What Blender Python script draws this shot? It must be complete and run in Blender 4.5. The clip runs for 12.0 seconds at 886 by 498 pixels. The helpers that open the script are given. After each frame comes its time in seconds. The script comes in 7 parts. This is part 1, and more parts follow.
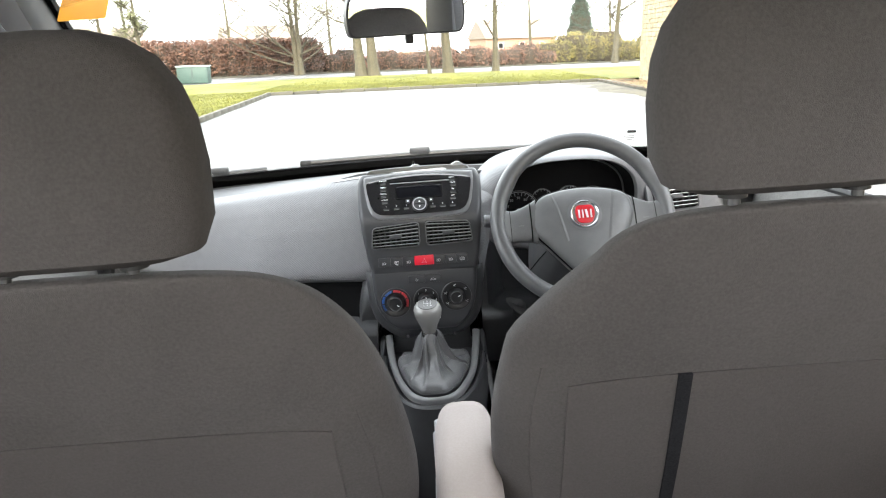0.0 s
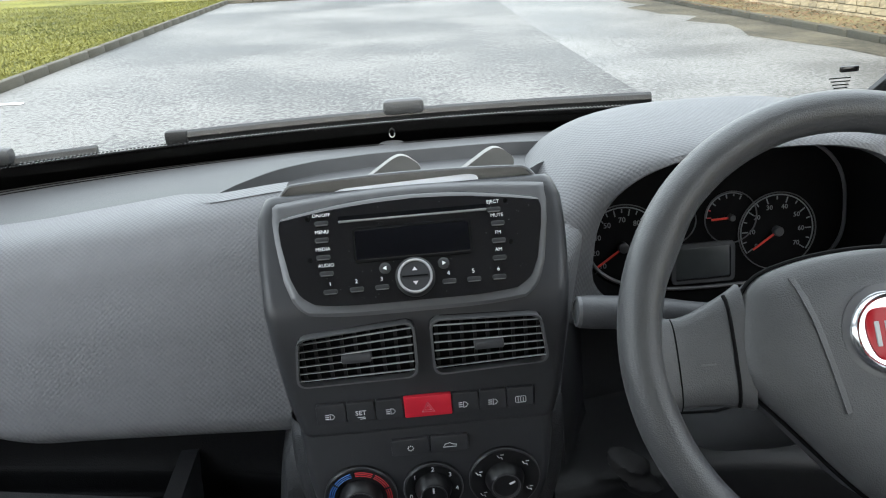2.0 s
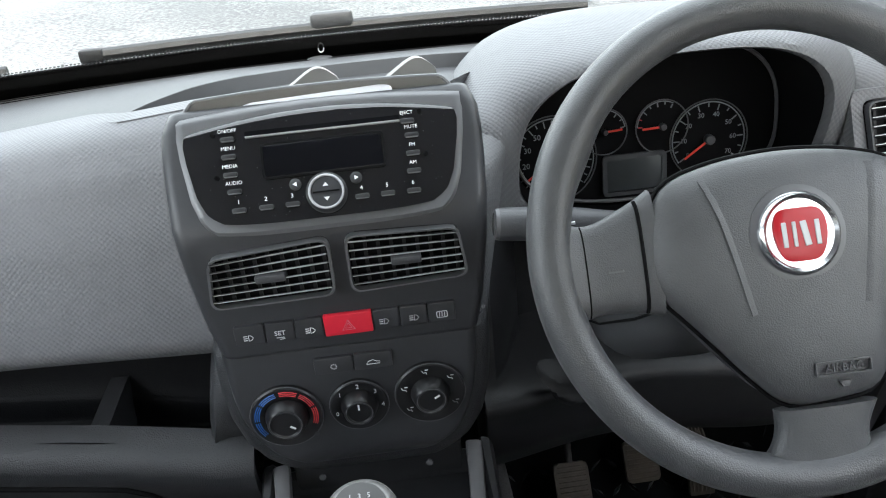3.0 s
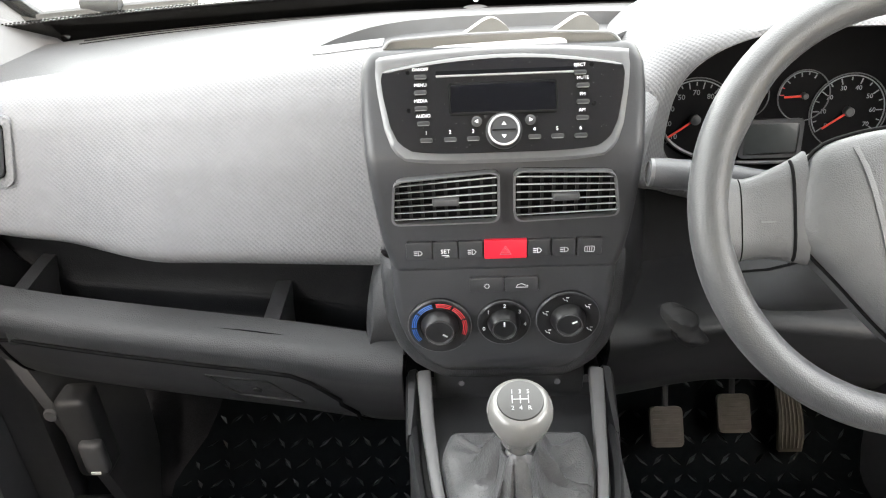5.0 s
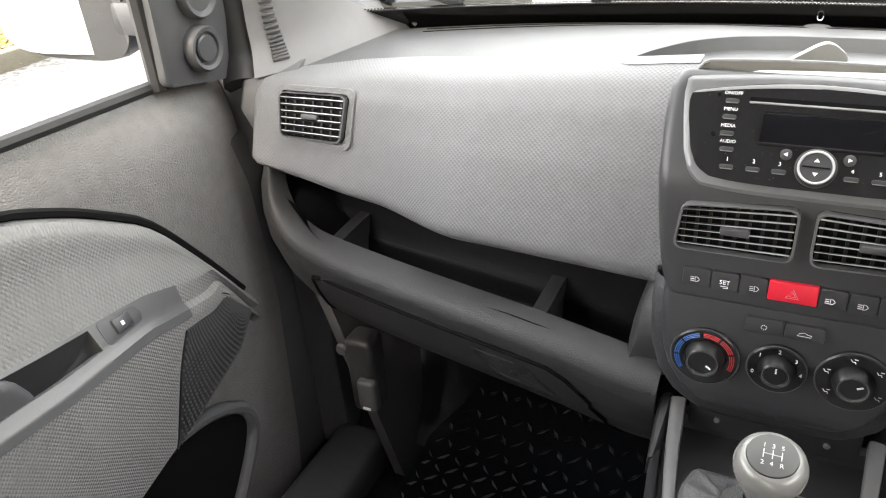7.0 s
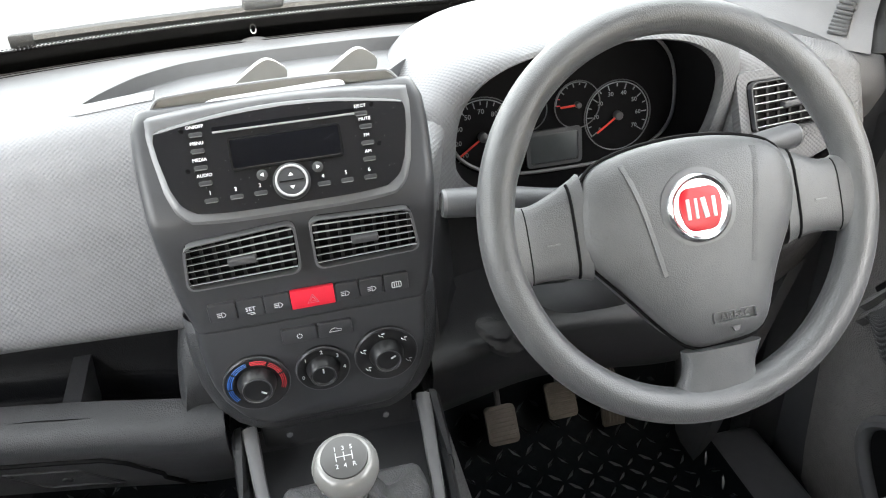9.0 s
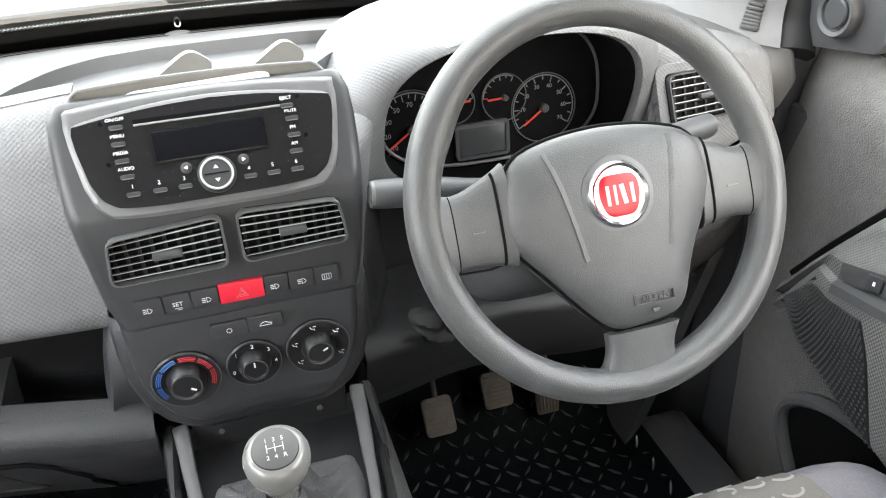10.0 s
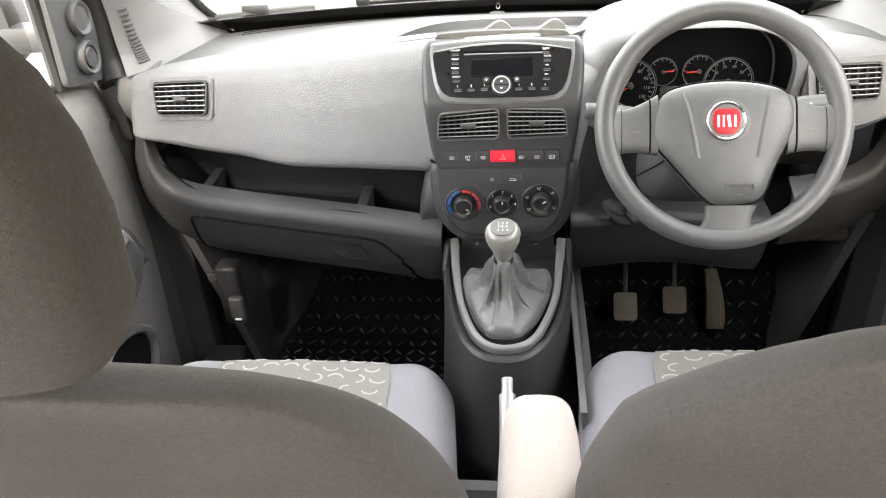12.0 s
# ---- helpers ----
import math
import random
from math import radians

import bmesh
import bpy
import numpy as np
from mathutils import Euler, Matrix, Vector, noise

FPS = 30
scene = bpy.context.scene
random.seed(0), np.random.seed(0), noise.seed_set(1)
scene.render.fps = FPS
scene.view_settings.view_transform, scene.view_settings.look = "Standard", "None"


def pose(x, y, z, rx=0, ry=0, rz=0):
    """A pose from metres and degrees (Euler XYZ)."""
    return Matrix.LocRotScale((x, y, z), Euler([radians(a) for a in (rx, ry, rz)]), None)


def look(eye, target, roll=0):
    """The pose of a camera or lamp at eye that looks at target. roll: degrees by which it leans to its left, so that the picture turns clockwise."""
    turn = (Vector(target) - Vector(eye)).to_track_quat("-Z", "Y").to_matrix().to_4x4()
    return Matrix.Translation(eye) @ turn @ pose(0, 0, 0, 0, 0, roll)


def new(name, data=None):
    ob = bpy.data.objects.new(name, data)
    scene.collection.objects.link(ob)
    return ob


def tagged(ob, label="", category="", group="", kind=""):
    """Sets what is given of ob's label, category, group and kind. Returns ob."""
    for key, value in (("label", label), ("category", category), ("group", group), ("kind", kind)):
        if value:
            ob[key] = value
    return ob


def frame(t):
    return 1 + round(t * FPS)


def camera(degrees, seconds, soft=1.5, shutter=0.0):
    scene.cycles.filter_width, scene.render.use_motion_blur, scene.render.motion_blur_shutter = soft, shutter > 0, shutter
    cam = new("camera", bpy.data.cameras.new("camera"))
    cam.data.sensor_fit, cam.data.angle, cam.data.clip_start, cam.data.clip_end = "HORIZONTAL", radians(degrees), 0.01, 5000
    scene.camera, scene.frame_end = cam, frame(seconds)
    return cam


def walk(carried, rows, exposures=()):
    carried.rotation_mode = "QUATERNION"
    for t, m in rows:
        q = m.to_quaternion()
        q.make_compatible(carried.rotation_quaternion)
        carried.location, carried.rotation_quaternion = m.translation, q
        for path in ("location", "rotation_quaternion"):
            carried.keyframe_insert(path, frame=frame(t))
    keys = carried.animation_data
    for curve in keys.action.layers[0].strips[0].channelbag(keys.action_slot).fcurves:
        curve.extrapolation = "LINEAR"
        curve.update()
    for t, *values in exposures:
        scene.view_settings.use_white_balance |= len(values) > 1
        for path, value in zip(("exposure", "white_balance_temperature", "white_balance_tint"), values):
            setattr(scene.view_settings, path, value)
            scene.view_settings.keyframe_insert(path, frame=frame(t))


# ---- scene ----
cam = camera(60.9, 12.0, 1.1, 0.0)
PATH = [
    (0, (0.039, -0.014, 1.595), (0.043, 1.918, 1.08), -4.1),
    (0.5, (0.034, 0.363, 1.61), (0.057, 2.286, 1.059), -3.9),
    (1, (0.015, 0.569, 1.608), (0.049, 2.478, 1.011), -3.9),
    (1.5, (0.008, 0.781, 1.575), (0.055, 2.669, 0.917), -4.1),
    (2, (0.007, 0.967, 1.53), (0.064, 2.825, 0.792), -4.5),
    (2.5, (0.027, 0.994, 1.513), (0.113, 2.809, 0.677), -4.5),
    (2.7, (0.053, 0.987, 1.509), (0.148, 2.784, 0.636), -5.1),
    (4.3, (0.004, 0.933, 1.536), (0.193, 2.634, 0.501), -3.3),
    (4.5, (-0.019, 0.923, 1.538), (0.117, 2.627, 0.501), -3.2),
    (5, (-0.028, 0.896, 1.539), (-0.116, 2.615, 0.52), -3.1),
    (5.5, (-0.023, 0.894, 1.542), (-0.395, 2.578, 0.53), -3.3),
    (6, (-0.021, 0.884, 1.549), (-0.665, 2.492, 0.549), -3.7),
    (6.5, (-0.017, 0.879, 1.554), (-0.828, 2.415, 0.563), -4.3),
    (6.7, (-0.015, 0.881, 1.555), (-0.865, 2.397, 0.564), -4.6),
    (8.3, (-0.007, 0.913, 1.577), (-0.113, 2.628, 0.554), -4.7),
    (8.5, (-0.004, 0.917, 1.574), (0.026, 2.63, 0.543), -4.3),
    (9, (0.004, 0.923, 1.573), (0.351, 2.588, 0.521), -3.5),
    (9.5, (0.016, 0.926, 1.568), (0.544, 2.534, 0.503), -2.4),
    (10, (0.011, 0.91, 1.57), (0.51, 2.53, 0.508), -1.8),
    (10.5, (0.005, 0.833, 1.588), (0.299, 2.508, 0.535), -1.7),
    (11, (-0.006, 0.709, 1.632), (0.022, 2.415, 0.589), -2.5),
    (11.5, (0.027, 0.553, 1.639), (-0.121, 2.264, 0.612), -3.0),
    (12, (0.037, 0.366, 1.677), (-0.179, 2.073, 0.656), -3.7),
]
EXPOSURES = [(0.0, 3.74, 6600, 10), (0.5, 3.54, 6550, 9), (1.0, 2.84, 6400, 8), (1.5, 2.79, 6300, 8), (2.0, 2.71, 6280, 8), (2.7, 2.91, 6280, 8), (4.3, 4.42, 6980, 11), (6.0, 4.3, 7080, 11), (6.7, 4.05, 7180, 12), (8.3, 3.88, 6830, 10), (9.0, 4.12, 6780, 10), (9.5, 4.18, 6830, 10), (10.5, 4.36, 6930, 10), (12.0, 4.42, 7230, 12)]
walk(cam, [(t, look(eye, target, roll)) for t, eye, target, roll in PATH], EXPOSURES)

# ---- light: an overcast spring sky with a weak, wide sun ----
world = bpy.data.worlds.new("sky")
scene.world = world
world.use_nodes = True
wn = world.node_tree.nodes
sky = wn.new("ShaderNodeTexSky")
sky.sky_type, sky.sun_disc = "NISHITA", False
sky.sun_elevation, sky.sun_rotation = radians(47), radians(174)
sky.air_density, sky.dust_density, sky.ozone_density = 1.6, 5.0, 1.0
veil = wn.new("ShaderNodeMixRGB")
veil.inputs[0].default_value, veil.inputs[2].default_value = 0.65, (7.5, 7.7, 8.0, 1)
world.node_tree.links.new(sky.outputs[0], veil.inputs[1])
world.node_tree.links.new(veil.outputs[0], wn["Background"].inputs[0])
wn["Background"].inputs[1].default_value = 0.15
sun = new("sun", bpy.data.lights.new("sun", "SUN"))
sun.data.energy, sun.data.angle, sun.data.color = 1.0, radians(14), (1, 0.95, 0.88)
sun.matrix_world = look((-2, -20, 22), (0, 0, 0))


# ---- mesh tools ----
def offset_of(ob):
    v = Vector()
    while ob:
        v += ob.location
        ob = ob.parent
    return v


def part(name, bm, mat, parent=None, label="", angle=38):
    """Links a bmesh, given in world coordinates, as one mesh under parent."""
    bmesh.ops.recalc_face_normals(bm, faces=bm.faces[:])
    if parent:
        off = offset_of(parent)
        for v in bm.verts:
            v.co -= off
    me = bpy.data.meshes.new(name)
    bm.to_mesh(me)
    bm.free()
    me.polygons.foreach_set("use_smooth", [True] * len(me.polygons))
    me.set_sharp_from_angle(angle=radians(angle))
    me.materials.append(mat)
    ob = new(name, me)
    ob.parent = parent
    if label:
        ob["label"] = label
    return ob


def thing(name, base, label, category, group="", kind=""):
    ob = new(name)
    ob.empty_display_size = 0.05
    ob.location = base
    return tagged(ob, label, category, group, kind)


def box(bm, c, s, m=None, bev=0.0, seg=2):
    t = Matrix.LocRotScale(c, None, s)
    r = bmesh.ops.create_cube(bm, size=1.0, matrix=(m @ t) if m else t)
    if bev:
        edges = list({e for v in r["verts"] for e in v.link_edges})
        bmesh.ops.bevel(bm, geom=edges, offset=bev, segments=seg, profile=0.5, affect="EDGES")
    return bm


def rounded(pts, r, n=4):
    """A polygon with its corners rounded by r (one number or one a corner)."""
    out, k = [], len(pts)
    for i in range(k):
        p, a, b = Vector(pts[i]), Vector(pts[i - 1]), Vector(pts[(i + 1) % k])
        rr = r[i] if isinstance(r, (list, tuple)) else r
        da, db = min(rr, (a - p).length * 0.49), min(rr, (b - p).length * 0.49)
        s, e = p + (a - p).normalized() * da, p + (b - p).normalized() * db
        for j in range(n + 1):
            t = j / n
            out.append(s * (1 - t) ** 2 + p * 2 * t * (1 - t) + e * t * t)
    return out


def rect(x0, y0, x1, y1, r=0.002, n=3):
    return rounded([(x0, y0), (x1, y0), (x1, y1), (x0, y1)], r, n)


def slab(bm, pts, m, depth, bev=0.0, lift=0.0, seg=2):
    """A flat outline in the plane of m, its front lifted by lift and depth thick."""
    top = [bm.verts.new(m @ Vector((p[0], p[1], lift))) for p in pts]
    low = [bm.verts.new(m @ Vector((p[0], p[1], lift - depth))) for p in pts]
    f = bm.faces.new(top)
    bm.faces.new(low[::-1])
    k = len(pts)
    for i in range(k):
        bm.faces.new((top[i], low[i], low[(i + 1) % k], top[(i + 1) % k]))
    if bev:
        bmesh.ops.bevel(bm, geom=list(f.edges), offset=bev, segments=seg, profile=0.5, affect="EDGES")
    return bm


def frame_ring(bm, outer, inner, m, depth, lift=0.0):
    """A flat ring between two outlines with as many points each."""
    k = len(outer)
    rows = []
    for pts, z in ((outer, lift - depth), (outer, lift), (inner, lift), (inner, lift - depth)):
        rows.append([bm.verts.new(m @ Vector((p[0], p[1], z))) for p in pts])
    for a in range(4):
        b = (a + 1) % 4
        for i in range(k):
            j = (i + 1) % k
            bm.faces.new((rows[a][i], rows[a][j], rows[b][j], rows[b][i]))
    return bm


def loft(bm, rings, cap=True, closed=True):
    """Skins a row of rings with as many points each."""
    rows = [[bm.verts.new(p) for p in ring] for ring in rings]
    k = len(rows[0])
    for a, b in zip(rows, rows[1:]):
        for i in range(k if closed else k - 1):
            j = (i + 1) % k
            bm.faces.new((a[i], a[j], b[j], b[i]))
    if cap and closed:
        bm.faces.new(rows[0][::-1])
        bm.faces.new(rows[-1])
    return bm


def spline(pts, n):
    """n points along a smooth curve through pts."""
    p = [Vector(q) for q in pts]
    p = [p[0] * 2 - p[1]] + p + [p[-1] * 2 - p[-2]]
    out, spans = [], len(p) - 3
    for i in range(n):
        t = i / (n - 1) * spans
        k = min(int(t), spans - 1)
        t -= k
        a, b, c, d = p[k:k + 4]
        out.append(0.5 * (2 * b + (c - a) * t + (2 * a - 5 * b + 4 * c - d) * t * t + (3 * b - a - 3 * c + d) * t ** 3))
    return out


def tube(bm, pts, r, n=10, closed=False, flat=1.0, up=None):
    """Sweeps a round or flattened section along pts. r: a radius, or one a point."""
    k = len(pts)
    pts = [Vector(p) for p in pts]
    rings, side = [], None
    for i in range(k):
        a, b = (pts[i - 1], pts[(i + 1) % k]) if closed else (pts[max(i - 1, 0)], pts[min(i + 1, k - 1)])
        t = (b - a).normalized()
        ref = Vector(up) if up else (side if side else (Vector((0, 0, 1)) if abs(t.z) < 0.9 else Vector((0, 1, 0))))
        u = (ref - t * ref.dot(t)).normalized()
        side = u
        w = t.cross(u)
        rr = r[i] if isinstance(r, (list, tuple)) else r
        rings.append([pts[i] + rr * (math.cos(2 * math.pi * j / n) * u * flat + math.sin(2 * math.pi * j / n) * w) for j in range(n)])
    if closed:
        rows = [[bm.verts.new(p) for p in ring] for ring in rings]
        for i in range(k):
            a, b = rows[i], rows[(i + 1) % k]
            for j in range(n):
                bm.faces.new((a[j], a[(j + 1) % n], b[(j + 1) % n], b[j]))
        return bm
    return loft(bm, rings)


def lathe(bm, profile, m, n=32):
    """Turns a profile of (radius, height) round the z axis of m."""
    rings = [[m @ Vector((max(r, 1e-5) * math.cos(2 * math.pi * i / n), max(r, 1e-5) * math.sin(2 * math.pi * i / n), z)) for i in range(n)] for r, z in profile]
    return loft(bm, rings)


def sheet(bm, f, nu, nv, back):
    """A surface f(u, v) over 0..1 with a back side shifted by the vector back."""
    back = Vector(back)
    top = [[bm.verts.new(f(i / nu, j / nv)) for j in range(nv + 1)] for i in range(nu + 1)]
    low = [[bm.verts.new(v.co + back) for v in row] for row in top]
    for g in (top, low):
        for i in range(nu):
            for j in range(nv):
                bm.faces.new((g[i][j], g[i + 1][j], g[i + 1][j + 1], g[i][j + 1]))
    for i in range(nu):
        bm.faces.new((top[i][0], top[i + 1][0], low[i + 1][0], low[i][0]))
        bm.faces.new((top[i][nv], top[i + 1][nv], low[i + 1][nv], low[i][nv]))
    for j in range(nv):
        bm.faces.new((top[0][j], top[0][j + 1], low[0][j + 1], low[0][j]))
        bm.faces.new((top[nu][j], top[nu][j + 1], low[nu][j + 1], low[nu][j]))
    return bm


def lerp(table, x):
    """Straight lines between the (x, value) pairs of a table."""
    if x <= table[0][0]:
        return table[0][1]
    for (a, p), (b, q) in zip(table, table[1:]):
        if x <= b:
            return p + (q - p) * (x - a) / (b - a)
    return table[-1][1]


def ease(table, x):
    """The same with soft bends."""
    return sum(lerp(table, x + d) for d in (-0.02, -0.01, 0, 0.01, 0.02)) / 5


def arc(cx, cy, r, a0, a1, n):
    return [(cx + r * math.cos(radians(a0 + (a1 - a0) * i / n)), cy + r * math.sin(radians(a0 + (a1 - a0) * i / n))) for i in range(n + 1)]


def writing(text, size, m, mat, parent, name="lettering", deep=0.0002):
    """Raised letters in the plane of m, centred on its origin."""
    cu = bpy.data.curves.new(name, "FONT")
    cu.body, cu.size, cu.extrude, cu.align_x, cu.align_y, cu.resolution_u = text, size, deep, "CENTER", "CENTER", 2
    tmp = bpy.data.objects.new(name, cu)
    me = bpy.data.meshes.new_from_object(tmp)
    bpy.data.objects.remove(tmp)
    bpy.data.curves.remove(cu)
    me.transform(Matrix.Translation(-offset_of(parent)) @ m)
    me.materials.clear()
    me.materials.append(mat)
    ob = new(name, me)
    ob.parent = parent
    return ob


def at(m, x, y, z=0.0, turn=0.0):
    return m @ pose(x, y, z, 0, 0, turn)


# ---- materials ----
def material(name, colour, rough=0.5, metal=0.0, spread=0.12, grain=60.0, bump=0.15, bump_size=700.0, tint=None, stain=6.0, coat=0.0, spec=0.5, rough_spread=0.08, each=0.0, weave=None, sharp=1.0):
    """Base colour with stains and grain, and a fine relief."""
    mat = bpy.data.materials.new(name)
    mat.use_nodes = True
    n, l = mat.node_tree.nodes, mat.node_tree.links
    b = n["Principled BSDF"]
    co = n.new("ShaderNodeTexCoord")
    big, fine, rel = n.new("ShaderNodeTexNoise"), n.new("ShaderNodeTexNoise"), n.new("ShaderNodeTexNoise")
    for t, s, d in ((big, stain, 4), (fine, grain, 3), (rel, bump_size, 2)):
        t.inputs["Scale"].default_value, t.inputs["Detail"].default_value = s, d
        l.new(co.outputs["Object"], t.inputs["Vector"])
    mix = n.new("ShaderNodeMath")
    mix.operation = "ADD"
    l.new(big.outputs["Fac"], mix.inputs[0])
    l.new(fine.outputs["Fac"], mix.inputs[1])
    ramp = n.new("ShaderNodeMapRange")
    ramp.inputs["From Min"].default_value, ramp.inputs["From Max"].default_value = 1 - 0.35 * sharp, 1 + 0.35 * sharp
    l.new(mix.outputs[0], ramp.inputs["Value"])
    col = n.new("ShaderNodeMixRGB")
    c = Vector(colour)
    other = Vector(tint) if tint else c * (1 + spread)
    col.inputs[1].default_value = (*(c * (1 - spread)), 1)
    col.inputs[2].default_value = (*other, 1)
    l.new(ramp.outputs[0], col.inputs[0])
    out = col.outputs[0]
    if each:
        info, hsv, rng = n.new("ShaderNodeObjectInfo"), n.new("ShaderNodeHueSaturation"), n.new("ShaderNodeMapRange")
        rng.inputs["To Min"].default_value, rng.inputs["To Max"].default_value = 1 - each, 1 + each
        l.new(info.outputs["Random"], rng.inputs["Value"])
        l.new(rng.outputs[0], hsv.inputs["Value"])
        l.new(out, hsv.inputs["Color"])
        out = hsv.outputs[0]
    l.new(out, b.inputs["Base Color"])
    rr = n.new("ShaderNodeMapRange")
    rr.inputs["To Min"].default_value, rr.inputs["To Max"].default_value = max(rough - rough_spread, 0.02), min(rough + rough_spread, 1)
    l.new(big.outputs["Fac"], rr.inputs["Value"])
    l.new(rr.outputs[0], b.inputs["Roughness"])
    b.inputs["Metallic"].default_value = metal
    b.inputs["Specular IOR Level"].default_value = spec
    b.inputs["Coat Weight"].default_value = coat
    height = rel.outputs["Fac"]
    if weave:
        kind, scale, depth = weave
        vor = n.new("ShaderNodeTexVoronoi")
        vor.inputs["Scale"].default_value = scale
        vor.inputs["Randomness"].default_value = 0.9 if kind == "grain" else 0.0
        vec = co.outputs["Object"]
        if kind != "grain":
            vor.voronoi_dimensions = "2D"
            sep, com, rot = n.new("ShaderNodeSeparateXYZ"), n.new("ShaderNodeCombineXYZ"), n.new("ShaderNodeMapping")
            up, lean = n.new("ShaderNodeMath"), n.new("ShaderNodeMath")
            up.operation = lean.operation = "MULTIPLY_ADD"
            l.new(vec, sep.inputs[0])
            across, along = (0, 1) if kind == "dots" else (1, 0)
            lean.inputs[1].default_value, lean.inputs[2].default_value = 0.75, 0.0
            up.inputs[1].default_value = 0.85
            l.new(sep.outputs[along], lean.inputs[0])
            l.new(sep.outputs[2], up.inputs[0])
            l.new(lean.outputs[0], up.inputs[2])
            l.new(sep.outputs[across], com.inputs[0])
            l.new(up.outputs[0], com.inputs[1])
            rot.inputs["Rotation"].default_value = (0, 0, radians(45))
            l.new(com.outputs[0], rot.inputs["Vector"])
            vec = rot.outputs[0]
        l.new(vec, vor.inputs["Vector"])
        add = n.new("ShaderNodeMath")
        add.operation = "MULTIPLY_ADD"
        add.inputs[1].default_value = -depth
        l.new(vor.outputs["Distance"], add.inputs[0])
        l.new(height, add.inputs[2])
        height = add.outputs[0]
    if bump:
        bp = n.new("ShaderNodeBump")
        bp.inputs["Strength"].default_value, bp.inputs["Distance"].default_value = bump, 0.002
        l.new(height, bp.inputs["Height"])
        l.new(bp.outputs[0], b.inputs["Normal"])
    return mat


def plain(name, colour, rough=0.4, metal=0.0, spec=0.5, coat=0.0):
    mat = bpy.data.materials.new(name)
    mat.use_nodes = True
    b = mat.node_tree.nodes["Principled BSDF"]
    b.inputs["Base Color"].default_value = (*colour, 1)
    b.inputs["Roughness"].default_value, b.inputs["Metallic"].default_value = rough, metal
    b.inputs["Specular IOR Level"].default_value, b.inputs["Coat Weight"].default_value = spec, coat
    return mat


def glass(name, tint=(0.95, 0.97, 0.96), gloss=0.02):
    """Thin clear pane: see-through with a Fresnel gloss."""
    mat = bpy.data.materials.new(name)
    mat.use_nodes = True
    n, l = mat.node_tree.nodes, mat.node_tree.links
    n.remove(n["Principled BSDF"])
    clear, shine, mix, lw, fr = n.new("ShaderNodeBsdfTransparent"), n.new("ShaderNodeBsdfGlossy"), n.new("ShaderNodeMixShader"), n.new("ShaderNodeLayerWeight"), n.new("ShaderNodeMath")
    clear.inputs[0].default_value = (*tint, 1)
    shine.inputs["Roughness"].default_value = gloss
    lw.inputs[0].default_value = 0.5
    pw, fr.operation = n.new("ShaderNodeMath"), "MULTIPLY_ADD"
    pw.operation, pw.inputs[1].default_value = "POWER", 5.0
    l.new(lw.outputs["Facing"], pw.inputs[0])
    l.new(pw.outputs[0], fr.inputs[0])
    fr.inputs[1].default_value, fr.inputs[2].default_value = 0.5, 0.02
    l.new(fr.outputs[0], mix.inputs[0])
    l.new(clear.outputs[0], mix.inputs[1])
    l.new(shine.outputs[0], mix.inputs[2])
    l.new(mix.outputs[0], n["Material Output"].inputs[0])
    return mat


M_DASH = material("dash_grey_plastic", (0.150, 0.152, 0.158), 0.55, bump=0.25, weave=("dots", 262.0, 2.8), spread=0.06, spec=0.4)
M_SMOOTH = material("smooth_grey_plastic", (0.068, 0.069, 0.072), 0.5, bump=0.12, spread=0.06, spec=0.3)
M_LOWER = material("lower_dash_plastic", (0.040, 0.041, 0.0435), 0.45, bump=0.3, spread=0.06, spec=0.3, weave=("grain", 700.0, 0.7))
M_RAIL = material("satin_grey_console_rail", (0.118, 0.118, 0.120), 0.38, bump=0.05, spread=0.08)
M_FLANK = material("grey_console_carpet", (0.125, 0.125, 0.127), 0.95, bump=0.8, bump_size=1200.0, grain=400.0, spread=0.3, spec=0.1)
M_ENDCAP = material("smooth_dash_end_plastic", (0.10, 0.101, 0.105), 0.5, bump=0.12, spread=0.06, spec=0.3)
M_DARK = material("dark_grey_plastic", (0.055, 0.056, 0.06), 0.5, bump=0.12, spread=0.1)
M_BLACK = material("black_plastic", (0.024, 0.0245, 0.026), 0.45, bump=0.12, spread=0.15, spec=0.35)
M_STACK = material("stack_charcoal_plastic", (0.042, 0.043, 0.0465), 0.36, bump=0.06, spread=0.06, spec=0.4)
M_EDGE = material("stack_edge_plastic", (0.10, 0.101, 0.106), 0.34, bump=0.05, spread=0.06)
M_TRIM = material("satin_grey_trim_plastic", (0.125, 0.127, 0.132), 0.32, metal=0.1, bump=0.03, spread=0.05)
M_GLOSS = material("piano_black_plastic", (0.006, 0.006, 0.007), 0.08, bump=0.0, spread=0.1, coat=0.6, rough_spread=0.04)
M_SCREEN = plain("dead_display", (0.003, 0.0032, 0.0045), 0.12, spec=0.3)
M_SLAT = material("vent_slat_plastic", (0.014, 0.014, 0.015), 0.36, bump=0.03)
M_VANE = material("vent_vane_plastic", (0.006, 0.006, 0.0065), 0.6, bump=0.03)
M_VENTRIM = material("vent_rim_plastic", (0.13, 0.132, 0.136), 0.3, metal=0.2, bump=0.02)
# pale colour that paints the highlight along each dark slat's front edge
M_SLATLIT = material("painted_slat_glint", (0.48, 0.485, 0.49), 0.3, metal=0.2, bump=0.02)
M_FLAP = material("pale_flap_plastic", (0.22, 0.213, 0.20), 0.5, bump=0.1, spread=0.05)
# near-black that paints shade into gaps, recesses and the throat; also dial faces
M_HOLE = plain("cavity_shade_and_dial_black", (0.004, 0.004, 0.0045), 0.8, spec=0.12)
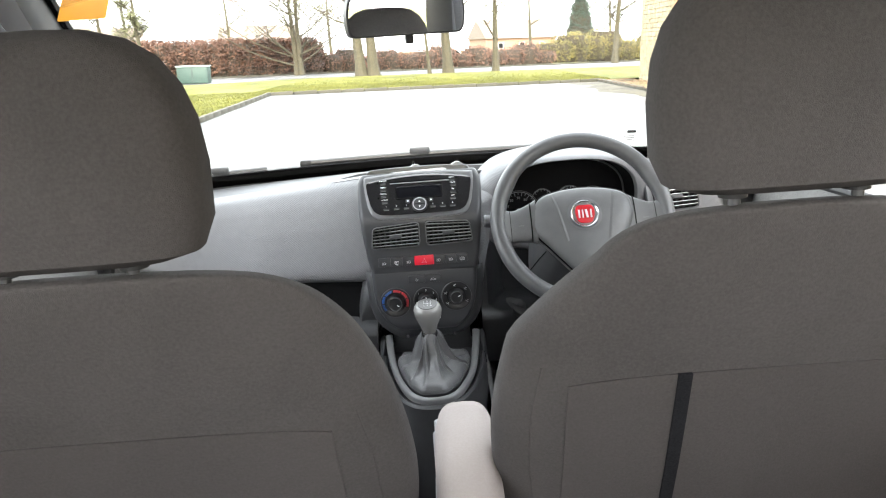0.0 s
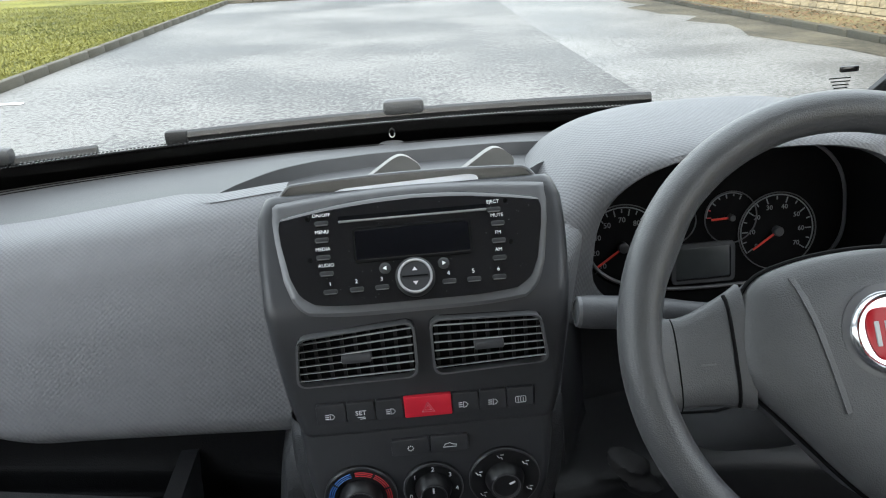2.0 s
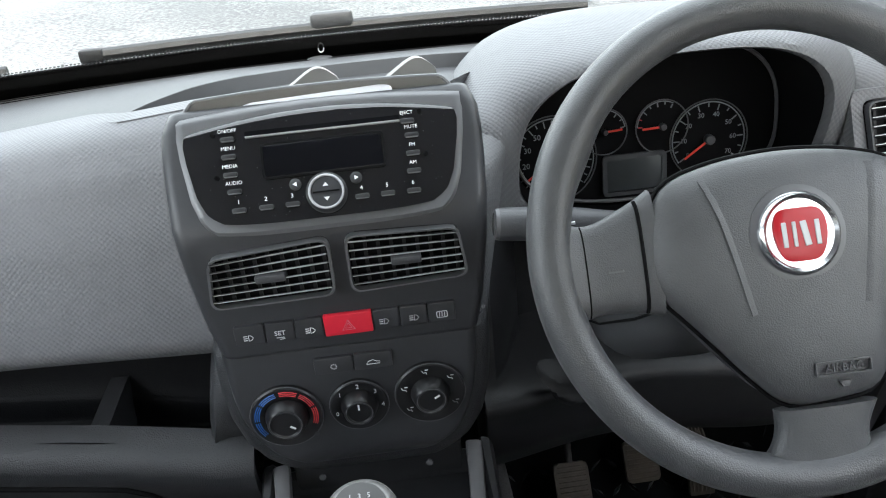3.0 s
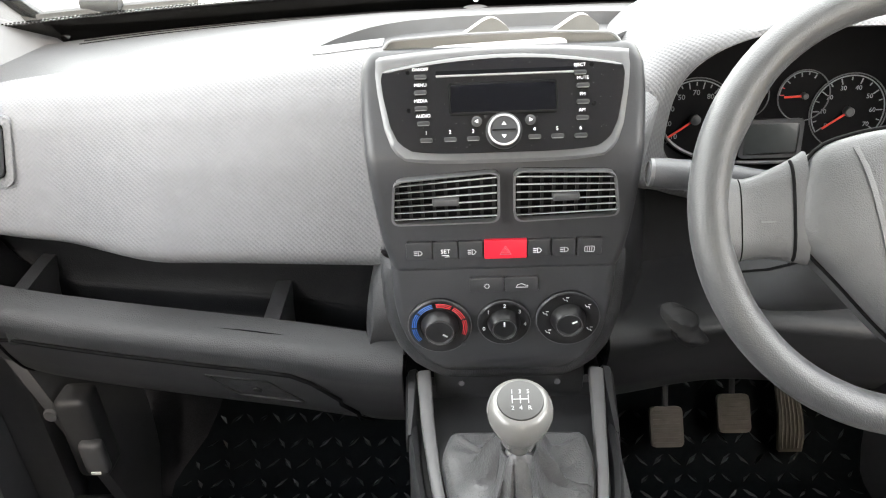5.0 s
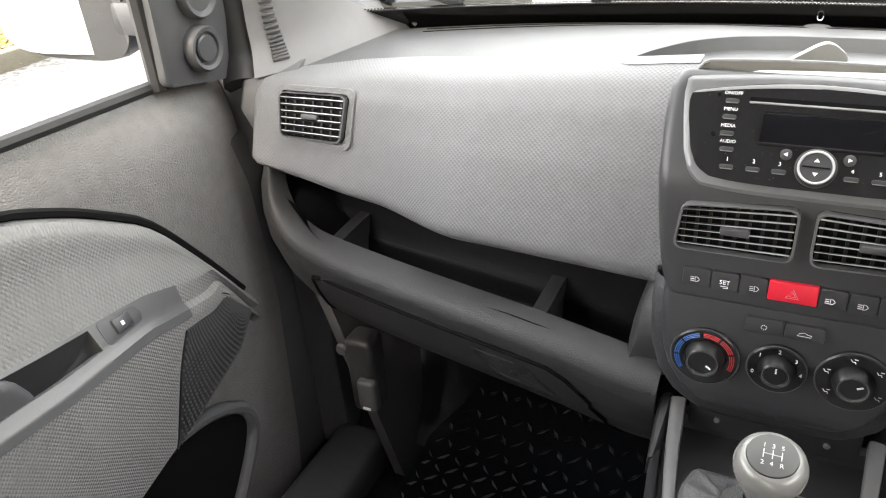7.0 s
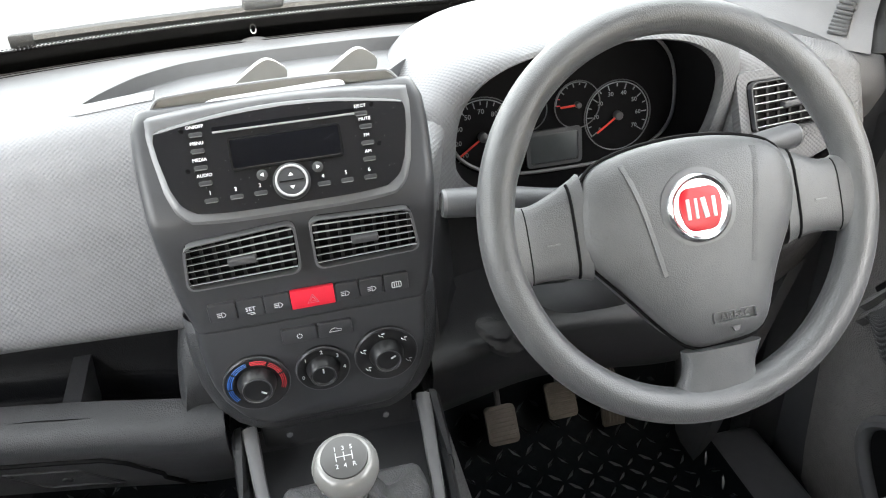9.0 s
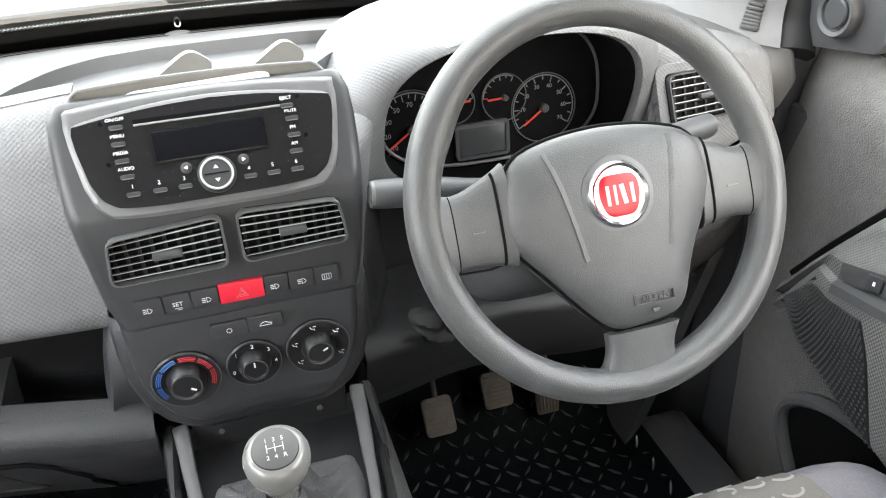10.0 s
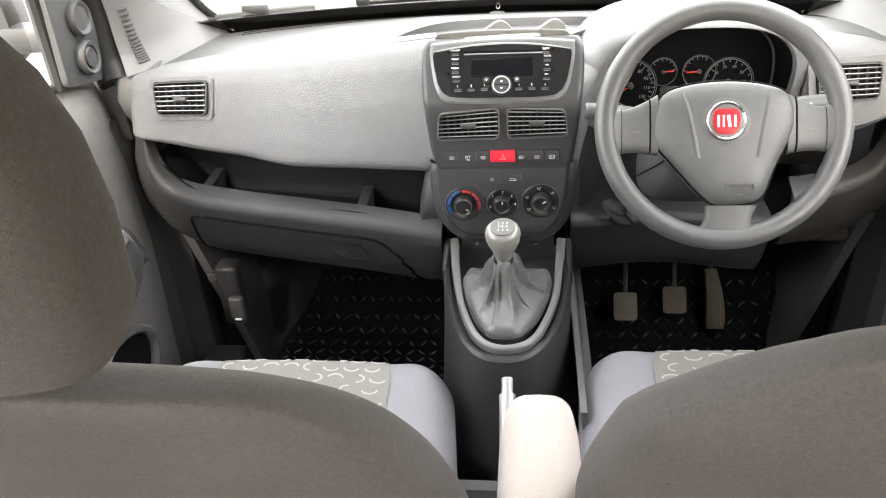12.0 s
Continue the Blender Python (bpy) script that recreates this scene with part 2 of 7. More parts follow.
M_RED = material("red_switch_plastic", (0.78, 0.022, 0.05), 0.38, bump=0.03, spread=0.05)
M_BADGE = plain("red_enamel", (0.42, 0.012, 0.02), 0.35, spec=0.35)
M_CHROME = plain("chrome", (0.55, 0.56, 0.57), 0.2, 1.0)
M_SILVER = material("satin_metal", (0.36, 0.36, 0.37), 0.4, metal=0.5, bump=0.02, spread=0.05)
M_KNOB = material("silver_grey_knob_paint", (0.20, 0.197, 0.19), 0.28, bump=0.05, bump_size=900.0, spread=0.05, metal=0.2)
M_DIAL = material("heater_dial_plastic", (0.012, 0.012, 0.013), 0.34, bump=0.03)
M_PRINT = plain("faint_print", (0.52, 0.53, 0.55), 0.6)
M_PLATE = plain("dark_shift_plate", (0.022, 0.021, 0.020), 0.3)
M_WHITE = plain("white_print", (0.85, 0.86, 0.87), 0.5)
M_DIM = plain("unlit_dial_print", (0.22, 0.23, 0.24), 0.5)
M_LETTER = material("badge_letter_enamel", (0.5, 0.5, 0.51), 0.4, bump=0.0)
M_BLUE = plain("blue_print", (0.03, 0.14, 0.45), 0.5)
M_REDPRINT = plain("red_print", (0.6, 0.04, 0.05), 0.5)
M_NEEDLE = plain("needle_red", (0.75, 0.05, 0.03), 0.4)
M_PAPER = material("white_paper", (0.78, 0.79, 0.82), 0.7, bump=0.05, spread=0.03)
M_WHEEL = material("steering_wheel_polyurethane", (0.073, 0.074, 0.077), 0.34, bump=0.2, bump_size=900.0, spread=0.1, weave=("grain", 900.0, 0.55))
M_PADW = material("airbag_cover_plastic", (0.076, 0.077, 0.080), 0.42, bump=0.2, bump_size=900.0, spread=0.1, weave=("grain", 1000.0, 0.5))
M_FABRIC = material("grey_seat_cloth", (0.068, 0.063, 0.062), 0.92, bump=0.4, bump_size=1500.0, grain=300.0, spread=0.2, spec=0.2, weave=("grain", 900.0, 0.8))
M_BACKCLOTH = material("dark_seat_cloth", (0.072, 0.066, 0.065), 0.95, bump=0.4, bump_size=1500.0, grain=300.0, spread=0.14, stain=4.0, spec=0.15, weave=("grain", 900.0, 0.8))
M_BOLSTER = material("light_seat_cloth", (0.20, 0.197, 0.22), 0.9, bump=0.4, bump_size=1500.0, grain=300.0, spread=0.08, spec=0.2, weave=("grain", 1100.0, 0.7))
M_INSERT = material("patterned_seat_cloth", (0.175, 0.169, 0.162), 0.9, bump=0.4, bump_size=1500.0, grain=300.0, spread=0.08, spec=0.2, weave=("grain", 1100.0, 0.7))
M_ARMREST = material("light_armrest_cloth", (0.37, 0.33, 0.312), 0.9, bump=0.4, bump_size=1500.0, grain=300.0, spread=0.06, spec=0.2, weave=("grain", 1200.0, 0.7))
M_PATTERN = material("pale_seat_stitching", (0.30, 0.293, 0.28), 0.9, bump=0.3, spread=0.06)
M_LEATHER = material("black_gaiter_leather", (0.085, 0.085, 0.087), 0.33, bump=0.3, bump_size=300.0, spread=0.15, weave=("grain", 500.0, 0.6))
M_RUBBER = material("black_rubber_mat", (0.0042, 0.0056, 0.0066), 0.6, bump=0.10, bump_size=500.0, spread=0.2, spec=0.02)
# the mat's rubber made paler, so window glints are painted on the bars
M_TREAD = material("tread_bars_painted_glint", (0.042, 0.047, 0.051), 0.24, bump=0.05, spread=0.2, spec=0.8)
M_CARPET = material("dark_carpet", (0.018, 0.0185, 0.021), 0.95, bump=0.8, bump_size=1200.0, grain=400.0, spread=0.35, spec=0.05)
# darkened below the other plastics to paint the shade under the pad
M_SHELFSHADE = material("shaded_shelf_plastic", (0.0075, 0.0079, 0.009), 0.42, bump=0.2, weave=("grain", 500.0, 0.6), spec=0.07)
M_PEDAL = material("worn_pedal_rubber", (0.070, 0.062, 0.053), 0.6, bump=0.2, spread=0.25)
M_HEADLINER = material("pale_headliner", (0.68, 0.68, 0.69), 0.9, bump=0.2, spread=0.05)
M_PILLAR = material("pale_grey_pillar_plastic", (0.13, 0.13, 0.135), 0.55, bump=0.15, spread=0.04)
M_DOOR = material("dark_door_plastic", (0.142, 0.138, 0.135), 0.46, bump=0.6, bump_size=500.0, spread=0.16, weave=("grain", 420.0, 1.0))
M_DOORPAD = material("grey_door_insert", (0.18, 0.178, 0.177), 0.5, bump=0.45, weave=("side", 260.0, 2.2), spread=0.06)
M_DOORARM = material("door_armrest_plastic", (0.085, 0.086, 0.089), 0.36, bump=0.1, spread=0.05)
M_GLASS = glass("clear_glass", (0.84, 0.845, 0.84))
M_SCREENGLASS = glass("tinted_windscreen_glass", (0.77, 0.78, 0.765))
M_FRIT = plain("black_glass_border", (0.004, 0.004, 0.004), 0.15)
M_SEAL = material("black_rubber_seal", (0.012, 0.012, 0.013), 0.6, bump=0.1)
M_MIRROR = plain("mirror_silver", (0.88, 0.89, 0.9), 0.015, 1.0)
M_BODY = material("grey_vehicle_paint", (0.10, 0.11, 0.13), 0.3, bump=0.0, coat=0.5, spread=0.04)
M_ORANGE = material("orange_card", (0.85, 0.35, 0.02), 0.6, bump=0.03, spread=0.03)
M_TARMAC = material("wet_worn_tarmac", (0.058, 0.059, 0.060), 0.65, bump=1.0, bump_size=60.0, grain=24.0, stain=0.3, spread=0.62, tint=(0.135, 0.135, 0.134), rough_spread=0.3, sharp=0.36)
M_PATCH = material("paler_tarmac", (0.082, 0.082, 0.082), 0.6, bump=1.0, bump_size=60.0, grain=24.0, stain=0.4, spread=0.5, tint=(0.155, 0.155, 0.154), rough_spread=0.25, sharp=0.4)
M_GRASS = material("short_grass", (0.068, 0.080, 0.020), 0.9, bump=0.8, bump_size=60.0, grain=14.0, stain=0.4, spread=0.4, tint=(0.17, 0.165, 0.044), spec=0.1, sharp=0.6)
M_BLADES = material("grass_blades", (0.065, 0.080, 0.017), 0.7, bump=0.0, stain=0.5, grain=8.0, spread=0.4, tint=(0.17, 0.165, 0.042), spec=0.2)
M_KERB = material("mossy_concrete_kerb", (0.058, 0.054, 0.04), 0.85, bump=0.5, bump_size=80.0, stain=2.0, spread=0.45, each=0.12)
M_STONE = material("cream_limestone_block", (0.37, 0.30, 0.19), 0.85, bump=0.6, bump_size=30.0, stain=2.5, grain=9.0, spread=0.28, each=0.2, sharp=0.7)
M_MORTAR = material("pale_mortar", (0.28, 0.235, 0.16), 0.9, bump=0.4, bump_size=60.0, spread=0.15)
M_PIPE = material("brown_rusty_post", (0.30, 0.14, 0.07), 0.7, bump=0.2, stain=3.0, spread=0.25)
M_SOIL = material("leaf_litter_soil", (0.11, 0.095, 0.045), 0.95, bump=0.8, bump_size=25.0, grain=12.0, stain=0.8, spread=0.45, tint=(0.19, 0.16, 0.07), sharp=0.6)
M_LEAFLITTER = material("fallen_beech_leaves", (0.17, 0.10, 0.05), 0.8, bump=0.1, each=0.3, spread=0.4)
M_BARK = material("grey_green_bark", (0.06, 0.052, 0.032), 0.9, bump=0.7, bump_size=30.0, stain=3.0, grain=14.0, spread=0.3)
M_TWIG = material("bare_twigs", (0.04, 0.031, 0.022), 0.9, bump=0.1, spread=0.2)
M_BUDS = material("spring_buds", (0.085, 0.088, 0.026), 0.8, bump=0.1, spread=0.3)
M_BEECH = material("copper_beech_leaves", (0.075, 0.034, 0.023), 0.75, bump=0.1, stain=1.2, grain=3.0, spread=0.6, tint=(0.17, 0.085, 0.052))
M_SHRUB = material("green_shrub_leaves", (0.075, 0.085, 0.022), 0.75, bump=0.1, stain=1.0, grain=3.0, spread=0.5, tint=(0.19, 0.15, 0.035))
M_DARKFIR = material("dark_fir", (0.03, 0.05, 0.035), 0.8, bump=0.1, spread=0.3)
M_KIOSK = material("green_cabinet_paint", (0.042, 0.075, 0.063), 0.5, bump=0.1, spread=0.1)
M_MOSS = material("mossy_wet_tarmac", (0.034, 0.030, 0.017), 0.85, bump=1.0, bump_size=40.0, grain=14.0, stain=0.9, spread=0.4, tint=(0.085, 0.075, 0.05), sharp=0.5)
M_ROOFTILE = material("grey_brown_roof_tiles", (0.16, 0.13, 0.11), 0.85, bump=0.4, bump_size=20.0, spread=0.2)
M_BRICK = material("far_brick", (0.28, 0.17, 0.12), 0.85, bump=0.3, bump_size=20.0, spread=0.2)
M_ROADPAINT = material("worn_road_paint", (0.6, 0.6, 0.58), 0.7, bump=0.2, stain=4.0, spread=0.2)

# ---- the van's shell ----
FLOOR = 0.55
structure = "structure"


def roofline(x):
    return 1.845 - 0.05 * (x / 0.72) ** 2


def screen_point(u, v, off=0.0):
    """The windscreen: u across, v from its foot to the roof."""
    x = -0.72 + 1.44 * u
    k = (x / 0.72) ** 2
    foot, head = Vector((x, 1.995 - 0.15 * k, 1.298)), Vector((x * 0.93, 1.40 - 0.08 * k, roofline(x)))
    return foot.lerp(head, v) + Vector((0, -0.66, -0.75)) * off


windscreen = thing("window_1", (0, 1.99, 1.30), "wide raked windscreen with a black dotted border", "windscreen", kind=structure)
ob = part("pane", sheet(bmesh.new(), lambda u, v: screen_point(u, -0.06 + 1.06 * v), 24, 8, (0, 0.003, 0.003)), M_SCREENGLASS, windscreen)
ob.visible_shadow = False
part("glass_border", sheet(bmesh.new(), lambda u, v: screen_point(u, -0.06 + v * 0.110, 0.004), 40, 3, (0, -0.001, -0.001)), M_FRIT, windscreen, "black printed border along the foot of the glass")
part("glass_border", sheet(bmesh.new(), lambda u, v: screen_point(u, 0.93 + 0.07 * v, 0.004), 20, 2, (0, -0.001, -0.001)), M_FRIT, windscreen)
bm = bmesh.new()
for i in range(280):
    for j in range(2):
        c = screen_point(0.05 + 0.90 * (i + 0.5 * j) / 280, 0.0515 + 0.0050 * j, 0.005)
        box(bm, c, (0.0034 - 0.0009 * j, 0.0015, 0.0017 - 0.0003 * j))
tagged(part("border_dots", bm, M_FRIT, windscreen), kind="stuff")
bm = bmesh.new()
base = screen_point(0.868, 0.135, 0.004)
box(bm, base, (0.022, 0.006, 0.007), bev=0.002)
for k in range(4):
    box(bm, base + Vector((-0.004 + 0.003 * k, 0.010 + 0.004 * k, -0.012 - 0.0048 * k)), (0.026 - 0.003 * k, 0.001, 0.0014))
part("glass_stamp", bm, M_FRIT, windscreen, "small black maker's stamp and lines of print")

tagged(part("ceiling", sheet(bmesh.new(), lambda u, v: Vector((-0.80 + 1.6 * u, 1.43 - 2.9 * v, 1.86 - 0.06 * (2 * u - 1) ** 4)), 16, 12, (0, 0, 0.04)), M_HEADLINER), "pale cloth headliner of the van", "headliner", kind=structure)
bm = box(bmesh.new(), (0, 0.25, FLOOR - 0.07), (1.56, 3.7, 0.10), bev=0.01)
tagged(part("floor", bm, M_CARPET), "dark carpeted van floor", "floor", kind=structure)
bm = sheet(bmesh.new(), lambda u, v: Vector((-0.76 + 1.52 * u, 1.86 + 0.22 * v - 0.10 * (1 - v) * 0, FLOOR - 0.03 + 0.55 * v)), 6, 6, (0, 0.03, 0))
tagged(part("wall_front", bm, M_CARPET), "dark carpeted bulkhead behind the dashboard", "bulkhead", kind=structure)
bm = box(bmesh.new(), (0, 2.06, 0.95), (1.5, 0.05, 0.66), bev=0.01)
sheet(bm, lambda u, v: Vector((-0.75 + 1.5 * u, 2.08 + 0.62 * v, 1.10 - 0.05 * v - 0.16 * v ** 3 - 0.04 * (2 * u - 1) ** 4)), 12, 10, (0, 0, -0.5))
tagged(part("scuttle", bm, M_BODY), "painted scuttle and bonnet in front of the windscreen", "bonnet", kind=structure)
for s, nm in ((-1, "wall_west"), (1, "wall_east")):
    bm = box(bmesh.new(), (s * 0.80, -0.55, 1.0), (0.05, 2.0, 0.95), bev=0.01)
    box(bm, (s * 0.80, -1.42, 1.68), (0.05, 0.22, 0.42), bev=0.01)
    box(bm, (s * 0.79, 0.40, 1.68), (0.06, 0.18, 0.42), bev=0.02)
    tagged(part(nm, bm, M_SMOOTH), "plain grey side lining behind the front door", "side panel", kind=structure)
bm = box(bmesh.new(), (0, -1.5, 0.95), (1.6, 0.05, 0.9), bev=0.01)
tagged(part("wall_south", bm, M_SMOOTH), "plain grey rear door lining", "rear panel", kind=structure)

for s, nm in ((-1, "jamb_west"), (1, "jamb_east")):
    bm = box(bmesh.new(), (s * 0.775, 1.90, 0.80), (0.04, 0.50, 0.76), bev=0.008)
    box(bm, (s * 0.745, 1.76, 0.80), (0.10, 0.05, 0.74), bev=0.008)
    box(bm, (s * 0.768, 1.765, 1.215), (0.066, 0.14, 0.17), bev=0.01)
    tagged(part(nm, bm, M_DARK), "dark door jamb ahead of the front door", "door jamb", kind=structure)

# windscreen pillars with their demister vents
for s, nm in ((-1, "trim_west"), (1, "trim_east")):
    root = thing(nm, (s * 0.70, 1.8, 1.28), "pale grey plastic windscreen pillar with a slotted vent", "pillar trim", kind=structure)
    inner = spline([(0.575, 1.90, 1.285), (0.625, 1.875, 1.345), (0.665, 1.83, 1.435), (0.69, 1.66, 1.615), (0.665, 1.36, 1.845)], 24)
    outer = spline([(0.700, 1.675, 1.268), (0.718, 1.70, 1.32), (0.728, 1.69, 1.44), (0.735, 1.53, 1.615), (0.72, 1.22, 1.85)], 24)

    def pillar(u, v, s=s, a=inner, b=outer):
        k = v * 23
        i = min(int(k), 22)
        p, q = a[i].lerp(a[i + 1], k - i), b[i].lerp(b[i + 1], k - i)
        r = p.lerp(q, u)
        bulge = math.sin(math.pi * u) * 0.022
        return Vector((s * (r.x - bulge * 0.7), r.y - bulge * 0.5, r.z))

    part("pillar_cover", sheet(bmesh.new(), pillar, 16, 40, (s * 0.003, 0.004, 0)), M_PILLAR, root)
    part("pillar_core", tube(bmesh.new(), [Vector((s * (p.x + 0.034), p.y + 0.022, p.z - 0.02)) for p in outer[:16]], 0.034, 12), M_SEAL, root, "black door seal behind the trim")
    part("pillar_seal", tube(bmesh.new(), [Vector((s * (p.x + 0.070), p.y + 0.045, p.z)) for p in outer[14:]], 0.05, 10), M_SEAL, root)
    part("glass_edge", tube(bmesh.new(), [Vector((s * (p.x - 0.004), p.y + 0.008, p.z + 0.004)) for p in inner], 0.011, 8), M_FRIT, root, "black edge of the glass")
    for k in range(15):
        c, d = pillar(0.785, 0.085 + 0.0215 * k), pillar(0.885, 0.085 + 0.0215 * k)
        n = (d - c).normalized()
        mid = (c + d) / 2 + Vector((-s * 0.002, -0.0015, 0))
        part("vent_slot", box(bmesh.new(), (0, 0, 0), ((d - c).length, 0.004, 0.0052), Matrix.Translation(mid) @ Vector((1, 0, 0)).rotation_difference(n).to_matrix().to_4x4(), bev=0.0015, seg=1), M_SMOOTH, root)


def find_on(f, x, z):
    """Parameters of the surface point nearest to x and z."""
    return min(((i / 80, j / 80) for i in range(3, 78) for j in range(3, 78)), key=lambda q: (f(*q).x - x) ** 2 + (f(*q).z - z) ** 2)


def plane_on(f, u, v, h=0.02):
    """A frame lying on a surface that faces the cabin."""
    p, du, dv = f(u, v), f(u + h, v) - f(u - h, v), f(u, v + h) - f(u, v - h)
    ax = (du if du.x > 0 else -du).normalized()
    n = du.cross(dv).normalized()
    n = n if n.y < 0 else -n
    ay = n.cross(ax)
    return Matrix(((ax.x, ay.x, n.x, p.x), (ax.y, ay.y, n.y, p.y), (ax.z, ay.z, n.z, p.z), (0, 0, 0, 1)))


# ---- dashboard ----
dash = thing("dashboard", (0, 1.7, 0.9), "grey dimpled plastic dashboard with an open shelf and glovebox", "dashboard")
PAD_TOP = [(-0.72, 1.262), (-0.5, 1.284), (-0.3, 1.304), (-0.12, 1.321), (0.10, 1.321), (0.16, 1.308), (0.35, 1.300), (0.50, 1.308), (0.6, 1.300), (0.72, 1.262)]


def top_edge(x):
    return ease(PAD_TOP, x)


def dash_top(u, v):
    x = -0.71 + 1.42 * u
    k = (x / 0.71) ** 2
    yb, yf = ease([(-0.15, 1.695), (-0.10, 1.66), (0.10, 1.66), (0.16, 1.775), (0.50, 1.775), (0.56, 1.705)], x), 1.985 - 0.12 * k - 0.06 * k * k
    z = top_edge(x) + (1.289 - top_edge(x)) * v ** 1.6 + 0.003 * math.sin(math.pi * v)
    return Vector((x, yb + (yf - yb) * v, z))


TRAY = [(-0.215, 1.69), (-0.205, 1.702), (-0.183, 1.742), (-0.15, 1.786), (-0.10, 1.831), (-0.045, 1.851), (0.03, 1.855), (0.12, 1.855), (0.21, 1.856), (0.30, 1.84), (0.50, 1.78), (0.72, 1.74)]


def on_top(x, y):
    """The dash top's plain surface at a place."""
    k = (x / 0.71) ** 2
    yb, yf = dash_top((x + 0.71) / 1.42, 0.0).y, 1.985 - 0.12 * k - 0.06 * k * k
    return dash_top((x + 0.71) / 1.42, (y - yb) / (yf - yb))


def tray_edge(x):
    """Depth at which the shallow tray behind the radio ends."""
    return max(lerp(TRAY, x), dash_top((x + 0.71) / 1.42, 0.0).y + 0.0005)


def back_top(u, v):
    x = -0.71 + 1.42 * u
    k = (x / 0.71) ** 2
    a, b = tray_edge(x), 1.985 - 0.12 * k - 0.06 * k * k
    return on_top(x, a + (b - a) * v)


def tray_floor(u, v):
    """The tray: sunk behind the radio, level with the rest under the binnacle's hood."""
    x = -0.214 + 0.924 * u
    a, b = dash_top((x + 0.71) / 1.42, 0.0).y, tray_edge(x)
    deep = 0.0165 * max(0.0, min(1.0, (x + 0.212) / 0.045)) * max(0.0, min(1.0, (0.24 - x) / 0.07))
    wall = max(0.0, min(1.0, (v - 0.93) / 0.055))
    deep *= min(1.0, v / 0.3)
    p = on_top(x, a + (b - a) * v)
    return p - Vector((0, 0, deep * (1 - wall * wall * (3 - 2 * wall))))


part("top_panel", sheet(bmesh.new(), back_top, 140, 24, (0, 0, -0.02)), M_SMOOTH, dash)
part("tray", sheet(bmesh.new(), tray_floor, 110, 48, (0, 0, -0.02)), M_SMOOTH, dash, "shallow crescent tray behind the radio")
for v in (0.875, 0.945):
    bm = tube(bmesh.new(), [dash_top(0.12 + 0.80 * i / 60, v) for i in range(61)], 0.0011, 6)
    part("demister_groove", bm, M_HOLE, dash)
bm = box(bmesh.new(), (0, 1.945, 1.125), (1.36, 0.19, 0.27), bev=0.01)
part("dash_core", bm, M_BLACK, dash)
bm = box(bmesh.new(), (-0.38, 1.82, 0.905), (0.50, 0.26, 0.02), bev=0.005)
box(bm, (0.40, 1.84, 0.90), (0.56, 0.26, 0.02), bev=0.005)
part("under_panel", bm, M_BLACK, dash)


def pad(u, v):
    """Passenger pad: u from door to stack, v from top to foot."""
    x = -0.708 + 0.588 * u
    zt = top_edge(x)
    zb = ease([(-0.71, 1.162), (-0.62, 1.144), (-0.55, 1.127), (-0.46, 1.114), (-0.30, 1.108), (-0.12, 1.098)], x)
    prof = [(0, 1.70), (0.03, 1.672), (0.08, 1.652), (0.2, 1.630), (0.45, 1.606), (0.75, 1.586), (0.9, 1.578), (0.97, 1.585), (1.0, 1.61)]
    y = ease(prof, v)
    if u < 0.05:
        y += 0.035 * (1 - u / 0.05) ** 2.5
    w = max(0.0, min(1.0, (-0.36 - x) / 0.15))
    w = w * w * (3 - 2 * w)
    steep = ease([(0, 1.72), (0.03, 1.690), (0.08, 1.668), (0.2, 1.650), (0.9, 1.618), (0.97, 1.625), (1.0, 1.65)], v)
    y += w * (steep - ease(prof, v))
    y = min(y, 1.664 + 0.05 * lerp([(-0.27, 1.0), (-0.19, 0.10)], x))
    return Vector((x, y + 0.006, zt + 0.004 + (zb - zt - 0.004) * lerp([(0, 0), (0.03, 0.004), (0.08, 0.035), (0.2, 0.17), (1, 1)], v)))


part("passenger_pad", sheet(bmesh.new(), pad, 48, 30, (0, 0.03, 0)), M_DASH, dash)

for s in (-1, 1):
    bm = loft(bmesh.new(), [[Vector((s * x, y + d, z)) for y, z in ((1.668, 1.19), (1.652, 1.225), (1.668, 1.262), (1.71, 1.281), (1.86, 1.285), (1.86, 1.12), (1.70, 1.15))] for x, d in ((0.655, 0.022), (0.690, 0.010), (0.718, 0.006), (0.733, 0.020))])
    part("dash_end", bm, M_ENDCAP, dash, "", 60)

# shelf: back, ledge, floor and two dividers
def shelf_height(x):
    return ease([(-0.70, 1.11), (-0.66, 1.090), (-0.60, 1.058), (-0.56, 1.038), (-0.42, 1.034), (-0.28, 1.032), (-0.12, 1.004)], x)


def shelf(u, v):
    x = -0.69 + 0.575 * u
    zb = shelf_height(x)
    low = lerp([(-0.64, 0.0), (-0.56, 1.0)], x)
    pts = [(1.575, zb + 0.004), (1.585, zb - 0.028 * low), (1.655, zb - 0.040 * low), (1.6585, zb - 0.037 * low), (1.664, zb - 0.013), (1.6655, zb - 0.0105), (1.668, zb - 0.008), (1.690, zb + 0.060), (1.700, zb + 0.2)]
    k = v * 8
    i = min(int(k), 7)
    a, b = pts[i], pts[i + 1]
    back = lerp([(-0.69, 0.096), (-0.66, 0.076), (-0.62, 0.056), (-0.56, 0.036), (-0.27, 0.0), (-0.12, -0.008)], x)
    return Vector((x, back + a[0] + (b[0] - a[0]) * (k - i), a[1] + (b[1] - a[1]) * (k - i)))


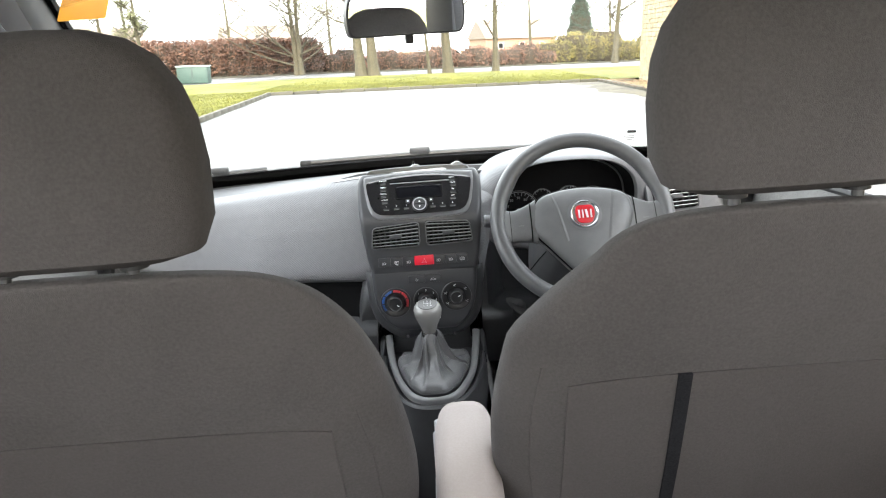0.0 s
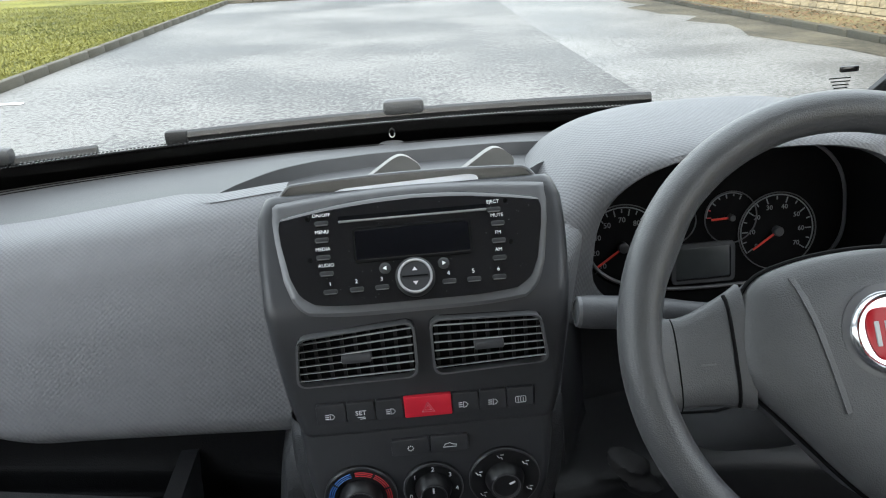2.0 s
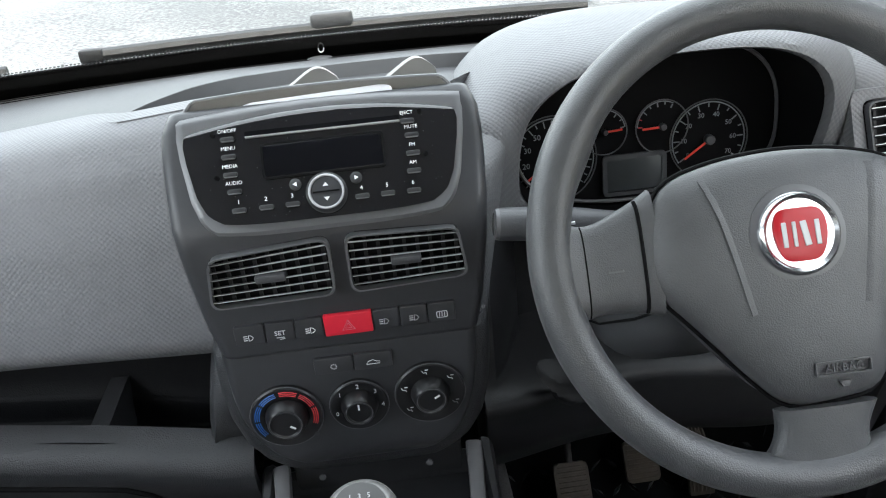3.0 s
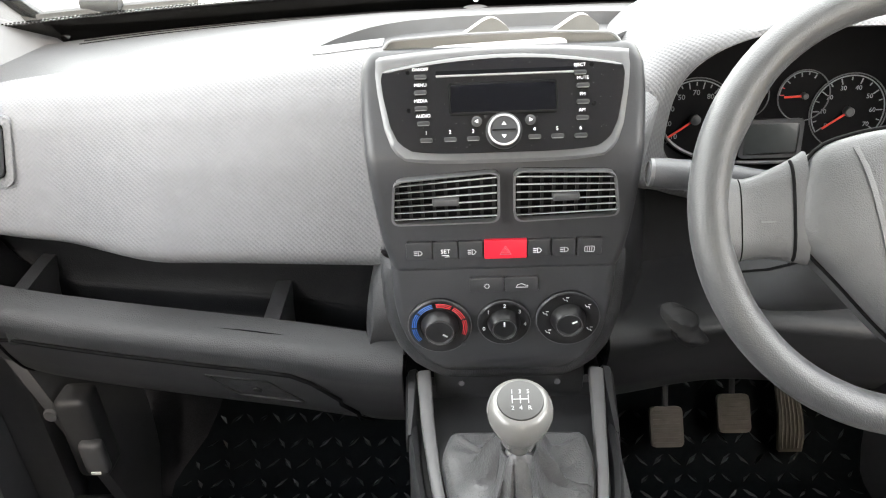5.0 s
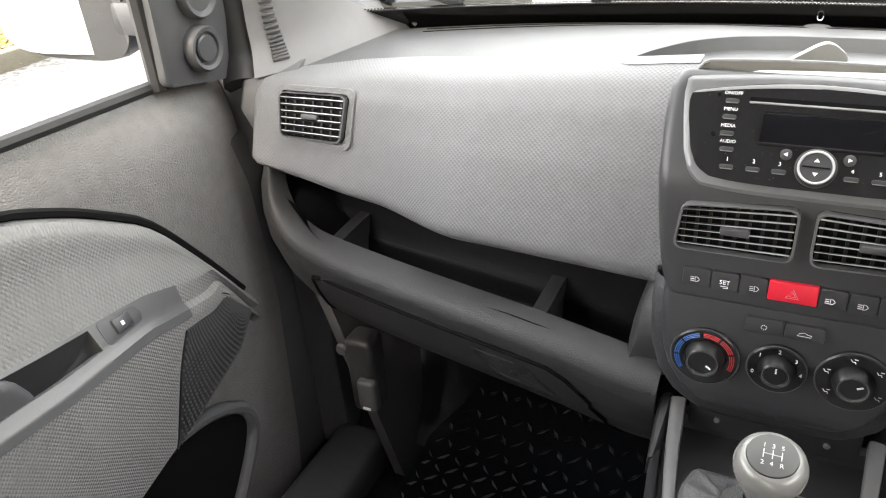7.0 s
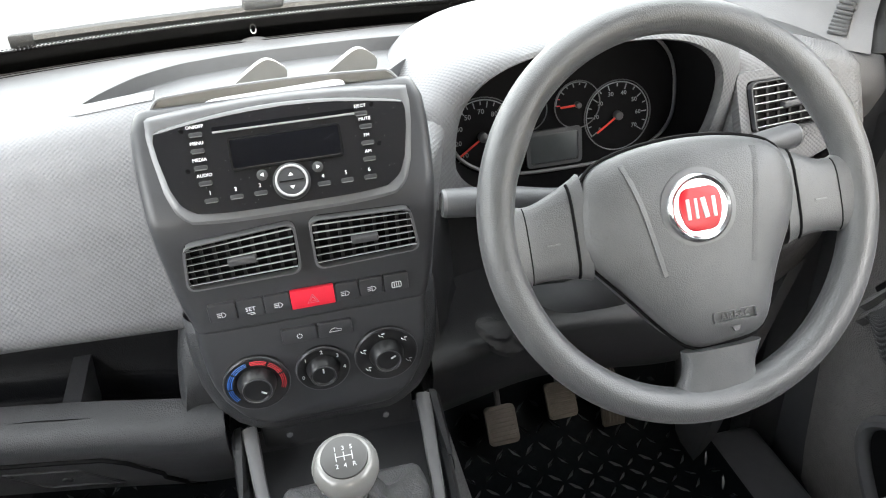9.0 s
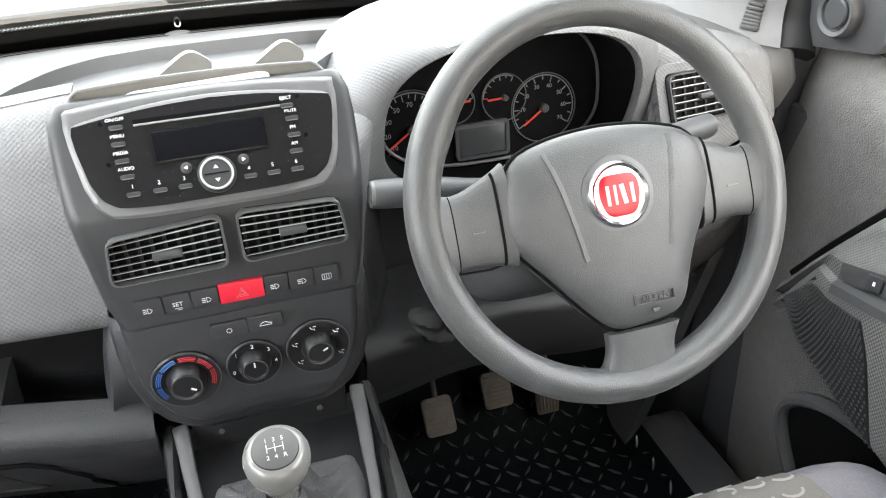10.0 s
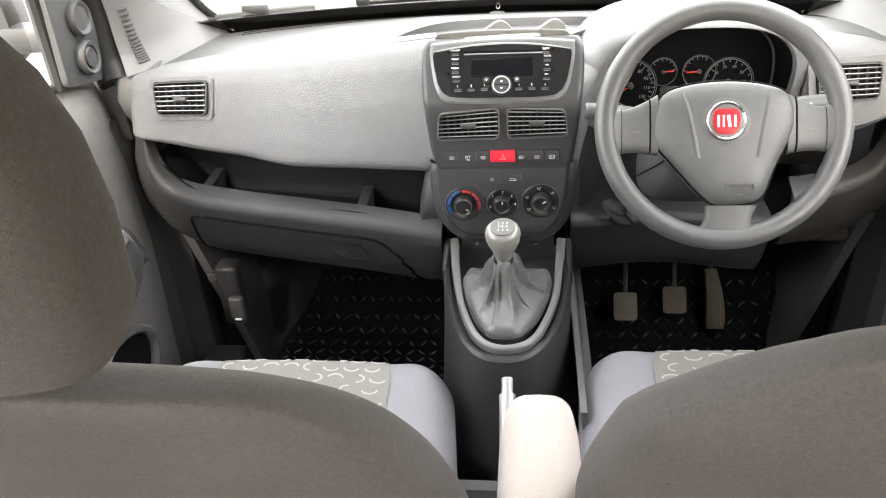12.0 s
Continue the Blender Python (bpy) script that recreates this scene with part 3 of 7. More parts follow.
# shelf colour carries the shade of the overhanging pad
part("shelf", sheet(bmesh.new(), shelf, 40, 32, (0, 0.004, -0.008)), M_SHELFSHADE, dash, "open shelf with its shade painted near-black")
for x, y0, y1, top in ((-0.266, 1.560, 1.690, 1.039), (-0.578, 1.598, 1.730, 1.061)):
    prof = rounded([(y0, top - 0.06), (y0 + 0.004, top - 0.012), (y0 + 0.030, top - 0.003), (y1 - 0.03, top + 0.001), (y1, top), (y1, top - 0.06)], 0.010, 4)
    m = Matrix(((0, 0, 1, x), (1, 0, 0, 0), (0, 1, 0, 0), (0, 0, 0, 1)))
    part("shelf_divider", slab(bmesh.new(), prof, m, 0.019, 0.007, 0.0095, 3), M_LOWER, dash)

EDGE = [(0.112, 1.562, 1.020), (0.150, 1.563, 1.023), (0.25, 1.576, 1.033), (0.36, 1.588, 1.042), (0.47, 1.602, 1.050), (0.565, 1.616, 1.058), (0.615, 1.627, 1.064), (0.652, 1.641, 1.079), (0.674, 1.654, 1.107), (0.682, 1.666, 1.142), (0.682, 1.677, 1.178), (0.675, 1.686, 1.210)]
EDGES_LR = {s: spline([(s * x, y, z) for x, y, z in EDGE], 111) for s in (-1, 1)}
FACE = [(0.0, 0.010), (0.010, 0.0), (0.03, -0.010), (0.07, -0.0185), (0.135, -0.0225), (0.25, -0.0175), (0.345, -0.009), (0.56, 0.009), (0.775, 0.031), (0.93, 0.054), (1.0, 0.082)]


def edge_at(x):
    """Where along the shelf's edge a distance from the middle is reached."""
    return min(range(111), key=lambda i: abs(-EDGES_LR[-1][i].x - x)) / 110


def lower_face(u, v, s=-1):
    """Rounded shelf edge and the face below it: u from the middle to the door, v from the shelf down."""
    pts = EDGES_LR[s]
    k = u * 110
    i = min(int(k), 109)
    p = pts[i].lerp(pts[i + 1], k - i)
    t = (pts[min(i + 3, 110)] - pts[max(i - 3, 0)]).normalized()
    out = Vector((s * t.z, 0, -abs(t.x))).normalized()
    size = ease([(0, 1.0), (0.50, 1.0), (0.60, 0.90), (0.70, 0.58), (0.80, 0.34), (1.0, 0.24)], u)
    q = p + out * (0.176 * size * v)
    return Vector((max(-0.735, min(0.735, q.x)), p.y + ease(FACE, v) * (0.55 + 0.45 * size) + 0.02 * max(0.0, u - 0.6) * v, q.z))


part("lower_panel", sheet(bmesh.new(), lambda u, v: lower_face(u, v ** 1.6), 90, 44, (0, 0.012, 0.004)), M_LOWER, dash, "dark grey rounded shelf edge and glovebox surround")
part("lower_panel", sheet(bmesh.new(), lambda u, v: lower_face(0.40 + 0.60 * u, 0.9 * v ** 1.6, 1) + Vector((0, 0.03, 0)), 50, 36, (0, 0.012, 0.004)), M_LOWER, dash)


def lid(u, v):
    right = edge_at(ease([(0, 0.245), (0.05, 0.222), (0.15, 0.205), (1, 0.150)], v))
    left = edge_at(0.605 - 0.03 * max(0, 1 - v / 0.12) ** 2)
    return lower_face(right + (left - right) * u, 0.27 + 0.66 * v) + Vector((0, -0.0018, 0))


glovebox = part("glovebox_lid", sheet(bmesh.new(), lid, 30, 12, (0, 0.006, 0)), M_LOWER, dash, "dark grey glovebox lid")
edge = [lid(i / 24, 0) for i in range(25)] + [lid(1, i / 10) for i in range(1, 11)]
edge = [lid(0, 1 - i / 10) for i in range(10)] + edge
part("lid_gap", tube(bmesh.new(), [p + Vector((0, -0.0005, 0)) for p in edge], 0.0026, 6), M_HOLE, glovebox)
m = plane_on(lid, *find_on(lid, -0.292, 0.942)) @ pose(0, 0, -0.006)
bm = frame_ring(bmesh.new(), [m_ for m_ in rounded([(-0.062, 0.026), (0.018, 0.026), (0.055, -0.026), (-0.03, -0.026)], 0.004)], rounded([(-0.058, 0.0235), (0.0165, 0.0235), (0.050, -0.0235), (-0.0285, -0.0235)], 0.004), m, 0.012, 0.0078)
part("latch_frame", bm, M_BLACK, glovebox)
part("latch", slab(bmesh.new(), rounded([(-0.056, 0.022), (0.015, 0.022), (0.048, -0.022), (-0.027, -0.022)], 0.003), m, 0.012, 0.002, 0.006), M_LOWER, glovebox)
part("key_hole", lathe(bmesh.new(), [(0, 0), (0.006, 0), (0.006, 0.004), (0.004, 0.005), (0, 0.005)], at(m, -0.002, -0.004, 0.004), 16), M_BLACK, glovebox)
part("latch_edge", slab(bmesh.new(), rounded([(-0.03, -0.030), (0.060, -0.030), (0.066, -0.038), (-0.02, -0.038)], 0.002), m, 0.012, 0.001, 0.0035), M_LOWER, glovebox)


# ---- centre stack ----
M1 = pose(0, 1.528, 1.03, 88.85)
M2 = pose(0, 1.530, 1.255, 90 - 34.6)
stack = thing("centre_stack", (0, 1.55, 1.0), "charcoal plastic centre stack of the dashboard", "centre stack")
WIDTH = [(0.0, 0.113), (0.15, 0.121), (0.4, 0.1275), (0.62, 0.1305), (0.8, 0.133), (0.93, 0.132), (1.0, 0.125)]


def rolled(bm, stations, r, depth):
    """A panel with rounded flanks. stations: centre, outward direction, half widths to both sides."""
    rings = []
    for c, n, wl, wr in stations:
        n = n.normalized()
        ring = []
        for s, w in ((-1, wl), (1, wr)):
            edge = [Vector((s * (w - r + r * math.sin(a)), 0, 0)) - n * (r - r * math.cos(a)) for a in [radians(90 * i / 6) for i in range(7)]]
            edge.append(Vector((s * (w + 0.002), 0, 0)) - n * depth)
            ring.append([c + e for e in edge])
        rings.append(ring[0][::-1] + ring[1])
    return loft(bm, rings, cap=False, closed=False)


n1, n2 = Vector((0, -1, 0.02)), Vector((0, -0.823, 0.568))


def stations(rows, m, n, widths):
    return [(m @ Vector((0, y, off)), n, *widths(y)) for y, off in rows]


def fascia_width(d):
    w = ease(WIDTH, d / 0.226)
    return w, w


rows1 = [(0.1050, -0.040), (0.1040, -0.010), (0.1055, -0.004), (0.1085, -0.001), (0.1125, 0.0), (0.125, 0), (0.14, 0), (0.16, 0), (0.18, 0), (0.20, 0), (0.213, 0)]
rows2 = [(0.012, 0), (0.03, 0), (0.05, 0), (0.07, 0), (0.09, 0), (0.100, 0), (0.1055, -0.0012), (0.1090, -0.004), (0.1102, -0.009), (0.1100, -0.030)]
st = stations(rows1, M1, n1, lambda y: fascia_width(y - 0.107))
bend = M1 @ Vector((0, 0.2245, -0.0012))
st.append((bend, n1 + n2, *fascia_width(0.118)))
st += stations(rows2, M2, n2, lambda y: fascia_width(min(0.118 + y, 0.226)))
part("fascia", rolled(bmesh.new(), st, 0.012, 0.075), M_STACK, stack)
LEFT = [(-0.036, 0.045), (-0.028, 0.062), (-0.018, 0.077), (-0.006, 0.090), (0.008, 0.100), (0.03, 0.1095), (0.06, 0.1145), (0.11, 0.115)]
RIGHT = [(-0.036, 0.045), (-0.028, 0.062), (-0.018, 0.076), (-0.006, 0.088), (0.008, 0.097), (0.03, 0.1045), (0.06, 0.109), (0.11, 0.112)]
rows = [(-0.0340, -0.070), (-0.0365, -0.034), (-0.0345, -0.024), (-0.0295, -0.0145), (-0.0225, -0.0075), (-0.0145, -0.0035), (-0.006, -0.0018), (0, -0.0015), (0.02, -0.0015), (0.04, -0.0015), (0.06, -0.0015), (0.08, -0.0015), (0.108, -0.0015), (0.118, -0.004)]
around = [(-0.054, -0.080), (-0.057, -0.050), (-0.055, -0.040), (-0.050, -0.028), (-0.042, -0.019), (-0.032, -0.0135), (-0.020, -0.0105), (0, -0.0095), (0.03, -0.0095), (0.06, -0.0095), (0.085, -0.011), (0.100, -0.016), (0.106, -0.026)]
part("heater_surround", rolled(bmesh.new(), stations(around, M1, n1, lambda y: (ease(LEFT, y + 0.018) + 0.014, ease(RIGHT, y + 0.018) + 0.015)), 0.024, 0.10), M_LOWER, stack, "grained surround of the heater panel")
part("heater_panel", rolled(bmesh.new(), stations(rows, M1, n1, lambda y: (ease(LEFT, y), ease(RIGHT, y))), 0.010, 0.10), M_STACK, stack)


def flank(u, v):
    """Dimpled dash between the stack and the instruments."""
    top = max(0.0, 1 - v / 0.12) ** 2
    return Vector((0.118 + (0.056 - 0.040 * v) * u, 1.560 + 0.095 * u ** 1.6 + 0.06 * top, 1.288 - 0.190 * v - 0.02 * u * v))


part("stack_flank", sheet(bmesh.new(), flank, 10, 30, (0, 0.03, 0)), M_DASH, dash)
bm = loft(bmesh.new(), [[Vector((x, y, z)) for y, z in ((1.572, 1.000), (1.568, 1.040 + g), (1.564, 1.070 + g), (1.582, 1.108 + g), (1.60, 1.120 + g), (1.72, 1.12 + g), (1.72, 1.0))] for x, g in ((-0.154, -0.07), (-0.149, -0.045), (-0.142, -0.018), (-0.133, -0.004), (-0.112, 0.0))])
part("shelf_end", bm, M_LOWER, dash, "", 60)


def vent(quad, m, label, slats=6, vanes=9, lift=0.001, frame_mat=None, size=0.0022, group="dashboard air vents"):
    """An air vent with a frame, slats, vanes and a thumb tab. quad: tl, tr, br, bl in the plane of m."""
    tl, tr, br, bl = [Vector(p) for p in quad]

    def q(a, b):
        return tl.lerp(tr, a).lerp(bl.lerp(br, a), b)

    mid = q(0.5, 0.5)
    root = thing("air_vent", m @ Vector((mid.x, mid.y, 0)), label, "air vent", group)
    outer, inner = rounded([tl, tr, br, bl], 0.010, 5), None
    inner = [mid + (p - mid) * 0.5 + (p - mid).normalized() * max((p - mid).length * 0.5 - size, 0.001) for p in outer]
    part("backing", slab(bmesh.new(), outer, m, 0.02, 0, lift), M_HOLE, root)
    part("vent_frame", frame_ring(bmesh.new(), outer, inner, m, 0.010, lift + 0.008), frame_mat or M_VENTRIM, root)
    for k in range(vanes):
        a = q((k + 0.5) / vanes, 0.06), q((k + 0.5) / vanes, 0.94)
        c, h = (a[0] + a[1]) / 2, (a[0] - a[1]).length
        part("vane", box(bmesh.new(), (c.x, c.y, lift + 0.001), (0.0030, h, 0.003), m), M_VANE, root)
    for k in range(slats):
        b = (k + 0.85) / (slats + 0.7)
        a0, a1 = q(0.025, b), q(0.975, b)
        c, d = (a0 + a1) / 2, a1 - a0
        mm = m @ pose(c.x, c.y, lift + 0.0045, -35, 0, 0) @ pose(0, 0, 0, 0, 0, math.degrees(math.atan2(d.y, d.x)))
        part("slat", box(bmesh.new(), (0, 0, 0), (d.length, 0.0010, 0.007), mm, bev=0.0004, seg=1), M_SLAT, root)
        # thin pale strip standing in for the glint on the slat
        part("slat_glint", box(bmesh.new(), (c.x, c.y + 0.0012, lift + 0.0072), (d.length * 0.985, 0.0010, 0.0008), m @ Matrix.Translation((c.x, c.y, 0)) @ pose(0, 0, 0, 0, 0, math.degrees(math.atan2(d.y, d.x))) @ Matrix.Translation((-c.x, -c.y, 0))), M_SLATLIT, root)
    c = q(0.5, 0.5)
    bm = slab(bmesh.new(), rect(-0.0125, -0.0035, 0.0125, 0.0035, 0.002), at(m, c.x, c.y, lift + 0.012), 0.009, 0.0015)
    part("thumb_tab", bm, M_DARK, root)
    return root


vent([(-0.1035, 0.2095), (-0.0045, 0.217), (-0.0045, 0.1645), (-0.1085, 0.1635)], M1, "black slatted centre air vent with thin painted highlights along its slats")
vent([(0.0078, 0.217), (0.1015, 0.2135), (0.1080, 0.1680), (0.0080, 0.1645)], M1, "black slatted centre air vent with thin painted highlights along its slats")
ML = plane_on(pad, *find_on(pad, -0.593, 1.231), 0.04)
bm = frame_ring(bmesh.new(), rounded([(-0.061, 0.039), (0.062, 0.042), (0.056, -0.037), (-0.057, -0.037)], 0.013, 5), rounded([(-0.054, 0.032), (0.054, 0.035), (0.048, -0.030), (-0.050, -0.030)], 0.010, 5), ML, 0.03, 0.0034)
part("vent_surround", bm, M_DASH, dash)
vent([(-0.052, 0.030), (0.052, 0.033), (0.046, -0.028), (-0.048, -0.028)], ML, "black slatted side air vent near the passenger door", 6, 7, 0.0022, M_DARK, 0.002)
def driver_face(u, v):
    """The dash to the right of the instruments."""
    x = 0.508 + 0.187 * u
    zt = top_edge(x)
    zb = ease([(0.48, 1.12), (0.6, 1.15), (0.70, 1.20)], x)
    y = ease([(0, 1.70), (0.05, 1.662), (0.12, 1.645), (0.5, 1.63), (0.9, 1.615), (1.0, 1.63)], v)
    y += 0.016 * max(0.0, 1 - u / 0.22) ** 2
    return Vector((x, y + (0.05 * ((u - 0.85) / 0.15) ** 2 if u > 0.85 else 0) + 0.012, zt + (zb - zt) * v))


MR = plane_on(driver_face, *find_on(driver_face, 0.574, 1.234), 0.06)
bm = frame_ring(bmesh.new(), rounded([(-0.066, 0.046), (0.064, 0.042), (0.060, -0.040), (-0.060, -0.040)], 0.014, 5), rounded([(-0.054, 0.035), (0.054, 0.032), (0.050, -0.030), (-0.048, -0.030)], 0.010, 5), MR, 0.03, 0.0034)
part("vent_surround", bm, M_DASH, dash)
vent([(-0.052, 0.033), (0.052, 0.030), (0.048, -0.028), (-0.046, -0.028)], MR, "black slatted side air vent near the driver's door", 6, 7, 0.0022, M_DARK, 0.002)


part("driver_panel", sheet(bmesh.new(), driver_face, 20, 20, (0, 0.03, 0)), M_DASH, dash)

# binnacle: textured hood, throat with its shade painted near-black
CX, CZ = 0.332, 1.230


def opening(a, gx=1.0, gz=1.0, low=9.0):
    """Outline of the instrument opening, a in turns."""
    c, s = math.cos(2 * math.pi * a), math.sin(2 * math.pi * a)
    e = 0.72
    x = math.copysign(abs(c) ** e, c) * 0.153 * gx
    z = math.copysign(abs(s) ** e, s) * (0.107 * gz if s > 0 else 0.085 * min(gz, low))
    return x, z


def opening_ring(y, gx, gz, lean=0.0, n=64, dz=0.0):
    out = []
    for i in range(n):
        x, z = opening(i / n, gx, gz, 1.3)
        out.append(Vector((CX + x, y - lean * z, CZ + dz + z)))
    return out


CREST = [(0.10, 1.300), (0.13, 1.306), (0.15, 1.319), (0.17, 1.336), (0.195, 1.348), (0.23, 1.356), (0.27, 1.360), (0.33, 1.361), (0.40, 1.358), (0.46, 1.348), (0.51, 1.330), (0.56, 1.306), (0.60, 1.296)]


def hood_ring(y, g, lean, drop=0.0):
    """A ring round the opening; it ends at the radio's side and under the crest of the hood."""
    out = []
    for p in opening_ring(y, g, 1 + (g - 1) * 0.86, lean):
        x = max(p.x, 0.122 + 0.010 * (1.4 - g))
        top = lerp(CREST, x) - 0.002
        near = max(0.0, min(1.0, (0.185 - x) / 0.06))
        rise = max(0.0, p.z - top + 0.020)
        z = p.z - rise + 0.020 * (1 - math.exp(-rise / 0.020))
        out.append(Vector((x, p.y - 0.075 * near ** 1.5 * min(1.0, max(0.0, (1.345 - p.z) / 0.06)) + 1.3 * (p.z - z), z - drop)))
    return out


bm = loft(bmesh.new(), [hood_ring(1.672, 1.0, 0.30), hood_ring(1.660, 1.01, 0.30), hood_ring(1.656, 1.03, 0.29), hood_ring(1.656, 1.08, 0.26), hood_ring(1.658, 1.14, 0.20), hood_ring(1.664, 1.21, 0.12), hood_ring(1.674, 1.28, 0.05), hood_ring(1.69, 1.34, 0.02), hood_ring(1.72, 1.40, 0.0), hood_ring(1.76, 1.44, 0.0, 0.001), hood_ring(1.80, 1.45, 0.0, 0.008), hood_ring(1.84, 1.45, 0.0, 0.022), hood_ring(1.88, 1.45, 0.0, 0.045)], cap=False)
part("binnacle_hood", bm, M_DASH, dash)
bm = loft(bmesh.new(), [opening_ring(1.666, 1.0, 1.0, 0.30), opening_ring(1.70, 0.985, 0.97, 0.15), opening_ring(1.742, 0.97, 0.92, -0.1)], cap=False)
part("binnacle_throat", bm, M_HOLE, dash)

cluster = thing("instrument_cluster", (CX, 1.73, 1.15), "black instrument cluster with white scales and red needles", "instrument cluster")
MC = pose(0, 1.735, 1.215, 90 - 8)
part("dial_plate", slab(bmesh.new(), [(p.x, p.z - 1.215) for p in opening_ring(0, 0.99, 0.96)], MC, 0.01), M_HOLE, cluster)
# pale tube drawn as the glare round the edge of the dials
part("dial_glare", tube(bmesh.new(), [MC @ Vector((p.x, p.z - 1.215, 0.006)) for p in opening_ring(0, 0.95, 0.88)], 0.0022, 8, True), M_EDGE, cluster, "pale line painting the glare along the lens rim")


def gauge(x, y, r, a0, a1, ticks, needle, numbers=(), size=0.008, thick=0.0012, red=0.0):
    root = part("gauge_face", lathe(bmesh.new(), [(0, 0), (r, 0), (r, 0.001), (0, 0.001)], at(MC, x, y, 0.001), 40), M_HOLE, cluster)
    n = 40
    part("gauge_ring", tube(bmesh.new(), [at(MC, x, y, 0.003) @ Vector((*p, 0)) for p in arc(0, 0, r * 0.97, a0, a1, n)], thick * 0.6, 6), M_DIM, root)
    part("gauge_bezel", tube(bmesh.new(), [at(MC, x, y, 0.004) @ Vector((*p, 0)) for p in arc(0, 0, r * 1.04, 0, 351, 39)], 0.0007, 6, True), M_EDGE, root)
    for k in range(ticks):
        a = a0 + (a1 - a0) * k / (ticks - 1)
        c, s = math.cos(radians(a)), math.sin(radians(a))
        ln = r * (0.16 if k % 2 == 0 else 0.09)
        part("tick", box(bmesh.new(), (r * 0.93 - ln / 2, 0, 0.0025), (ln, 0.0012, 0.0006), at(MC, x, y, 0, a)), M_REDPRINT if k / (ticks - 1) < red else M_DIM, root)
    for k, t in enumerate(numbers):
        a = radians(a0 + (a1 - a0) * k / (len(numbers) - 1))
        writing(t, size, at(MC, x + r * 0.66 * math.cos(a), y + r * 0.66 * math.sin(a), 0.0026), M_DIM, root, "numerals")
    bm = box(bmesh.new(), (r * 0.40, 0, 0.006), (r * 0.8, 0.0022, 0.0012), at(MC, x, y, 0, needle))
    part("needle", bm, M_NEEDLE, root)
    part("needle_hub", lathe(bmesh.new(), [(0, 0), (r * 0.13, 0), (r * 0.13, 0.008), (r * 0.1, 0.009), (0, 0.009)], at(MC, x, y, 0.001), 20), M_DARK, root)


gauge(0.229, -0.006, 0.046, 222, -42, 23, 214, ("10", "20", "30", "50", "70", "80", "90", "110", "130"), 0.0085)
gauge(0.4025, -0.003, 0.042, 215, -35, 15, 214, ("0", "10", "20", "30", "40", "50", "60", "70"), 0.0075)
gauge(0.286, 0.018, 0.024, 140, 8, 7, 4, (), 0.006, 0.001, 0.0)
gauge(0.350, 0.017, 0.028, 178, 62, 7, 182, (), 0.006, 0.001, 0.2)
part("trip_screen", slab(bmesh.new(), rect(0.288, -0.050, 0.350, -0.014, 0.003), MC, 0.004, 0.0008, 0.004), material("pale_liquid_crystal", (0.05, 0.055, 0.056), 0.3, bump=0.0), cluster, "blank grey display")
part("screen_rim", frame_ring(bmesh.new(), rect(0.283, -0.055, 0.355, -0.009, 0.006), rect(0.288, -0.051, 0.350, -0.014, 0.003), MC, 0.004, 0.005), M_DARK, cluster)

# ---- car radio ----
radio = thing("car_radio", (0, 1.545, 1.26), "gloss black car radio with a dark display and chrome-rimmed dial", "car radio")


def radio_half(t):
    return ease([(0, 0.083), (0.04, 0.090), (0.12, 0.097), (0.3, 0.1035), (0.65, 0.1095), (0.85, 0.1115), (0.95, 0.110), (1.0, 0.106)], t)


def radio_front(u, v):
    """Convex gloss front with an arched top edge."""
    k = 2 * u - 1
    top = 0.0990 - 0.010 * k * k
    y = 0.0065 + (top - 0.0065) * v + 0.004 * (1 - v) * k ** 4
    z = 0.0040 + 0.0035 * (1 - k * k) - 0.0035 * max(0, (v - 0.94) / 0.06) ** 2
    return M2 @ Vector((radio_half(v) * k, y, z))


def radio_band(u, v):
    """Satin surround that shows as a bright edge round the gloss front."""
    k = 2 * u - 1
    y = -0.0015 + (0.1080 - 0.0075 * k * k + 0.0015) * v + 0.004 * (1 - v) * k ** 4
    e = max(0.0, (abs(k) - 0.95) / 0.05, (v - 0.95) / 0.05, (0.03 - v) / 0.03)
    return M2 @ Vector(((radio_half(min(v, 0.9)) + 0.0065) * k, y, 0.0032 - 0.0036 * e * e))


part("surround", sheet(bmesh.new(), radio_band, 60, 40, (0, 0.02, -0.005)), M_TRIM, radio, "satin grey surround")
part("front_panel", sheet(bmesh.new(), radio_front, 40, 30, (0, 0.02, -0.005)), M_GLOSS, radio)
rnd = random.Random(8)
bm = bmesh.new()
for k in range(90):
    u, v = rnd.uniform(0.04, 0.96), rnd.uniform(0.05, 0.93)
    box(bm, radio_front(u, v), (rnd.uniform(0.0003, 0.0007),) * 3)
tagged(part("dust", bm, M_EDGE, radio), kind="stuff")


def rz(x, y):
    return 0.0045 + 0.0035 * (1 - (x / 0.11) ** 2)


part("display", slab(bmesh.new(), rect(-0.0475, 0.0435, 0.0478, 0.0700, 0.002), at(M2, 0, 0, rz(0, 0) - 0.002), 0.004, 0.0008, 0.003), M_SCREEN, radio, "unlit dark display")
bm = frame_ring(bmesh.new(), rect(-0.0492, 0.0420, 0.0495, 0.0714, 0.003), rect(-0.0475, 0.0437, 0.0478, 0.0698, 0.002), at(M2, 0, 0, rz(0, 0) - 0.002), 0.004, 0.0032)
part("display_rim", bm, M_HOLE, radio)
part("disc_slot", slab(bmesh.new(), rect(-0.0605, 0.0795, 0.0645, 0.0828, 0.001), at(M2, 0, 0, rz(0, 0) - 0.002), 0.004, 0.0, 0.0028), M_SCREEN, radio)
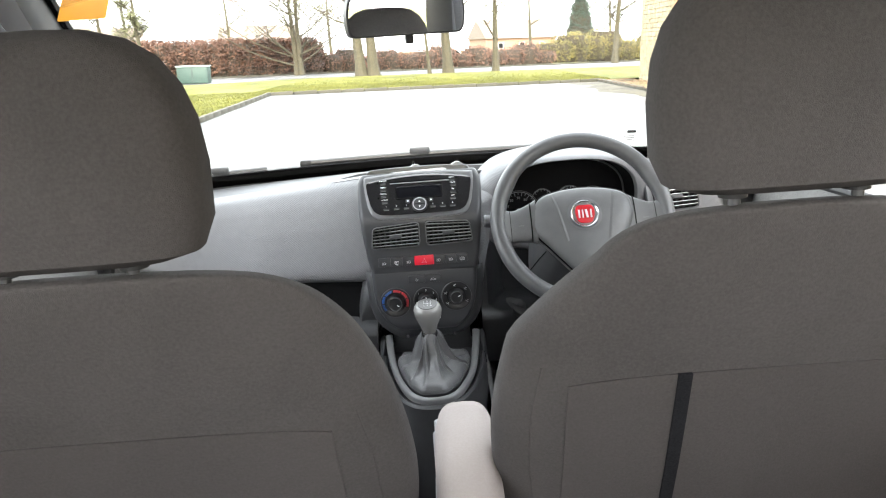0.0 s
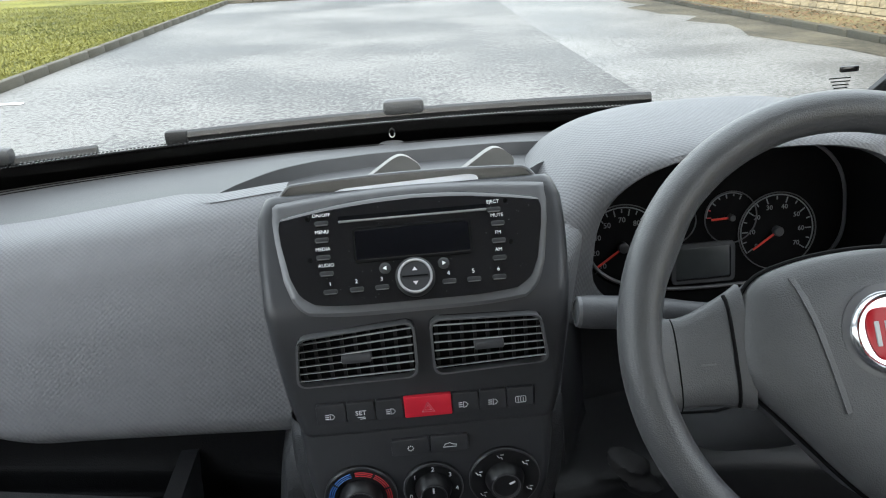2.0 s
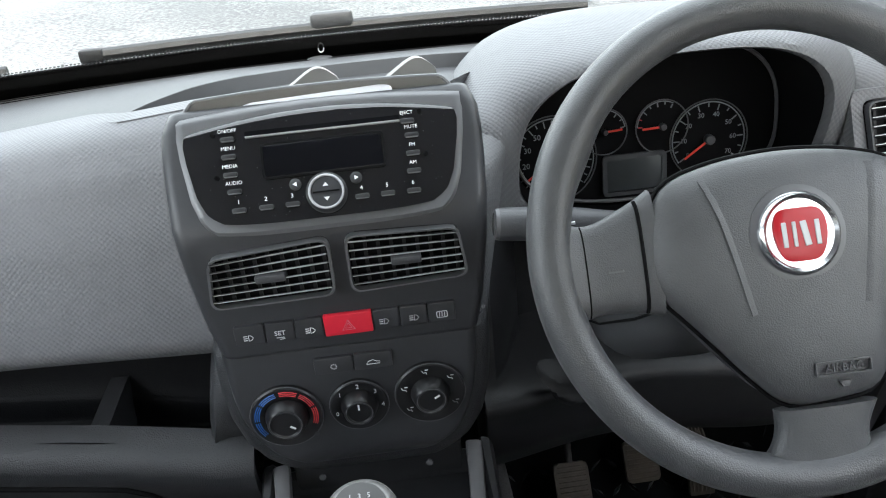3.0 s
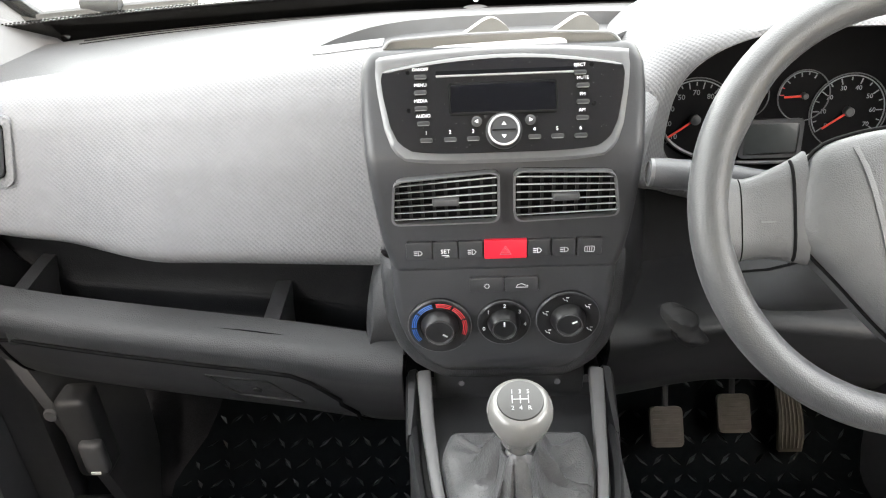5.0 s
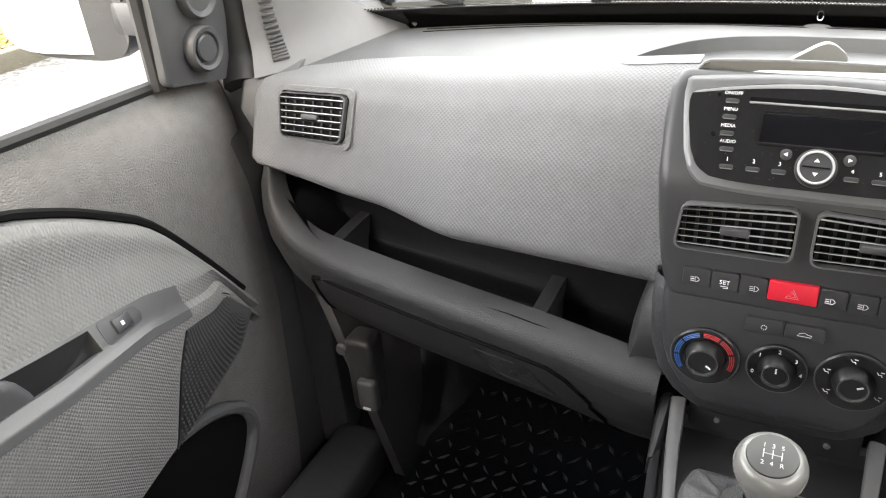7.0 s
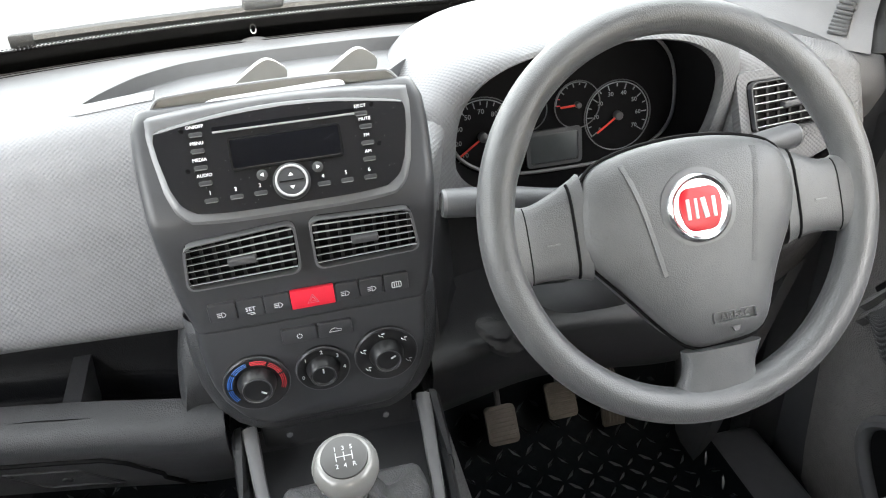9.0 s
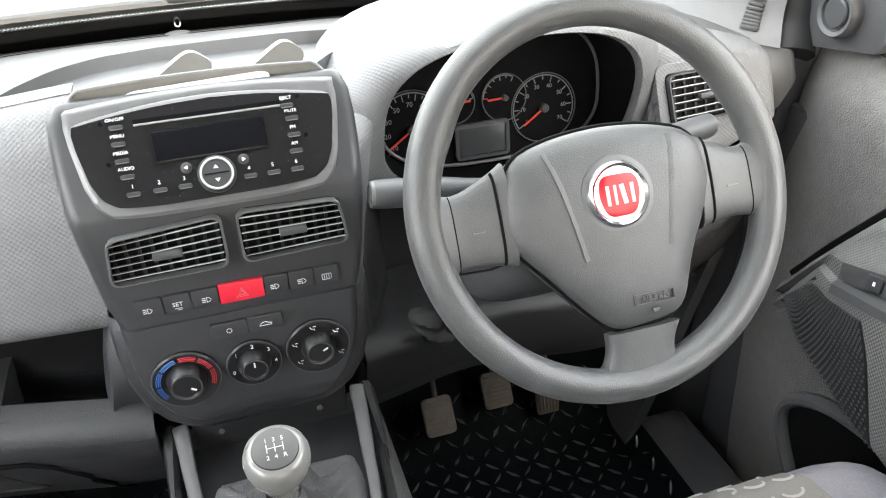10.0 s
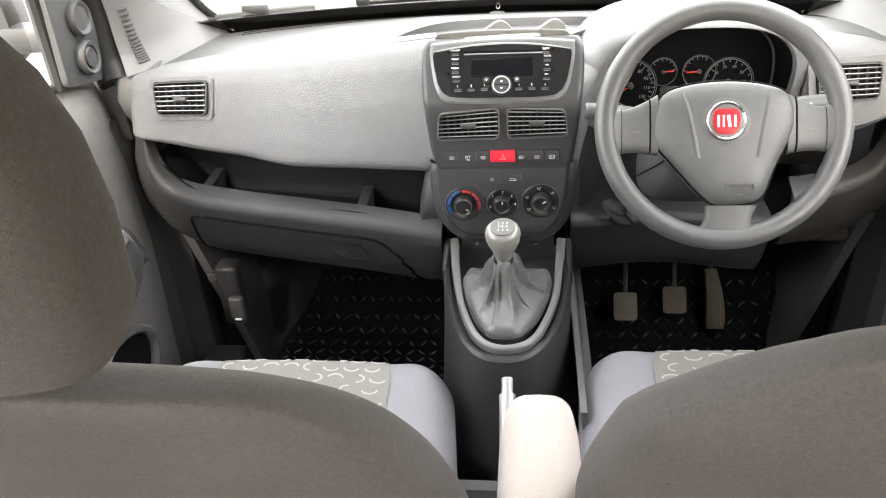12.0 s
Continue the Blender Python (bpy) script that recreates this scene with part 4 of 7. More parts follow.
part("slot_edge", slab(bmesh.new(), rect(-0.0605, 0.0775, 0.0645, 0.0788, 0.0005), at(M2, 0, 0, rz(0, 0) - 0.002), 0.004, 0.0, 0.0036), M_SILVER, radio)
mk = at(M2, 0, 0.0255, 0.005)
part("dial", lathe(bmesh.new(), [(0, 0), (0.0165, 0), (0.0165, 0.007), (0.0155, 0.009), (0.0140, 0.0098), (0.0125, 0.0085), (0, 0.0085)], mk, 40), M_BLACK, radio, "black round dial with a bright ring")
part("dial_ring", tube(bmesh.new(), [mk @ Vector((*p, 0.0094)) for p in arc(0, 0, 0.0134, 0, 351, 39)], 0.0011, 8, True), M_SILVER, radio)
part("dial_face", lathe(bmesh.new(), [(0, 0.008), (0.0122, 0.008), (0.0120, 0.0092), (0, 0.0098)], mk, 36), M_STACK, radio)
part("dial_bar", box(bmesh.new(), (0, 0, 0.0098), (0.021, 0.0012, 0.001), mk), M_HOLE, radio)
for s in (-1, 1):
    bm = slab(bmesh.new(), [(-0.0022, 0.0045 * s), (0.0022, 0.0045 * s), (0, 0.0075 * s)], at(mk, 0, 0, 0.0102), 0.0008)
    part("dial_arrow", bm, M_WHITE, radio)
    ma = at(M2, s * 0.0243, 0.035, rz(0.024, 0))
    part("arrow_key", lathe(bmesh.new(), [(0, 0), (0.0048, 0), (0.0048, 0.0018), (0.0040, 0.0024), (0, 0.0024)], ma, 20), M_BLACK, radio)
    part("key_arrow", slab(bmesh.new(), [(-0.0012 * s, -0.0018), (0.002 * s, 0), (-0.0012 * s, 0.0018)], at(ma, 0, 0, 0.0028), 0.0006), M_WHITE, radio)


def radio_key(x, y, text, size=0.0042, gap=0.0070):
    m = at(M2, x, y, rz(x, y))
    part("key", slab(bmesh.new(), rect(-0.0058, -0.0020, 0.0058, 0.0020, 0.0018), m, 0.003, 0.0008, 0.0022), M_BLACK, radio)
    part("key_edge", slab(bmesh.new(), rect(-0.0050, -0.0021, 0.0050, -0.0015, 0.0003), m, 0.002, 0.0, 0.0024), M_TRIM, radio)
    writing(text, size, at(m, 0, gap, 0.0006), M_WHITE, radio)


for x, y, t in ((-0.0748, 0.0785, "ON/OFF"), (-0.0750, 0.0640, "MENU"), (-0.0748, 0.0492, "MEDIA"), (-0.0728, 0.0352, "AUDIO"), (0.0706, 0.0775, "EJECT"), (0.0728, 0.0655, "MUTE"), (0.0722, 0.0505, "FM"), (0.0712, 0.0358, "AM")):
    radio_key(x, y, t)
for x, t in ((-0.0705, "1"), (-0.0487, "2"), (-0.0278, "3"), (0.0276, "4"), (0.0482, "5"), (0.0692, "6")):
    radio_key(x, 0.0196, t, 0.0048, 0.0068)
for x, y in ((-0.0865, 0.0835), (-0.0862, 0.0480), (0.0815, 0.0850), (0.0825, 0.0490)):
    part("screw_hole", lathe(bmesh.new(), [(0, 0.0), (0.0018, 0.0), (0.0018, 0.0012), (0.0012, 0.0012), (0.0010, 0.0004), (0, 0.0004)], at(M2, x, y, rz(x, y) - 0.0004), 14), M_HOLE, radio)

# document slot above the radio with a sheet of paper in it
slot = thing("document_slot", (0, 1.62, 1.34), "grey plastic document slot on top of the dashboard", "document slot")


def slot_rim(k):
    """Rear rim of the slot, k from -1 to 1, in the plane of the radio."""
    e = abs(k)
    return 0.1165 * math.copysign(min(1.0, e * 1.0), k), 0.1200 - 0.0045 * e ** 2 - 0.022 * max(0.0, (e - 0.86) / 0.14) ** 2


def slot_back(u, v):
    x, y = slot_rim(2 * u - 1)
    return M2 @ Vector((x * (1 - 0.04 * v), y - 0.022 * v, -0.004 - 0.018 * v ** 0.6))


def slot_shell(u, v):
    x, y = slot_rim(2 * u - 1)
    return M2 @ Vector((x * (1 + 0.07 * v), y - 0.004 * v, -0.006 - 0.05 * v))


part("back_panel", sheet(bmesh.new(), slot_back, 60, 6, (0, 0.003, 0)), M_FLAP, slot, "pale grey inner wall of the slot")
part("outer_shell", sheet(bmesh.new(), slot_shell, 60, 6, (0, 0.003, -0.003)), M_SMOOTH, slot)
part("rim", tube(bmesh.new(), [M2 @ Vector((slot_rim(-1 + i / 30)[0], slot_rim(-1 + i / 30)[1] + 0.001, -0.0060)) for i in range(61)], 0.0019, 8), M_RAIL, slot)
part("slot_floor", slab(bmesh.new(), rect(-0.108, 0.094, 0.108, 0.104, 0.004), M2, 0.004, 0, -0.018), M_HOLE, slot)
mp = M2 @ pose(-0.002, 0.1000, -0.0085)
paper = slab(bmesh.new(), rounded([(-0.066, -0.006), (0.064, -0.006), (0.064, 0.0145), (0.055, 0.0165), (-0.056, 0.0125), (-0.066, 0.009)], 0.004), mp, 0.0006, 0, 0.0)
sheet_ob = tagged(part("paper_sheet", paper, M_PAPER), "folded sheet of white paper with faint print, in the document slot", "paper")
for k in range(16):
    if k % 6 != 4:
        part("print_bar", box(bmesh.new(), (-0.060 + 0.0075 * k, 0.0022 + 0.00045 * k, 0.0003), (0.0050, 0.0013, 0.0003), mp), M_PRINT, sheet_ob)
for x in (-0.046, 0.049):
    prof = rounded([(-0.008, -0.018), (0.004, -0.002), (0.032, 0.015), (0.040, 0.018), (0.048, 0.016), (0.062, 0.004), (0.054, -0.018)], 0.005)
    bm = slab(bmesh.new(), prof, pose(x, 1.694, 1.3245, 90, 0, 10), 0.009, 0.0015)
    tagged(part("tray_flap", bm, M_FLAP), "hinged pale grey plastic flap standing up from the dash tray", "tray flap", "dash tray flaps")


bm = lathe(bmesh.new(), [(0, 0), (0.02, 0), (0.016, 0.004), (0.010, 0.005), (0, 0.005)], pose(-0.02, 1.950, 1.2925), 24)
part("sun_sensor", bm, M_SMOOTH, dash)
mr = Matrix.Translation(screen_point(0.487, 0.016, 0.007)) @ pose(0, 0, 0, 41)
part("number_window", tube(bmesh.new(), [mr @ Vector((0.0035 * math.cos(a), 0.005 * math.sin(a), 0)) for a in [2 * math.pi * i / 20 for i in range(20)]], 0.0009, 5, True), M_WHITE, windscreen)

# ---- switch row ----
row = thing("switch_row", (0, 1.53, 1.152), "row of charcoal push switches with a red hazard switch", "switches")
EDGES = [-0.0968, -0.0706, -0.0454, -0.0206, 0.0216, 0.0452, 0.0692, 0.0938]
for k in range(7):
    red = k == 3
    bm = slab(bmesh.new(), rect(EDGES[k] + 0.0004, 0.1225 + (0.0 if red else 0.0006), EDGES[k + 1] - 0.0004, 0.1430 - (0.0 if red else 0.0006), 0.0012 if red else 0.002), M1, 0.004, 0.0009, 0.0045 if red else 0.004)
    key = part("hazard_switch" if red else "switch", bm, M_RED if red else M_STACK, row, "red hazard warning switch" if red else "")
    m = at(M1, (EDGES[k] + EDGES[k + 1]) / 2, 0.1310, 0.0046)
    if red:
        for r in (0.0058, 0.0030):
            tri = [(0, r), (-r * 0.92, -r * 0.62), (r * 0.92, -r * 0.62)]
            part("triangle_mark", tube(bmesh.new(), [m @ Vector((*p, 0)) for p in tri], 0.0003, 4, True), M_WHITE, key)
    elif k == 1:
        writing("SET", 0.0062, at(m, 0, 0.0012), M_WHITE, key)
        part("symbol", tube(bmesh.new(), [m @ Vector((x, y, 0)) for x, y in ((-0.0035, -0.003), (0.003, -0.003), (0.0035, -0.0045), (-0.001, -0.0048))], 0.00035, 4), M_WHITE, key)
    else:
        x0 = {0: 0.0, 2: 0.002, 4: -0.001, 5: 0.0012, 6: 0.0}[k]
        if k == 6:
            pts = rect(-0.0045, -0.003, 0.0045, 0.003, 0.0012)
        else:
            pts = [(x0 - 0.001, 0.0028), (x0 - 0.001, -0.0028), (x0 + 0.0012, -0.0022), (x0 + 0.003, 0), (x0 + 0.0012, 0.0022)]
        part("symbol", tube(bmesh.new(), [m @ Vector((p[0], p[1], 0)) for p in pts], 0.0003, 4, True), M_WHITE, key)
        for j in range(3):
            part("symbol", box(bmesh.new(), ((-0.0022 + 0.0022 * j) if k == 6 else (x0 - 0.0036), (0.0 if k == 6 else -0.002 + 0.002 * j), 0), (0.0005 if k == 6 else 0.0034, 0.004 if k == 6 else 0.0005, 0.0005), m), M_WHITE, key)

# ---- heater controls ----
heater = thing("heater_controls", (0, 1.53, 1.03), "three black rotary heater dials and two small switches", "heater controls")
for x0, x1 in ((-0.0355, -0.0012), (-0.0004, 0.0335)):
    key = part("switch", slab(bmesh.new(), rect(x0, 0.0825, x1, 0.0992, 0.0025), M1, 0.004, 0.0009, 0.0025), M_STACK, heater)
    m = at(M1, (x0 + x1) / 2, 0.0900, 0.0028)
    if x0 < -0.01:
        for j in range(8):
            a = radians(45 * j)
            part("symbol", box(bmesh.new(), (0.0024 * math.cos(a), 0.0024 * math.sin(a), 0), (0.0009, 0.0009, 0.0004), m), M_WHITE, key)
    else:
        part("symbol", tube(bmesh.new(), [m @ Vector((*p, 0)) for p in ((-0.006, -0.002), (-0.004, 0.001), (0, 0.0022), (0.003, 0.0005), (0.006, 0), (0.006, -0.002))], 0.0003, 4, True), M_WHITE, key)


def heater_dial(x, y, r, kr, turn, kind):
    m = at(M1, x, y, 0.0005)
    dial = part("dial", lathe(bmesh.new(), [(0, -0.004), (r, -0.004), (r, 0.0015), (r - 0.0015, 0.003), (kr + 0.004, 0.003), (kr + 0.002, 0.0015), (0, 0.0015)], m, 48), M_DIAL, heater)
    part("knob", lathe(bmesh.new(), [(0, 0), (kr + 0.001, 0), (kr, 0.004), (kr - 0.0008, 0.0055), (kr - 0.0025, 0.0125), (kr - 0.0038, 0.0140), (kr - 0.0055, 0.0137), (kr - 0.0065, 0.0128), (0, 0.0125)], m, 40), M_DIAL, dial)
    part("knob_edge", tube(bmesh.new(), [m @ Vector((*p, 0.0138)) for p in arc(0, 0, kr - 0.0046, 0, 351, 39)], 0.0005, 5, True), M_EDGE, dial)
    part("dial_edge", tube(bmesh.new(), [m @ Vector((*p, 0.0016)) for p in arc(0, 0, r - 0.0003, 0, 351, 39)], 0.0006, 5, True), M_EDGE, dial)
    part("pointer", box(bmesh.new(), (0, (kr - 0.006) * 0.55, 0.0130), (0.0016, 0.0055, 0.0008), at(m, 0, 0, 0, turn)), M_WHITE, dial)
    if kind == 0:
        for rad in (0.0282, 0.0264, 0.0246):
            for a0, a1, mt in ((218, 185, M_BLUE), (180, 145, M_BLUE), (140, 104, M_BLUE)):
                part("scale_arc", tube(bmesh.new(), [m @ Vector((*p, 0.0032)) for p in arc(0, 0, rad, a0, a1, 8)], 0.00055, 4), mt, dial)
            for a0, a1 in ((96, 62), (57, 22), (17, -22)):
                part("scale_arc", tube(bmesh.new(), [m @ Vector((*p, 0.0032)) for p in arc(0, 0, rad, a0, a1, 8)], 0.00055, 4), M_REDPRINT, dial)
    elif kind == 1:
        for t, a in (("0", 196), ("1", 138), ("2", 88), ("3", 42), ("4", -2)):
            writing(t, 0.0062, at(m, 0.0216 * math.cos(radians(a)), 0.0216 * math.sin(radians(a)), 0.0034), M_WHITE, dial, "numeral")
    else:
        for a in (215, 160, 98, 40, -28):
            c, s = 0.0250 * math.cos(radians(a)), 0.0250 * math.sin(radians(a))
            part("symbol", tube(bmesh.new(), [m @ Vector((c + dx, s + dy, 0.0032)) for dx, dy in ((-0.0025, 0.0015), (-0.001, -0.001), (0.0015, -0.001), (0.002, -0.0028))], 0.00045, 4), M_WHITE, dial)
            part("symbol", box(bmesh.new(), (c + 0.002, s + 0.0018, 0.0032), (0.003, 0.0007, 0.0005), m), M_WHITE, dial)


heater_dial(-0.0680, 0.0420, 0.0330, 0.0190, -125, 0)
heater_dial(-0.0015, 0.0445, 0.0272, 0.0165, 0, 1)
heater_dial(0.0640, 0.0478, 0.0325, 0.0175, -62, 2)
part("warmth_mark", lathe(bmesh.new(), [(0, 0), (0.0022, 0), (0.0022, 0.0005), (0, 0.0005)], at(M1, -0.044, 0.020, 0.0036), 12), M_DARK, heater)

# ---- steering wheel, column and stalks ----
MW = pose(0.319, 1.422, 1.255, 90 - 30.5)
wheel = thing("steering_wheel", (0.319, 1.422, 1.255), "dark grey grained three-spoke steering wheel with a red badge", "steering wheel")
N = 96
bm = bmesh.new()
rows = []
for i in range(N):
    a = 2 * math.pi * i / N
    c, s = math.cos(a), math.sin(a)
    thumb = math.exp(-((math.degrees(math.atan2(s, abs(c))) - 28) / 9) ** 2)
    ring = []
    for j in range(18):
        b = 2 * math.pi * j / 18
        rr = 0.0155 + 0.003 * thumb * max(0, math.cos(b - math.pi))
        r = 0.1652 + rr * math.cos(b)
        ring.append(bm.verts.new(MW @ Vector((r * c, r * s, 0.0168 * math.sin(b)))))
    rows.append(ring)
for i in range(N):
    a, b = rows[i], rows[(i + 1) % N]
    for j in range(18):
        bm.faces.new((a[j], b[j], b[(j + 1) % 18], a[(j + 1) % 18]))
part("rim", bm, M_WHEEL, wheel)
COVER = rounded([(-0.086, 0.046), (-0.045, 0.058), (0.003, 0.062), (0.050, 0.058), (0.092, 0.046), (0.103, 0.008), (0.094, -0.022), (0.073, -0.060), (0.055, -0.112), (0.020, -0.1165), (-0.014, -0.1180), (-0.036, -0.097), (-0.072, -0.054), (-0.098, -0.026), (-0.098, 0.010)], 0.02, 4)


def pillow(bm, outline, m, mid, steps):
    rings = []
    for k, z in steps:
        rings.append([m @ Vector((mid[0] + (p[0] - mid[0]) * k, mid[1] + (p[1] - mid[1]) * k, z)) for p in outline])
    return loft(bm, rings)


def cover_z(x, y):
    """Height of the cover's front at a point."""
    a = math.atan2(y + 0.02, x - 0.002)
    edge = min(COVER, key=lambda p: abs(math.remainder(math.atan2(p[1] + 0.02, p[0] - 0.002) - a, 2 * math.pi)))
    k = math.hypot(x - 0.002, y + 0.02) / math.hypot(edge[0] - 0.002, edge[1] + 0.02)
    return lerp([(0.05, 0.0215), (0.3, 0.021), (0.6, 0.0195), (0.8, 0.0165), (0.93, 0.0115), (0.985, 0.006), (1.0, 0.0)], k)


part("airbag_cover", pillow(bmesh.new(), COVER, MW, (0.002, -0.02), [(0.97, -0.030), (1.0, -0.010), (1.0, 0.0), (0.985, 0.006), (0.93, 0.0115), (0.8, 0.0165), (0.6, 0.0195), (0.3, 0.021), (0.05, 0.0215)]), M_PADW, wheel, "dark grey grained airbag cover")
for s in (-1, 1):
    prof = spline([(s * 0.090, 0.000, -0.006), (s * 0.115, -0.004, -0.007), (s * 0.14, -0.008, -0.006), (s * 0.165, -0.008, 0.0)], 14)
    rings = []
    for i, p in enumerate(prof):
        t = i / 13
        h = 0.045 - 0.023 * t ** 0.8 + 0.030 * t ** 5
        d = 0.014 - 0.002 * t + 0.003 * t ** 4
        rings.append([MW @ Vector((p.x, p.y + h * math.copysign(abs(math.cos(b)) ** 0.6, math.cos(b)), p.z + d * math.copysign(abs(math.sin(b)) ** 0.7, math.sin(b)))) for b in [2 * math.pi * j / 20 for j in range(20)]])
    part("spoke", loft(bmesh.new(), rings), M_PADW, wheel)
    for k, r in ((2, 0.0014), (9, 0.0006)):
        part("spoke_gap", tube(bmesh.new(), rings[k][1:10], r, 6), M_HOLE, wheel)
    part("spoke_mark", box(bmesh.new(), (s * 0.122, -0.010, 0.0085), (0.011, 0.0012, 0.0008), MW), M_EDGE, wheel)
rings = []
for i in range(12):
    t = i / 11
    w = 0.036 - 0.004 * math.sin(math.pi * t) + 0.014 * t ** 4
    rings.append([MW @ Vector((0.012 - 0.010 * t + w * math.copysign(abs(math.cos(b)) ** 0.6, math.cos(b)), -0.118 - 0.042 * t, 0.002 - 0.004 * t + 0.012 * math.copysign(abs(math.sin(b)) ** 0.7, math.sin(b)))) for b in [2 * math.pi * j / 20 for j in range(20)]])
part("spoke", loft(bmesh.new(), rings), M_PADW, wheel)
part("cover_gap", tube(bmesh.new(), [MW @ Vector((0.002 + (p[0] - 0.002) * 1.012, -0.02 + (p[1] + 0.02) * 1.012, 0.0005)) for p in COVER], 0.0016, 6, True), M_HOLE, wheel)
# creases on the cover
for pts in ([(-0.056, 0.045), (-0.046, 0.01), (-0.034, -0.05)], [(0.060, 0.045), (0.053, 0.01), (0.042, -0.05)]):
    part("crease", tube(bmesh.new(), [MW @ Vector((p.x, p.y, cover_z(p.x, p.y) - 0.0004)) for p in spline([(*q, 0) for q in pts], 18)], 0.0045, 10, flat=0.13), M_PADW, wheel)
mb = at(MW, 0.001, 0.001, 0.0205)
badge = part("badge", lathe(bmesh.new(), [(0, 0), (0.029, 0), (0.0285, 0.003), (0.026, 0.0055), (0.0235, 0.0035), (0, 0.0035)], mb, 48), M_CHROME, wheel, "round chrome-rimmed badge")
part("badge_surround", lathe(bmesh.new(), [(0, -0.002), (0.033, -0.002), (0.0335, 0.0005), (0.030, 0.001), (0, 0.001)], mb, 48), M_EDGE, wheel)
part("badge_field", slab(bmesh.new(), rounded([(-0.0165, 0.017), (0.0165, 0.017), (0.0195, 0.0), (0.0135, -0.019), (-0.0135, -0.019), (-0.0195, 0.0)], 0.008, 5), at(mb, 0, 0, 0.0035), 0.001, 0.0006, 0.001), M_BADGE, badge)
for x, w, sl in ((-0.0115, 0.0034, 0), (-0.0045, 0.0028, 0), (0.003, 0.0045, 8), (0.0115, 0.0034, 0)):
    part("badge_bar", box(bmesh.new(), (0, 0, 0), (w, 0.017, 0.001), at(mb, x, -0.0005, 0.0048, sl), bev=0.0004, seg=1), M_LETTER, badge)
ma = at(MW, 0.020, -0.092, cover_z(0.020, -0.092) + 0.0006) @ pose(0, 0, 0, 4)
part("airbag_plate", frame_ring(bmesh.new(), rect(-0.0195, -0.0048, 0.0195, 0.0048, 0.0015), rect(-0.0187, -0.004, 0.0187, 0.004, 0.001), ma, 0.003, 0.0016), M_WHEEL, wheel)
writing("AIRBAG", 0.0078, at(ma, 0, 0, 0.0012), M_WHEEL, wheel, "lettering", 0.0006)
part("horn_mark", slab(bmesh.new(), [(-0.004, -0.009), (0.004, -0.009), (0.002, -0.013), (-0.002, -0.013)], ma, 0.002, 0, 0.0012), M_WHEEL, wheel)

column = thing("steering_column", (0.322, 1.55, 1.12), "black plastic steering column shroud behind the wheel", "steering column")
rings = []
for t, w, h, dz in ((0, 0.052, 0.048, -0.004), (0.12, 0.068, 0.064, -0.010), (0.3, 0.080, 0.072, -0.018), (0.7, 0.092, 0.080, -0.024), (1, 0.090, 0.076, -0.022)):
    c = MW @ Vector((0, -0.01, -0.03 - 0.17 * t))
    rings.append([c + Vector((w * math.copysign(abs(math.cos(b)) ** 0.6, math.cos(b)), 0, dz + h * math.copysign(abs(math.sin(b)) ** 0.6, math.sin(b)))) for b in [2 * math.pi * j / 24 for j in range(24)]])
part("shroud", loft(bmesh.new(), rings), M_SMOOTH, column)
part("shroud_seam", tube(bmesh.new(), [r[12] + Vector((-0.0005, 0, -0.03)) for r in rings[1:]], 0.0012, 6), M_HOLE, column)
for s, p0, p1, lab in ((-1, (0.275, 1.53, 1.222), (0.136, 1.535, 1.236), "indicator stalk"), (1, (0.37, 1.53, 1.232), (0.532, 1.575, 1.229), "wiper stalk")):
    st = part("stalk", tube(bmesh.new(), spline([p0, Vector(p0).lerp(Vector(p1), 0.5), p1], 12), [0.009, 0.009, 0.0095, 0.010, 0.011, 0.0125, 0.0135, 0.014, 0.0142, 0.0142, 0.0142, 0.0138], 16), M_DARK, column, "dark grey " + lab)
    e = Vector(p1)
    d = (e - Vector(p0)).normalized()
    mm = Matrix.Translation(e) @ Vector((0, 0, 1)).rotation_difference(d).to_matrix().to_4x4()
    part("stalk_end", lathe(bmesh.new(), [(0, 0), (0.0135, 0), (0.013, 0.003), (0.010, 0.004), (0.0095, 0.0028), (0, 0.0028)], mm, 24), M_EDGE, st)
    for k in range(2):
        part("stalk_mark", box(bmesh.new(), Vector(p1).lerp(Vector(p0), 0.30 + 0.12 * k) + Vector((0, -0.0125, 0.006)), (0.006, 0.0012, 0.0022)), M_WHITE, st)
part("ignition_lock", lathe(bmesh.new(), [(0, 0), (0.016, 0), (0.016, 0.012), (0.011, 0.015), (0, 0.015)], pose(0.398, 1.53, 1.16, 90, 0, 30), 24), M_SILVER, column)

knee = thing("knee_panel", (0.35, 1.62, 0.9), "dark grey knee panel under the steering column", "knee panel")
KNEE = [(0.0, 1.640, 1.17), (0.3, 1.620, 1.06), (0.41, 1.616, 1.018), (0.46, 1.600, 1.009), (0.50, 1.594, 1.001), (0.54, 1.596, 0.992), (0.62, 1.604, 0.968), (0.78, 1.625, 0.915), (0.92, 1.652, 0.874), (0.97, 1.668, 0.866), (1.0, 1.70, 0.866)]


def knee_face(u, v):
    """Upright face, a rounded ledge, and the tuck towards the footwell."""
    y, z = ease([(k, a) for k, a, b in KNEE], v), ease([(k, b) for k, a, b in KNEE], v)
    sunk = min(1.0, max(0.0, u - 0.06) / 0.10) * min(1.0, max(0.0, (0.44 - v) / 0.05))
    return Vector((0.120 + 0.36 * u, y + 0.022 * math.sin(math.pi * u) ** 2 - 0.02 * (1 - u) ** 4 + 0.10 * sunk, z - 0.012 * math.sin(0.5 * math.pi * u)))


